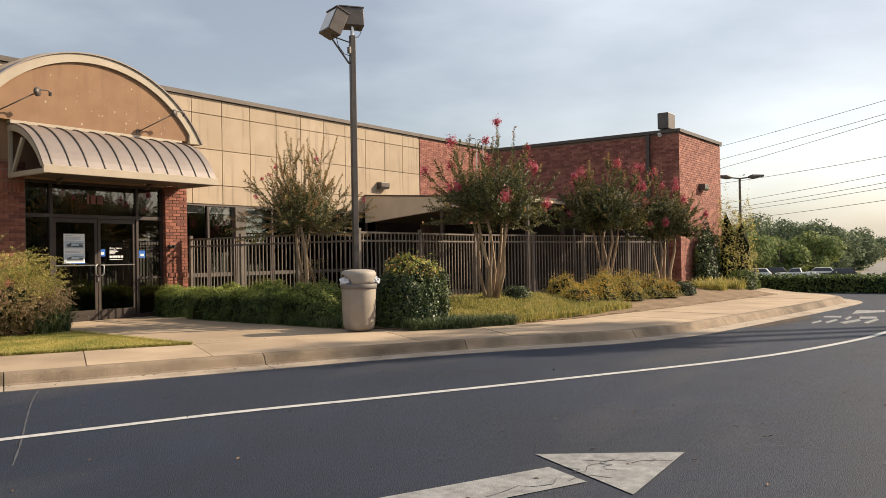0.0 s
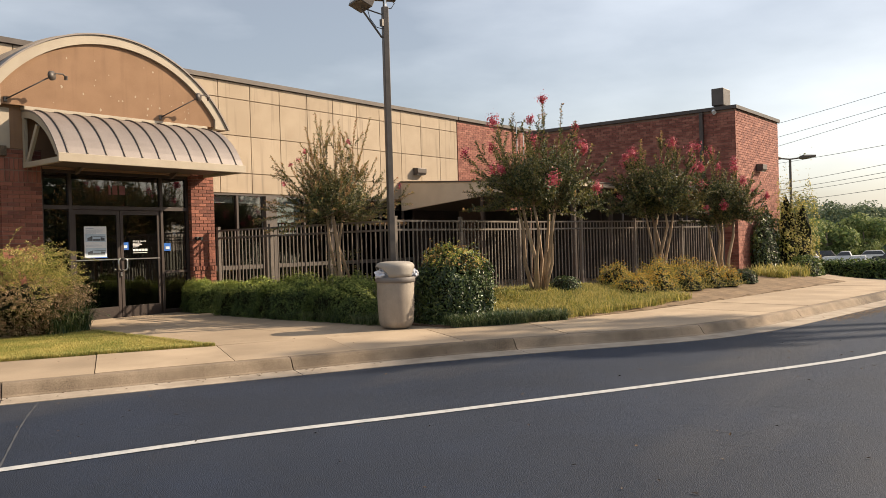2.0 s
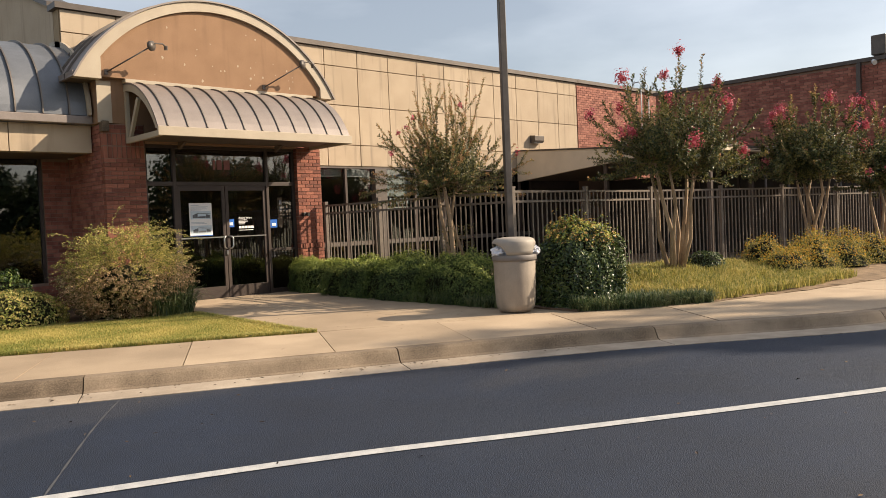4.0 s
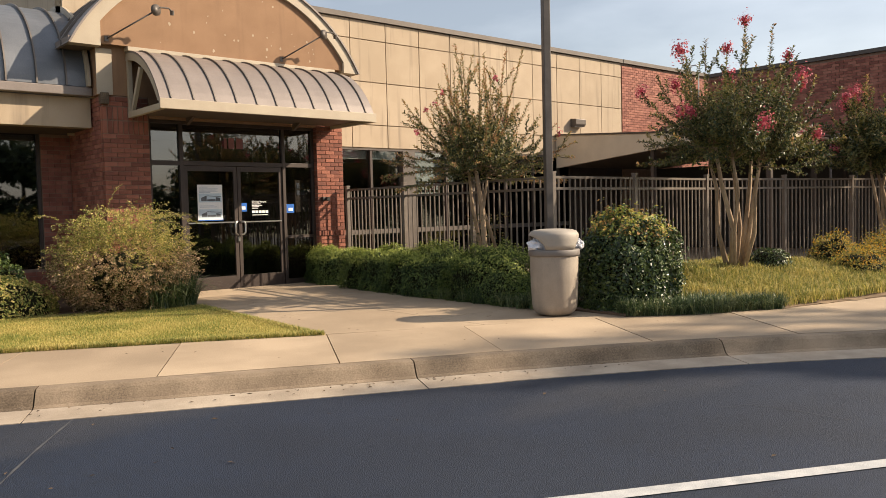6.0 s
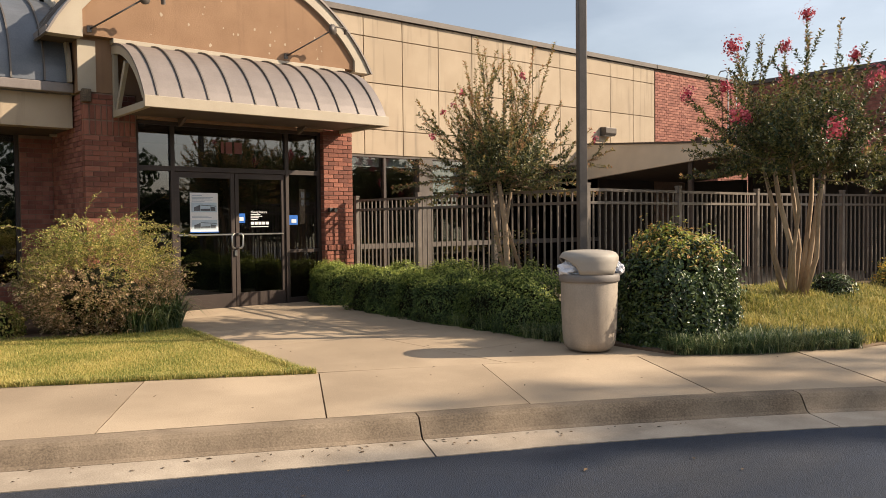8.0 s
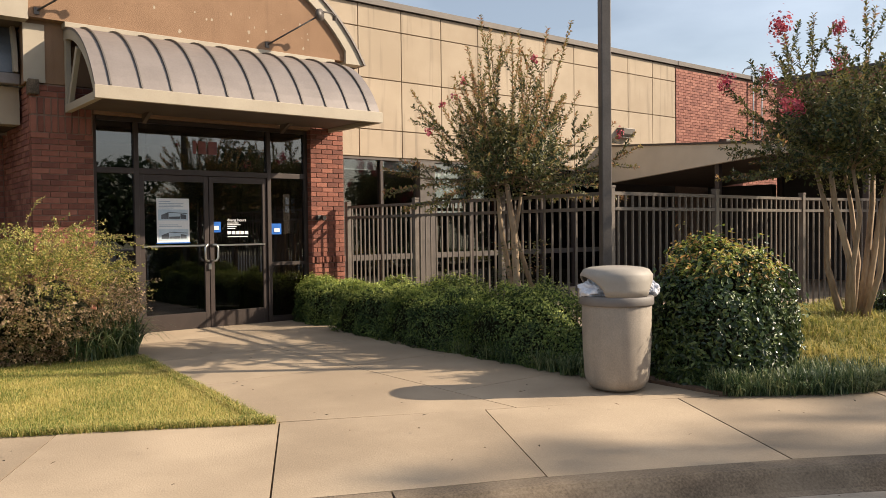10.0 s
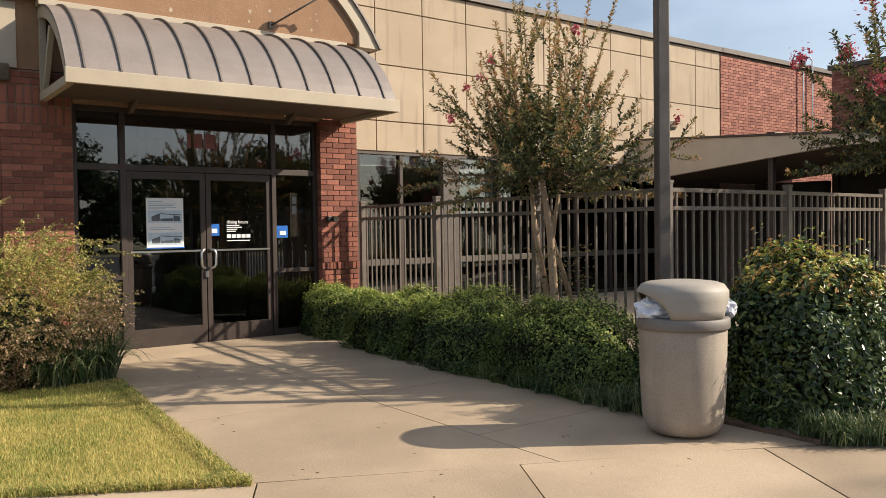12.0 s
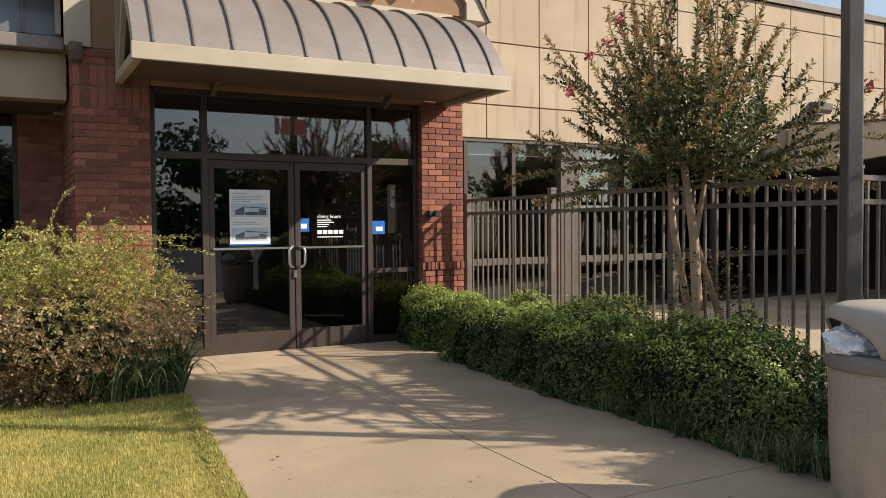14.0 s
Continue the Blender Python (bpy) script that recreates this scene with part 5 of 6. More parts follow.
rf = thing("roof_floodlight", 24.8, 7.9, 5.72, "bronze box floodlight on the roof edge", "floodlight")
part("housing", Geo().box(24.55, 25.15, 7.75, 8.1, 5.80, 6.30), POLE_MAT, rf, bevel=0.02)
part("post", Geo().box(24.8, 24.9, 7.9, 8.0, 5.72, 5.80), POLE_MAT, rf)
lens_ = part("lens", Geo().tube([(24.28, 7.95, 5.60), (24.20, 7.90, 5.55)], 0.06, 12), LENS, rf)
whole("roof_vent", Geo().box(27.6, 28.2, 8.4, 9.0, 5.72, 5.95), COPING, "low bronze vent box on the wing roof", "vent", bevel=0.02)
ladder = thing("roof_ladder", 26.4, 15.9, 6.27, "galvanised ladder rails hooked over the parapet", "ladder")
for x in (26.2, 26.65):
    g = Geo().tube([(x, 15.9, 4.3), (x, 15.9, 6.40), (x, 15.97, 6.50), (x, 16.15, 6.50), (x, 16.22, 6.40), (x, 16.22, 6.27)], 0.022, 8)
    part("rail", g, STEEL, ladder)

# ---- plants ----
rng = np.random.default_rng(5)


def crepe(x, y, z0, top, hub, r, stems, mains, pitch, core, size, bloom, seed, label, lean=(0, 0), spread=0.30, fan=94, sprouts=0, tuft=1.0, heart=0.6, ripe=0.55, even=0.5):
    """A crepe myrtle: bare tapering stems up to a hub, leafy shoots with side shoots that fan up and out of it, a dense skirt of leaves round the hub."""
    rg = np.random.default_rng(seed)
    t = thing("crepe_myrtle_tree", x, y, z0, label, "tree", "crepe myrtles along the fence")
    cx, cy = x + lean[0], y + lean[1]
    forks = []
    for k in range(stems):
        a = 2 * math.pi * (k + rg.uniform(-.25, .25)) / stems
        b0 = Vector((x + 0.09 * math.cos(a), y + 0.09 * math.sin(a), z0 - 0.05))
        e = Vector((cx + r * spread * math.cos(a), cy + r * spread * math.sin(a), hub + rg.uniform(-.15, .12)))
        m1 = b0.lerp(e, 0.35) + Vector((rg.uniform(-.09, .09), rg.uniform(-.09, .09), 0.06))
        m2 = b0.lerp(e, 0.7) + Vector((rg.uniform(-.09, .09), rg.uniform(-.09, .09), 0.04))
        w = rg.uniform(0.028, 0.043)
        g = Geo().tube([b0, m1, m2, e], [w * 1.25, w, w * 0.85, w * 0.6], 8); g.smooth = True
        part("stem", g, BARK, t)
        forks.append(e)
    g, tips = Geo(), []
    old, young = ([], [], []), ([], [], [])

    def leafy(p0, p1, p2, from_q, age):
        """A bent shoot with leaves all along it; age 0 to 1: how far towards its tip the leaves stay green."""
        length = (p2 - p0).length
        n = max(int(length * pitch), 4)
        for i in range(n):
            q = from_q + (1 - from_q) * (i + rg.uniform(0, 1)) / n
            p = p0 * (1 - q) ** 2 + p1 * 2 * q * (1 - q) + p2 * q * q
            d = np.array(((p1 - p0) * (1 - q) + (p2 - p1) * q).normalized())
            o = rg.normal(0, 1, 3); o -= d * np.dot(o, d); o /= np.linalg.norm(o) + 1e-6
            into = young if q + rg.normal(0, 0.12) > age else old
            into[0].append(np.array(p) + o * 0.004); into[1].append(o * 0.85 + d * 0.6 + np.array([0, 0, 0.08])); into[2].append(np.array([0, 0, 0.75]) + d * 0.6)

    for k in range(mains):
        a = 2.39996 * k + rg.uniform(-.4, .4)
        th = math.radians(fan) * ((k + 0.5) / mains) ** even
        length = rg.uniform(0.68, 1.06)
        out_ = Vector((math.cos(a) * math.sin(th) * r, math.sin(a) * math.sin(th) * r, math.cos(th) * (top - hub))) * length
        near = min(forks, key=lambda q: (q.x - cx - out_.x) ** 2 + (q.y - cy - out_.y) ** 2)
        f = near + Vector(rg.normal(0, 0.04, 3))
        end = Vector((cx, cy, hub)) + out_ + Vector((f.x - cx, f.y - cy, 0)) * 0.3
        ctrl = f.lerp(end, 0.45) + Vector((out_.x * 0.10, out_.y * 0.10, -0.06 * math.sin(th))) + Vector(rg.normal(0, 0.05, 3))
        g.tube([f * (1 - q) ** 2 + ctrl * 2 * q * (1 - q) + end * q * q for q in (0, .25, .5, .75, 1)], [0.011, 0.008, 0.006, 0.004, 0.002], 5, cap=False)
        age = ripe + 0.5 * math.sin(th) * rg.uniform(0.2, 1.1)
        leafy(f, ctrl, end, 0.18, age)
        tips.append((end, math.cos(th)))
        for i in range(int(rg.integers(3, 6))):
            q = rg.uniform(0.22, 0.82)
            p = f * (1 - q) ** 2 + ctrl * 2 * q * (1 - q) + end * q * q
            d = (end - f).normalized()
            o = Vector(rg.normal(0, 1, 3)); o = (o - d * o.dot(d)).normalized()
            e2 = p + (d + o * 0.75 + Vector((0, 0, 0.22))).normalized() * (end - f).length * rg.uniform(0.16, 0.36) * (1.15 - 0.5 * q)
            c2 = p.lerp(e2, 0.5) + o * 0.03
            g.tube([p, c2, e2], [0.004, 0.003, 0.0015], 4, cap=False)
            leafy(p, c2, e2, 0.1, age + 0.1)
    for _ in range(core):
        o = rg.normal(0, 1, 3); o /= np.linalg.norm(o)
        q = o * rg.uniform(0.15, 1.0) ** 0.5 * (1 + 0.4 * noise.noise(Vector(o * 2.7) + Vector((seed, 0, 0))))
        old[0].append(np.array([cx, cy, hub + 0.20 * (top - hub)]) + q * np.array([r * heart, r * heart, 0.26 * (top - hub) * heart / 0.6 + 0.10])); old[1].append(rg.normal(0, 1, 3)); old[2].append(o + np.array([0, 0, 0.5]))
    for _ in range(sprouts):
        a, q = rg.uniform(0, 6.28), rg.uniform(0.05, 0.34)
        into = young if rg.uniform() < 0.3 else old
        into[0].append(np.array([x + q * math.cos(a), y + q * math.sin(a), z0 + rg.uniform(0.3, 1.25)])); into[1].append(np.array([math.cos(a), math.sin(a), rg.uniform(-.5, .8)])); into[2].append(np.array([0, 0, 1.0]))
    part("branchwork", g, TWIG, t)
    part("crown", sprig_mesh("crown", *[np.array(q) for q in old], size, CREPE_LEAF, rg, 0.52), CREPE_LEAF, t, "green crown of small leaves")
    tagged(part("young_growth", sprig_mesh("young_growth", *[np.array(q) for q in young], size * 0.92, YOUNG_LEAF, rg, 0.50), YOUNG_LEAF, t, "bronze young leaves at the shoot ends"), kind="stuff")
    for end, el in [tips[i] for i in rg.choice([i for i, q in enumerate(tips) if q[1] > 0.12], bloom, replace=False)]:
        n = int(rg.integers(60, 170) * tuft ** 2)
        sp = rg.uniform(0.6, 1.15) * tuft
        o = rg.normal(0, 1, (n, 3)) * np.array([0.05, 0.05, 0.065]) * sp
        part("blossom", leaf_mesh("blossom", np.array(end) + o, o / 0.05, 0.019, BLOSSOM, rg, 0.8), BLOSSOM, t, "pink-red blossom cluster")
    return t


crepe(11.83, 10.45, 0.72, 4.58, 2.58, 1.40, 3, 54, 150, 8000, 0.0215, 7, 11, "young crepe myrtle with bronze-green leaves behind the hedge", (-0.14, 0.05), spread=0.12, fan=97, sprouts=900, tuft=0.45, heart=0.44, ripe=0.36, even=0.68)
crepe(14.75, 8.05, 0.95, 4.80, 2.80, 1.36, 7, 66, 120, 11000, 0.027, 16, 12, "many-stemmed crepe myrtle with pink-red blossom", fan=96, tuft=1.15, heart=0.64, ripe=0.75)
crepe(19.6, 7.7, 0.88, 4.68, 2.75, 1.28, 5, 60, 140, 12000, 0.030, 18, 13, "crepe myrtle with pink-red blossom by the fence", fan=96, tuft=1.15, heart=0.64, ripe=0.75)
crepe(21.9, 6.95, 0.85, 4.38, 2.50, 1.05, 4, 52, 140, 9500, 0.030, 16, 14, "smaller crepe myrtle leaning beside the brick wing", (0.15, 0.1), fan=96, tuft=1.1, heart=0.64, ripe=0.75)


def mound(name, cx, cy, z0, rx, ry, h, n, size, mat, label, category="shrub", group="", seed=1, squash=2.6, lumps=0.10, slim=0.5, tips=0, tip_mat=None, fringe=0.0, tip_from=0.56):
    """A clipped or loose shrub: leaves in a thick uneven shell round an inner mass coloured dark as shade."""
    rg = np.random.default_rng(seed)
    t = thing(name, cx, cy, z0, label, category, group)
    d = rg.normal(0, 1, (n, 3)); d[:, 2] = np.abs(d[:, 2]) * 1.0 - 0.12
    d /= np.linalg.norm(d, axis=1)[:, None]
    k = (np.abs(d[:, 0]) ** squash + np.abs(d[:, 1]) ** squash + np.abs(d[:, 2]) ** squash) ** (-1 / squash)
    sh = d * k[:, None]
    lump = np.array([noise.noise(Vector((a * 2.6 + seed, b * 2.6, c * 2.6))) + 0.5 * noise.noise(Vector((a * 7, b * 7 + seed, c * 7))) for a, b, c in d])
    depth = 1 + lumps * lump - rg.exponential(0.055, n) + (rg.uniform(0, 1, n) > 0.94) * rg.uniform(0, fringe + 0.05, n)
    p = sh * depth[:, None] * np.array([rx, ry, h]) + np.array([cx, cy, z0])
    p[:, 2] = np.maximum(p[:, 2], z0 + 0.01)
    part("foliage", leaf_mesh("foliage", p, d * np.array([1, 1, 1.0]), size, mat, rg, slim), mat, t)
    # Solid middle, its colour holding the shade deep among the leaves.
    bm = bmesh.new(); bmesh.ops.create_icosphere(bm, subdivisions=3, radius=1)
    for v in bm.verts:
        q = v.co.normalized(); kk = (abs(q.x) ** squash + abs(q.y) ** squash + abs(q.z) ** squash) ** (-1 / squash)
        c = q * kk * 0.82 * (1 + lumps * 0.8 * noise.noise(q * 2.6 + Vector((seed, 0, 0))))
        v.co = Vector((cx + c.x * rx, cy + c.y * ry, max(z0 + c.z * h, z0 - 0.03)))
    me = bpy.data.meshes.new("inner_growth"); bm.to_mesh(me); bm.free(); me.materials.append(LEAF_SHADE)
    part("inner_growth", me, LEAF_SHADE, t)
    # Lighter top layer puts sunlight into hedge and shrub colour; flower plants get petals.
    if tips:
        up = d[:, 2] > tip_from
        sel = np.flatnonzero(up)[:tips]
        q = p[sel] + rg.normal(0, 0.02, (len(sel), 3)) + np.array([0, 0, 0.03])
        tagged(part("young_growth", leaf_mesh("young_growth", q, d[sel], size * 0.9, tip_mat, rg, slim), tip_mat, t, "lighter-coloured layer over the top"), kind="stuff")
    return t


# clipped hedge beside the walkway, in separate shrubs
# Top leaves take a brighter green: sunlight put into their colour.
for i, (cy, ry, h, rx) in enumerate(((14.2, 0.56, 0.68, 0.42), (12.62, 0.80, 0.68, 0.44), (11.35, 0.85, 0.72, 0.45), (9.95, 0.85, 0.70, 0.43))):
    mound("hedge_shrub", 11.42 + (0.10 if i == 0 else 0), cy, 0.72, rx, ry, h, 24000 if i else 18000, 0.0175, HEDGE_LEAF, "clipped small-leaved green hedge shrub", "shrub", "hedge along the walkway", 30 + i, 3.2, 0.24, slim=0.40, tips=(8000, 8000, 5500, 4500)[i], tip_mat=bpy.data.materials["hedge_leaf_sunlit"] if "hedge_leaf_sunlit" in bpy.data.materials else material("hedge_leaf_sunlit", ((0.25, 0.33, 0.055), (0.52, 0.54, 0.13)), 2, 0.5, island=0.2, through_light=0.25))
round_shrub = mound("round_shrub", 12.02, 8.04, 0.74, 0.61, 0.65, 1.12, 19000, 0.027, ROUND_LEAF, "rounded glossy green shrub with yellow-red tips", "shrub", "", 41, 3.0, 0.15, tips=3200, tip_mat=TIP_LEAF, fringe=0.10, tip_from=0.70)
rg = np.random.default_rng(46)
g, sprig = Geo(), ([], [], [])
for k in range(30):
    a, q = rg.uniform(0, 6.28), math.sqrt(rg.uniform(0, 0.85))
    p = Vector((12.02 + 0.56 * q * math.cos(a), 8.04 + 0.56 * q * math.sin(a), 1.82 - 0.22 * q ** 3))
    e = p + Vector((rg.normal(0, 0.04), rg.normal(0, 0.04), rg.uniform(0.08, 0.30) * (1 if k % 4 == 0 else 0.55)))
    g.tube([p, e], [0.004, 0.002], 5, cap=False)
    for i in range(10):
        u, b_ = rg.uniform(0.15, 1.0), rg.uniform(0, 6.28)
        sprig[0].append(np.array(p.lerp(e, u))); sprig[1].append(np.array([math.cos(b_), math.sin(b_), 0.7])); sprig[2].append(np.array([-math.cos(b_) * 0.5, -math.sin(b_) * 0.5, 1.0]))
part("sprig_stems", g, TWIG, round_shrub)
part("sprig_leaves", sprig_mesh("sprig_leaves", *[np.array(q) for q in sprig], 0.022, TIP_LEAF, rg, 0.5), TIP_LEAF, round_shrub, "yellow-red leaves on upright sprigs")
mound("low_shrub", 5.90, 13.95, 0.73, 0.75, 0.5, 0.52, 5000, 0.022, ABELIA_LEAF, "low clipped yellow-green shrub on mulch", "shrub", "low shrubs by the window", 43, 3.0, 0.12)
mound("low_shrub", 4.3, 14.6, 0.73, 0.85, 0.5, 0.52, 4000, 0.024, ABELIA_LEAF, "low clipped yellow-green shrub on mulch", "shrub", "low shrubs by the window", 44, 3.0, 0.12)
mound("green_shrub", 6.1, 15.2, 0.73, 0.5, 0.35, 0.80, 2600, 0.030, HEDGE_LEAF, "dark green leafy shrub under the window", "shrub", "", 45, 2.4, 0.2)


def abelia(cx, cy, z0, r, h, seed):
    """A loose arching shrub: many bent canes lined with small leaves, bronze sepals lower down."""
    rg = np.random.default_rng(seed)
    t = thing("arching_shrub", cx, cy, z0, "large loose arching shrub with bronze-green leaves", "shrub")
    g = Geo()
    green, bronze = ([], [], []), ([], [], [])

    def cane(p0, p1, p2, n, from_q, loose):
        for i in range(n):
            q = from_q + (1 - from_q) * rg.uniform(0, 1) ** 0.8
            p = p0 * (1 - q) ** 2 + p1 * 2 * q * (1 - q) + p2 * q * q
            d = np.array(((p1 - p0) * (1 - q) + (p2 - p1) * q).normalized())
            o = rg.normal(0, 1, 3); o -= d * np.dot(o, d); o /= np.linalg.norm(o) + 1e-6
            low = (p.z - z0) / h + 0.22 * noise.noise(p * 3.1) + rg.normal(0, 0.07)
            into = bronze if low < 0.50 else green
            into[0].append(np.array(p) + o * rg.uniform(0, loose)); into[1].append(o * 0.8 + d * 0.7); into[2].append(np.array([0, 0, 0.8]) + o * 0.3)

    for k in range(2500):
        a, lift = rg.uniform(0, 2 * math.pi), rg.uniform(-0.02, 1.0)
        flat = math.sqrt(max(1 - max(lift, 0) ** 2.4, 0.0))
        flat *= 0.58 + 0.42 * min(max(lift, 0) / 0.38, 1)
        d = Vector((math.cos(a) * flat, math.sin(a) * flat, lift))
        bulge = 1 + 0.16 * noise.noise(d * 2.4 + Vector((seed, 0, 0)))
        q = rg.uniform(0.62, 0.94) * bulge
        p = Vector((cx + d.x * r * q, cy + d.y * r * q, z0 + 0.04 + max(d.z, 0) * h * q))
        b_ = a + rg.normal(0, 0.55)
        e2 = p + Vector((math.cos(b_), math.sin(b_), 0.55 * d.z + rg.uniform(-0.45, 0.30))) * rg.uniform(0.10, 0.27)
        mid_ = p.lerp(e2, 0.5) + Vector((0, 0, 0.05))
        if k % 3 == 0:
            g.tube([p, mid_, e2], [0.003, 0.002, 0.0015], 4, cap=False)
        cane(p, mid_, e2, 22, 0.0, 0.014)
    for dx, dy, ex, ez in ((-0.15, 0.1, 0.22, 0.50), (-0.9, -0.2, -0.3, 0.06), (0.8, -0.3, 0.38, -0.10), (0.7, 0.1, 0.40, 0.05), (0.12, 0.05, 0.34, 0.16), (0.45, -0.1, 0.42, 0.02), (-0.5, 0.0, 0.2, 0.14), (0.3, -0.3, 0.3, 0.12)):
        b0 = Vector((cx + dx, cy + dy, z0 + h * 0.88)); end = b0 + Vector((ex, -0.05, ez))
        ctrl = b0 + Vector((ex * 0.15, 0, ez * 0.7 + 0.05))
        g.tube([b0 * (1 - q) ** 2 + ctrl * 2 * q * (1 - q) + end * q * q for q in (0, .25, .5, .75, 1)], 0.003, 4, cap=False)
        cane(b0, ctrl, end, 70, 0.0, 0.008)
    for k in range(34):
        a, lift = rg.uniform(0, 2 * math.pi), rg.uniform(0.35, 0.9)
        d = Vector((math.cos(a) * math.sqrt(1 - lift ** 2.4), math.sin(a) * math.sqrt(1 - lift ** 2.4), lift))
        b0 = Vector((cx + d.x * r * 0.9, cy + d.y * r * 0.9, z0 + d.z * h * 0.92))
        end = b0 + Vector((math.cos(a), math.sin(a), rg.uniform(-0.1, 0.45))) * rg.uniform(0.2, 0.38)
        ctrl = b0.lerp(end, 0.5) + Vector((0, 0, 0.07))
        g.tube([b0, ctrl, end], [0.003, 0.0025, 0.0015], 4, cap=False)
        cane(b0, ctrl, end, 34, 0.0, 0.006)
    part("cane_growth", g, TWIG, t)
    part("foliage", sprig_mesh("foliage", *[np.array(q) for q in green], 0.0145, ABELIA_LEAF, rg, 0.55), ABELIA_LEAF, t, "yellow-green leaves on arching canes")
    part("sepal_growth", sprig_mesh("sepal_growth", *[np.array(q) for q in bronze], 0.0155, SEPAL, rg, 0.65), SEPAL, t, "bronze-pink leaves and dry sepals")
    # Middle of the shrub, painted as dark as the shade inside it.
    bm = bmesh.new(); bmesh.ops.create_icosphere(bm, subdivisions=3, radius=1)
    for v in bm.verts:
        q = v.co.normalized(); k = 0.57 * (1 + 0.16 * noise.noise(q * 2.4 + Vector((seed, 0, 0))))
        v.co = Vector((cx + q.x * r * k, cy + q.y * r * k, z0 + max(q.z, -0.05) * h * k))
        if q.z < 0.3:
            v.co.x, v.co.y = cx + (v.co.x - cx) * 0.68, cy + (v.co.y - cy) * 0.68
    me = bpy.data.meshes.new("inner_growth"); bm.to_mesh(me); bm.free(); me.materials.append(LEAF_SHADE)
    part("inner_growth", me, LEAF_SHADE, t)


abelia(7.50, 13.65, 0.73, 1.10, 1.46, 51)


def strap_clump(name, cx, cy, z0, r, n, h, mat, label, seed, group=""):
    rg = np.random.default_rng(seed)
    a, q = rg.uniform(0, 2 * math.pi, n), np.sqrt(rg.uniform(0, 1, n)) * r
    roots = np.stack([cx + q * np.cos(a), cy + q * np.sin(a), np.full(n, z0)], 1)
    ob = new(name, arch_mesh(name, roots, h, 0.0068, mat, rg, 1.1))
    return tagged(ob, label, "plant", group)


strap_clump("strap_leaf_plant", 8.10, 13.22, 0.73, 0.30, 680, 0.74, STRAP_LEAF, "clump of dark green strap leaves on mulch", 61)
strap_clump("strap_leaf_plant", 7.78, 13.08, 0.73, 0.22, 300, 0.58, STRAP_LEAF, "clump of dark green strap leaves on mulch", 62)


def blades(name, poly, n, z, h, w, mat, label, category, seed, lean=0.4, droop=0.5):
    rg = np.random.default_rng(seed)
    p = np.array(scatter(poly, n, rg))
    if h > 0.25:
        p = np.array(scatter(poly, n // 55, rg))[rg.integers(0, n // 55, n)] + rg.normal(0, 0.028, (n, 2))
    zz = np.array([z(x, y) for x, y in p]) if callable(z) else np.full(n, z)
    ob = new(name, (arch_mesh(name, np.column_stack([p, zz]), h, w, mat, rg) if h > 0.25 else blade_mesh(name, np.column_stack([p, zz]), h, w, mat, rg, lean, droop)))
    return tagged(ob, label, category, kind="stuff")


blades("lawn_grass", [(2.0, 12.35), (5.0, 10.80), (6.75, 9.86), (8.04, 9.13), (8.35, 12.85), (8.2, 13.12), (7.2, 13.22), (6.6, 13.42), (4, 14.1), (2, 14.9)], 170000, 0.722, 0.036, 0.0017, GRASS, "short dry yellow-green lawn grass", "grass", 71, 0.5, 0.5)
blades("lawn_fringe", [(2.0, 12.33), (5.0, 10.78), (6.75, 9.84), (8.05, 9.10), (8.07, 9.22), (6.78, 9.96), (5.03, 10.90), (2.0, 12.45)], 9000, 0.716, 0.062, 0.0026, GRASS, "longer uncut grass along the pavement edge", "grass", 70, 0.8, 0.7)
blades("lawn_fringe", [(8.03, 9.12), (8.36, 12.9), (8.26, 12.9), (7.95, 9.2)], 4200, 0.718, 0.055, 0.0026, GRASS, "longer uncut grass along the walkway edge", "grass", 69, 0.8, 0.7)
blades("border_grass", [(11.3, 8.7), (11.3, 11.6), (11.06, 11.6), (10.98, 9.3), (11.02, 8.7)], 3200, 0.72, 0.31, 0.0030, STRAP_LEAF, "strap-leaf edging along the hedge foot", "grass", 72, 0.9, 1.0)
blades("border_grass", [(11.32, 7.62), (12.0, 7.02), (12.6, 6.76), (13.0, 6.62), (13.0, 7.25), (12.6, 7.6), (11.9, 7.95), (11.5, 8.2)], 4600, 0.72, 0.29, 0.0032, STRAP_LEAF, "strap-leaf edging in front of the shrub", "grass", 73, 0.9, 1.0)
blades("border_grass", [(11.30, 7.48), (12.0, 6.94), (12.6, 6.68), (13.1, 6.44), (13.15, 6.58), (12.65, 6.84), (12.05, 7.12), (11.36, 7.68)], 6800, 0.715, 0.27, 0.0032, STRAP_LEAF, "strap-leaf edging over the pavement edge", "grass", 75, 0.9, 1.0)
blades("ground_cover", [(12.5, 7.1), (12.7, 6.75), (13.2, 6.50), (15.0, 6.15), (17.3, 6.0), (17.2, 7.0), (16.0, 8.9), (13.0, 9.0), (12.5, 8.5)], 30000, lambda x, y: bed_z(x, y) + 0.05 * noise.noise((x * 2.2, y * 2.2, 0)), 0.16, 0.0055, FERN, "pale feathery ground cover in the bed", "ground cover", 74, 0.6, 0.7)

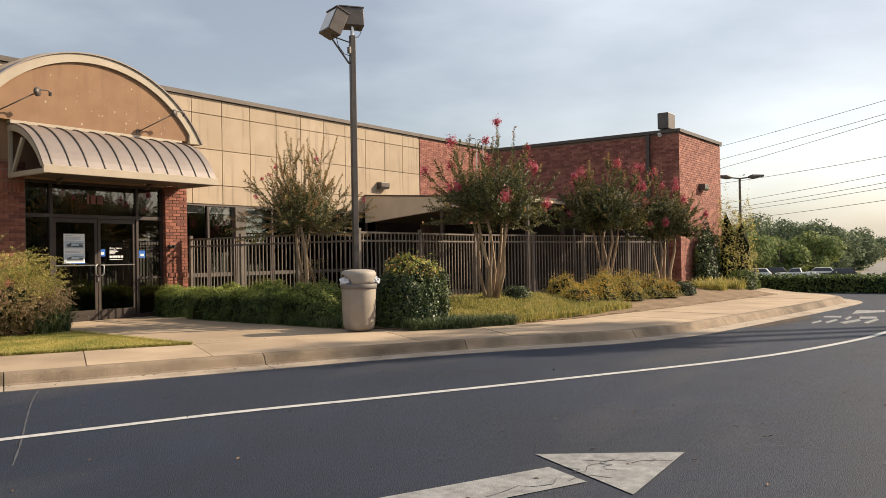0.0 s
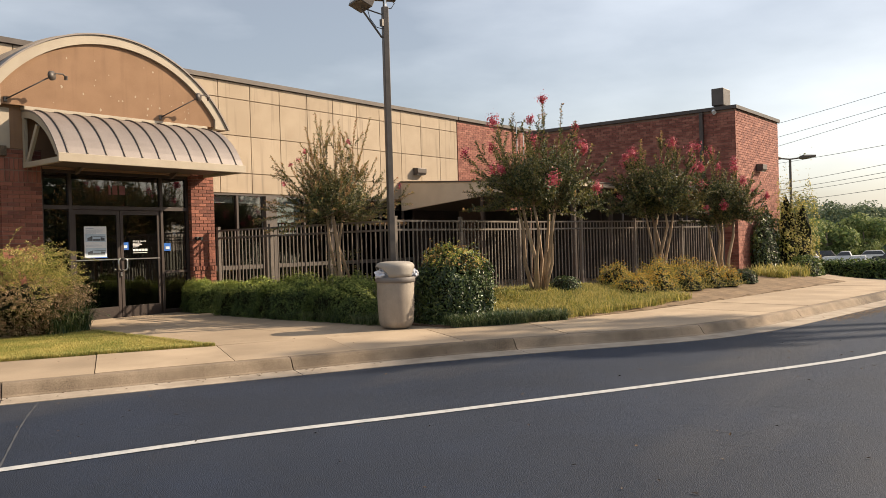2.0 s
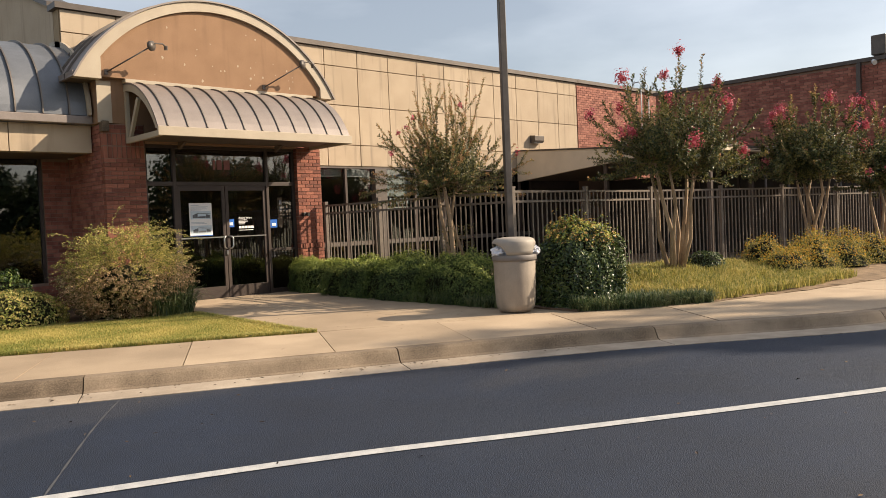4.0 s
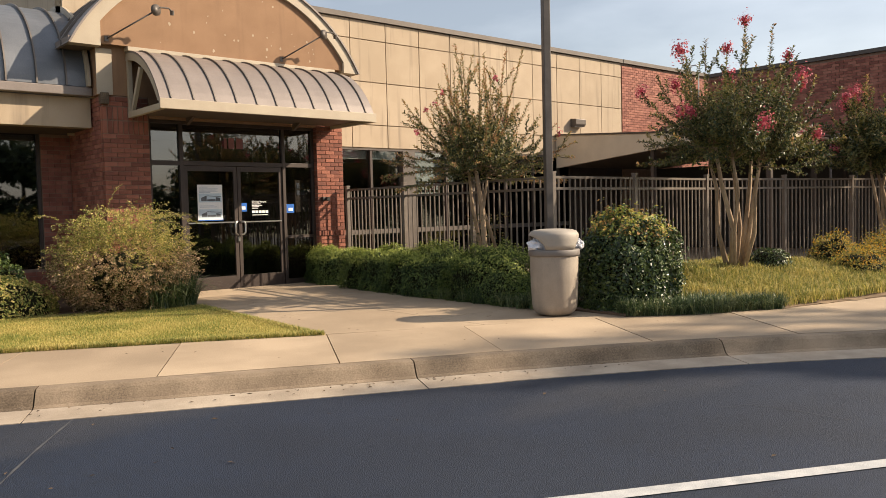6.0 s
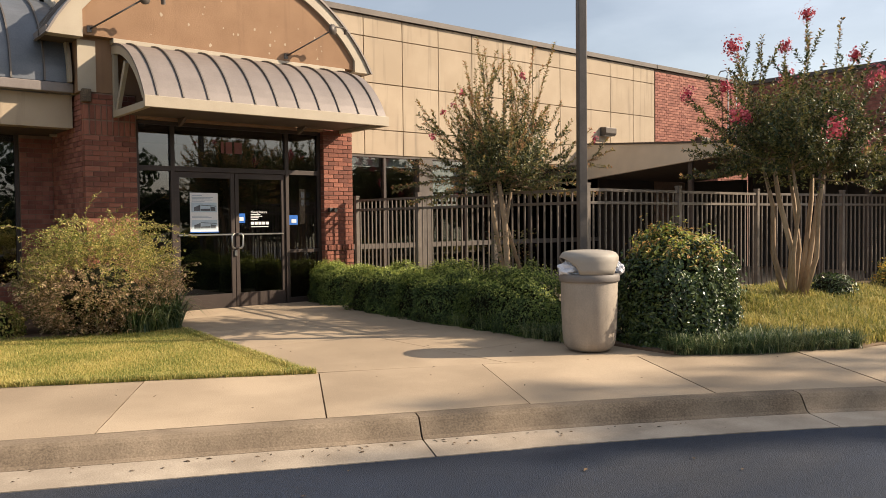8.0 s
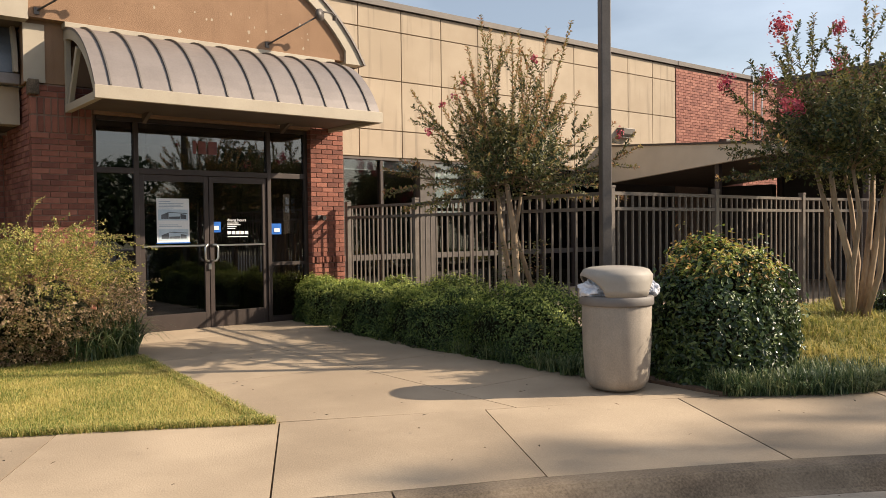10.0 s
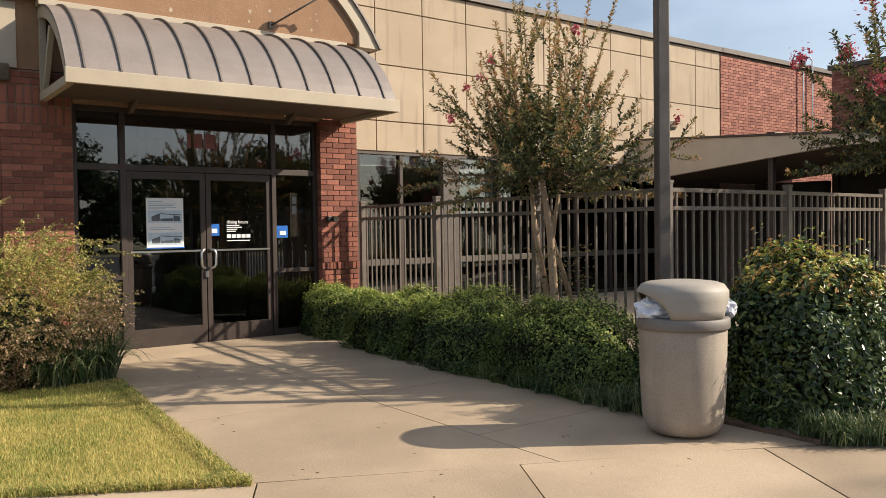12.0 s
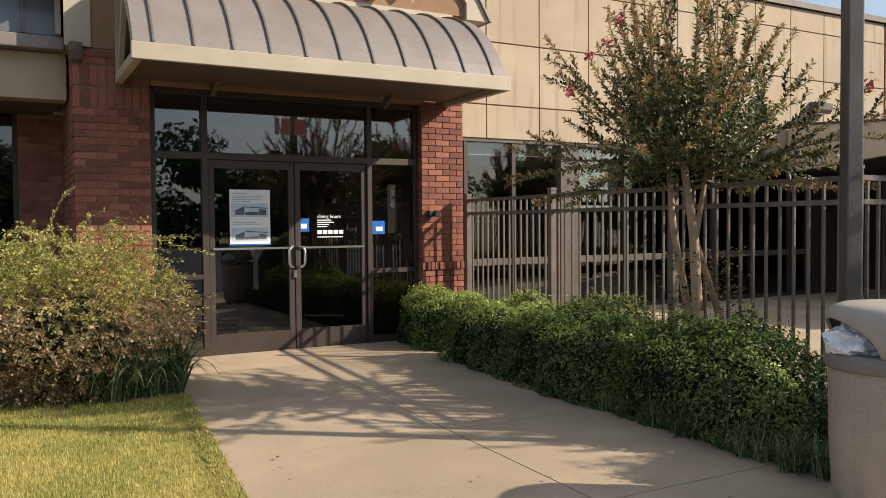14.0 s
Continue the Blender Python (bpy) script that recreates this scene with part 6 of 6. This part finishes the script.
for i, (x, y, r, h) in enumerate(((16.6, 6.95, 0.46, 0.40), (17.3, 6.75, 0.50, 0.44), (17.9, 6.95, 0.56, 0.54), (18.5, 6.70, 0.52, 0.52), (19.1, 6.85, 0.52, 0.50), (19.75, 6.60, 0.48, 0.44), (20.3, 6.40, 0.42, 0.38), (17.1, 7.6, 0.45, 0.44), (18.9, 7.4, 0.45, 0.46))):
    mound("yellow_flower_plant", x, y, bed_z(x, y), r, r * 0.9, h, 2400, 0.022, FLOWER_LEAF, "loose clump of yellow-orange flowers in the bed", "flower", "yellow flowers in the bed", 80 + i, 2.1, 0.45, slim=0.4, tips=850, tip_mat=YELLOW_FLOWER, fringe=0.35, tip_from=0.30)
for i, (x, y) in enumerate(((15.5, 7.9), (18.3, 8.1), (21.4, 6.3))):
    mound("dwarf_shrub", x, y, bed_z(x, y), 0.33, 0.33, 0.34, 1300, 0.022, ROUND_LEAF, "small round dark green shrub in the bed", "shrub", "dwarf shrubs in the bed", 90 + i, 2.3, 0.1)
strap_clump("grass_clump", 23.9, 6.45, 0.85, 0.55, 700, 0.55, FERN, "pale green grass clump beside the brick wing", 95, "grass clumps")
strap_clump("grass_clump", 24.9, 6.2, 0.85, 0.55, 700, 0.52, FERN, "pale green grass clump beside the brick wing", 96, "grass clumps")
mound("low_shrub", 26.7, 6.25, 0.8, 0.75, 0.5, 0.60, 2600, 0.035, HEDGE_LEAF, "rounded green shrub at the bed's end", "shrub", "", 97, 2.5, 0.12)
mound("climbing_shrub", 25.9, 7.10, 0.8, 0.80, 0.32, 2.0, 4200, 0.042, ROUND_LEAF, "tall dark shrub against the brick wall", "shrub", "", 98, 2.2, 0.25, fringe=0.2)
mound("climbing_shrub", 27.4, 6.75, 0.8, 0.95, 0.6, 2.45, 7000, 0.036, FERN, "tall yellow-green shrub at the wall's corner", "shrub", "", 99, 2.3, 0.55, fringe=0.5)

# hedge across the far drive
rg = np.random.default_rng(101)
hedge = thing("far_hedge", 30, 0, 0.55, "long low dark clipped hedge across the drive", "hedge")
nn = 15000
yy = rg.uniform(-9, 9.5, nn); face = rg.uniform(0, 1, nn)
pp = np.where((face < 0.55)[:, None], np.column_stack([np.full(nn, 29.4), yy, 0.55 + 0.53 * rg.uniform(0, 1, nn)]), np.column_stack([29.4 + 1.1 * rg.uniform(0, 1, nn), yy, np.full(nn, 1.08)]))
pp += rg.normal(0, 0.05, (nn, 3))
nv = np.where((face < 0.55)[:, None], np.array([-1.0, 0, 0.2]), np.array([0, 0, 1.0]))
part("foliage", leaf_mesh("foliage", pp, nv, 0.05, HEDGE_LEAF, rg), HEDGE_LEAF, hedge)
# Box under the leaves, shade between them put into its colour.
part("inner_growth", Geo().box(29.45, 30.45, -9, 9.5, 0.5, 1.03), LEAF_SHADE, hedge)


# ---- distance ----
def far_tree(x, y, z0, h, r, n, size, mat, seed, label, group, mid=0.56, tall=0.30, bough=(0, 0)):
    """Trunk with a few limbs and an uneven crown of many leaf sprays in several lobes."""
    rg = np.random.default_rng(seed)
    t = thing("tree", x, y, z0, label, "tree", group)
    g = Geo().tube([(x, y, z0 - 0.3), (x + 0.1, y, z0 + h * 0.3), (x, y + 0.1, z0 + h * 0.6)], [h * 0.028, h * 0.02, h * 0.01], 8)
    for k in range(4):
        a = rg.uniform(0, 6.28)
        g.tube([(x, y, z0 + h * 0.3), (x + bough[0] + r * 0.5 * math.cos(a), y + bough[1] + r * 0.5 * math.sin(a), z0 + h * (mid + 0.06))], [h * 0.012, h * 0.005], 6)
    part("trunk", g, WOOD_POLE, t)
    pts, nrm = [], []
    lobes = 15
    for k in range(lobes):
        d = rg.normal(0, 1, 3); d /= np.linalg.norm(d)
        c = np.array([x + bough[0], y + bough[1], z0 + h * mid]) + d * np.array([r * 0.62, r * 0.62, h * tall])
        lr = r * rg.uniform(0.30, 0.52)
        m = n // lobes
        q = rg.normal(0, 1, (m, 3)); q /= np.linalg.norm(q, axis=1)[:, None]
        pts.append(c + q * lr * rg.uniform(0.6, 1.08, (m, 1)) * np.array([1, 1, 0.8])); nrm.append(q + np.array([0, 0, 0.3]))
    part("crown", leaf_mesh("crown", np.concatenate(pts), np.concatenate(nrm), size, mat, rg, 0.6), mat, t)


def out(px_x, dist):
    """A place in the distance by its bearing, in degrees right of the view's start, and how far off it is."""
    a = math.radians(35.8 - px_x)
    return 0.5 + dist * math.cos(a), -0.99 + dist * math.sin(a)


rg = np.random.default_rng(7)
k = 0
for deg, dist, h, r in ((18.8, 150, 10.5, 4.5), (19.9, 172, 12.0, 5.5), (21.0, 165, 12.5, 5.5), (22.1, 175, 13.0, 6), (23.2, 168, 12.0, 5.5), (24.2, 172, 11.5, 5.5), (25.3, 165, 10.8, 5), (26.2, 178, 11.0, 5), (27.0, 190, 10.0, 5), (20.5, 140, 8.5, 4.5), (22.7, 145, 8.0, 4.5), (24.8, 150, 8.0, 4.5)):
    x, y = out(deg, dist)
    far_tree(x, y, ground_z(x, y), h * 0.94, r * 1.1, 5200, 0.27, HAZE_LEAF if dist > 155 else NEAR_LEAF, 200 + k, "broad green tree beyond the car park", "trees beyond the car park", 0.45, 0.36)
    k += 1
for deg, dist, h, r in ((26.5, 330, 13, 7), (27.4, 360, 12, 7), (28.2, 400, 11, 8), (29.0, 430, 10, 8), (29.9, 450, 9, 8), (25.6, 320, 14, 7), (30.8, 450, 9, 8)):
    x, y = out(deg, dist)
    far_tree(x, y, ground_z(x, y), h * 0.9, r, 2400, 0.5, HAZE_LEAF, 240 + k, "green tree on the far slope, haze put into its colour", "trees on the far slope", 0.45, 0.36)
    k += 1
# trees behind the drive, which the glass mirrors
for k, (x, y, h) in enumerate(((-14, -46, 8), (-4, -50, 9.5), (6, -47, 8.5), (14, -52, 9.5), (22, -47, 10), (30, -50, 8.5), (38, -46, 9.5), (47, -50, 9), (56, -44, 9), (66, -40, 8.5), (-26, -42, 9))):
    far_tree(x, y, 0.5, h, h * 0.62, 5200, 0.30, BEHIND_LEAF, 280 + k, "dark green tree across the drive", "trees across the drive", 0.44, 0.38)

# unseen tree added down the drive: its leaning crown shades pavement by the bin
far_tree(36.0, -15.5, 0.4, 20.0, 2.1, 700, 0.22, BEHIND_LEAF, 299, "unseen tall green tree added to shade the pavement", "", 0.79, 0.09, (-3.7, 6.5))


def parked_car(x, y, z, turn, mat, pickup, label):
    """A parked car of plain shape: body, cabin glass and four wheels."""
    c = thing("parked_car", x, y, z, label, "car", "cars in the far car park")
    m = pose(x, y, z, 0, 0, turn)
    def solid(poly, w0, w1=None):
        w1 = w1 or w0
        n = len(poly)
        top = max(p[1] for p in poly)
        v = [m @ Vector((p[0], -(w1 if p[1] > top - 0.1 else w0), p[1])) for p in poly] + [m @ Vector((p[0], (w1 if p[1] > top - 0.1 else w0), p[1])) for p in poly]
        return Geo().add(v, [tuple(range(n)), tuple(range(n, 2 * n))[::-1]] + [(i, n + i, n + (i + 1) % n, (i + 1) % n) for i in range(n)])
    L = 2.75 if pickup else 2.3
    part("body", solid([(-L, 0.35), (L, 0.35), (L, 0.85), (L - 0.15, 1.0), (0.9, 1.08), (-L + 0.05, 1.08), (-L, 0.95)], 0.92), mat, c)
    cab = [(0.95, 1.08), (0.35, 1.68), (-0.75, 1.72), (-1.0, 1.08)] if pickup else [(1.0, 1.08), (0.4, 1.66), (-1.7, 1.68), (-2.15, 1.08)]
    part("cabin", solid([(p[0], p[1] + 0.002) for p in cab], 0.86, 0.72), mat, c)
    part("window", solid([(p[0] * 0.93, 1.14 + (p[1] - 1.08) * 0.80) for p in cab], 0.872, 0.76), CAR_DARK, c)
    for wx in (-L * 0.62, L * 0.62):
        for wy in (-0.82, 0.82):
            g = Geo().tube([m @ Vector((wx, wy - 0.1, 0.36)), m @ Vector((wx, wy + 0.1, 0.36))], 0.36, 16)
            w = part("wheel", g, TYRE, c)
            part("rim", Geo().tube([m @ Vector((wx, wy - 0.104, 0.36)), m @ Vector((wx, wy + 0.104, 0.36))], 0.2, 12), STEEL, w)


for deg, dist, mat, pick, label in ((21.15, 128, CAR_WHITE, False, "white estate car in the far car park"), (23.6, 128, CAR_WHITE, True, "white pickup truck in the far car park"), (25.0, 132, CAR_WHITE, False, "white sport utility car in the far car park"), (26.2, 126, CAR_DARK, False, "dark saloon car in the far car park"), (22.2, 138, CAR_DARK, False, "dark saloon car in the far car park")):
    x, y = out(deg, dist)
    parked_car(x, y, ground_z(x, y) + 0.06, 100 if not pick else 98, mat, pick, label)
g = Geo()
park = [out(17, 100), out(30, 100), out(30, 142), out(17, 142)]
whole("car_park", Geo().prism(park, -3.2, ground_z(110, 0) + 0.05), material("pale_asphalt", ((0.12, 0.115, 0.11), (0.17, 0.165, 0.155)), 0.2, 0.9), "pale asphalt car park below the hedge", "car park", kind="structure")
road2 = [out(27.2, 150), out(31.5, 150), out(31.5, 330), out(28.6, 330)]
whole("far_road", Geo().prism(road2, -2.7, -2.15), bpy.data.materials["pale_asphalt"], "pale far road climbing to the hills", "road", kind="structure")


def street_lamp(deg, dist, top, label):
    x, y = out(deg, dist)
    z0 = ground_z(x, y)
    t = thing("street_lamp", x, y, z0, label, "street lamp")
    part("pole", Geo().tube([(x, y, z0 - 0.2), (x, y, top)], [0.11, 0.08], 8), POLE_MAT, t)
    g = Geo()
    for s in (-1, 1):
        ax, ay = 0.58 * s, -0.81 * s
        part("arm", Geo().tube([(x, y, top), (x + ax * 0.7, y + ay * 0.7, top + 0.08)], 0.05, 6), POLE_MAT, t)
        part("head", Geo().tube([(x + ax * 0.6, y + ay * 0.6, top + 0.08), (x + ax * 0.9, y + ay * 0.9, top + 0.12), (x + ax * 1.7, y + ay * 1.7, top + 0.18)], [0.08, 0.17, 0.08], 8), POLE_MAT, t)


street_lamp(20.35, 60, 7.1, "bronze twin-head parking lamp beyond the brick wing")


def utility_pole(deg, dist, top):
    x, y = out(deg, dist)
    t = thing("utility_pole", x, y, ground_z(x, y), "grey wooden utility pole beside the far road", "utility pole", "utility poles")
    part("post", Geo().tube([(x, y, ground_z(x, y) - 0.3), (x, y, top)], [0.17, 0.12], 8), WOOD_POLE, t)
    part("crossarm", Geo().tube([(x + 0.7, y - 0.7, top - 0.4), (x - 0.7, y + 0.7, top - 0.4)], 0.06, 6), WOOD_POLE, t)


utility_pole(26.35, 210, 7.3)
utility_pole(27.9, 300, 9.0)

cables = thing("power_lines", 60, 10, 6, "black power lines sagging across the sky", "power line")
EL = [(262, 185), (285, 209), (301, 219), (327, 284), (363, 315), (373, 330), (379, 339), (393, 361)]
for a, b in EL:
    # near end to the right and high, far end low behind the brick wing
    pts = []
    for q in [i / 10 for i in range(11)]:
        deg = 16.0 + q * 24
        dist = 110 - 62 * q
        x, y = out(deg, dist)
        u = (deg - 19.0) / 9.9
        rise = a + (b - a) * u + 5 * 4 * u * (1 - u) * 0.5
        slope = (448 - 0.0 - rise) / 1420
        pts.append((x, y, 1.96 + dist * slope * math.cos(math.radians(deg))))
    part("wire", Geo().tube(pts, 0.022, 5), WIRE, cables)

# ---- litter on the ground ----
rg = np.random.default_rng(77)
def litter(name, poly, n, z, size, label):
    p = np.array(scatter(poly, n, rg))
    me = leaf_mesh(name, np.column_stack([p, np.full(n, z + 0.006)]), np.tile([0, 0, 3.0], (n, 1)), size, DRY_LEAF, rg, 0.45)
    tagged(new(name, me), label, "leaf litter", kind="stuff")


DRY_LEAF = material("dry_leaf", ((0.05, 0.032, 0.018), (0.16, 0.10, 0.05)), 4, 0.85, island=0.3)
litter("fallen_leaves", [(0, 10.4), (6, 7.7), (11, 5.4), (16, 3.6), (24, 2.8), (20, -3), (8, -4), (0, 2)], 330, Z_ROAD, 0.020, "scattered dry leaves on the asphalt")
litter("fallen_leaves", [(2, 9.75), (7.8, 7.10), (10.7, 5.80), (14.9, 4.02), (14.8, 3.90), (10.6, 5.62), (7.7, 6.92), (2, 9.55)], 160, Z_ROAD + 0.006, 0.018, "dry leaves along the gutter")
litter("fallen_leaves", [(4, 9.4), (8, 7.6), (11, 6.2), (13, 5.6), (11.2, 8), (11, 14), (8.6, 14), (8.2, 9.5)], 60, Z_WALK + 0.03, 0.015, "dry leaves on the pavement")

# ---- bricks, piece by piece ----
H, GAP, LEN = 0.0625, 0.010, 0.194


def brick_mesh(w, d=0.11, h=H):
    g = Geo().box(0, w, 0, d, 0, h)
    return g.mesh("brick", BRICK, 0.003)


FULL, CLOSER = brick_mesh(LEN), brick_mesh(0.098)
SHORT, STUB = brick_mesh(0.185), brick_mesh(0.0875)
ROWLOCK, SOLDIER = brick_mesh(0.049, 0.12, 0.088), brick_mesh(H, 0.11, LEN)
for i in range(47):
    z = 0.745 + i * (H + GAP)
    proud = 0.010 if z < 1.60 else 0.0
    if i == 12:
        for k in range(10):
            piece("brick", ROWLOCK, pier_r, pose(11.462 + k * 0.0598, 14.575 + rg.uniform(-.003, .003), z + 0.004))
        continue
    if i == 13:
        z += 0.027
    elif i > 13:
        z += 0.027 - min(0.004 * (i - 13), 0.027)
    x = 11.473
    for me, w in (((SHORT, 0.185), (SHORT, 0.185), (SHORT, 0.185)) if i % 2 else ((STUB, 0.0875), (SHORT, 0.185), (SHORT, 0.185), (STUB, 0.0875))):
        piece("brick", me, pier_r, pose(x + rg.uniform(-.001, .001), 14.60 - proud + rg.uniform(-.002, .002), z))
        x += w + GAP
for i in range(44):
    z = 0.745 + i * (H + GAP)
    if 36 <= i <= 41:
        if i in (36, 39):
            for k in range(9):
                piece("brick", SOLDIER, pier_l, pose(7.632 + k * 0.0795, 14.598 + rg.uniform(-.002, .002), z + 0.003))
        continue
    x = 7.632
    for me, w in (((FULL, LEN), (FULL, LEN), (FULL, LEN), (CLOSER, 0.098)) if i % 2 else ((CLOSER, 0.098), (FULL, LEN), (FULL, LEN), (FULL, LEN))):
        piece("brick", me, pier_l, pose(x + rg.uniform(-.001, .001), 14.60 + rg.uniform(-.002, .002), z))
        x += w + GAP


def brick_field(axis, at, a0, a1, z0, z1, name, parent, ln=LEN, h=H, depth=0.012, skip=None):
    """A wall face of joined bricks. axis 'x': the wall runs along x and faces -y; 'y': it runs along y and faces -x."""
    v, f = [], []
    rows = int((z1 - z0) / (h + GAP))
    for i in range(rows):
        z = z0 + i * (h + GAP)
        p = a0 - (0.5 * (ln + GAP) if i % 2 else 0)
        while p < a1:
            s0, s1 = max(p, a0), min(p + ln, a1)
            p += ln + GAP
            if s1 - s0 < 0.03:
                continue
            k = len(v)
            o = rg.uniform(0, 0.003)
            q = [(s0, at - o), (s1, at - o), (s1, at + depth), (s0, at + depth)]
            if axis == "y":
                q = [(b, a) for a, b in q]
            v += [(*c, z) for c in q] + [(*c, z + h) for c in q]
            f += [(k, k + 1, k + 5, k + 4), (k + 4, k + 5, k + 6, k + 7), (k, k + 3, k + 2, k + 1), (k + 1, k + 2, k + 6, k + 5), (k, k + 4, k + 7, k + 3)]
    me = bpy.data.meshes.new(name)
    me.from_pydata(v, [], f)
    me.materials.append(BRICK_FAR)
    ob = part(name, me, BRICK_FAR, parent)
    return tagged(ob, kind="stuff")


brick_field("y", 7.63, 14.73, 16.30, 0.745, 3.94, "brickwork", pier_l)
brick_field("x", 16.30, 7.165, 7.62, 0.745, 3.46, "brickwork", wing)
brick_field("x", 16.30, 1.0, 7.165, 0.745, 1.21, "brickwork", wing)
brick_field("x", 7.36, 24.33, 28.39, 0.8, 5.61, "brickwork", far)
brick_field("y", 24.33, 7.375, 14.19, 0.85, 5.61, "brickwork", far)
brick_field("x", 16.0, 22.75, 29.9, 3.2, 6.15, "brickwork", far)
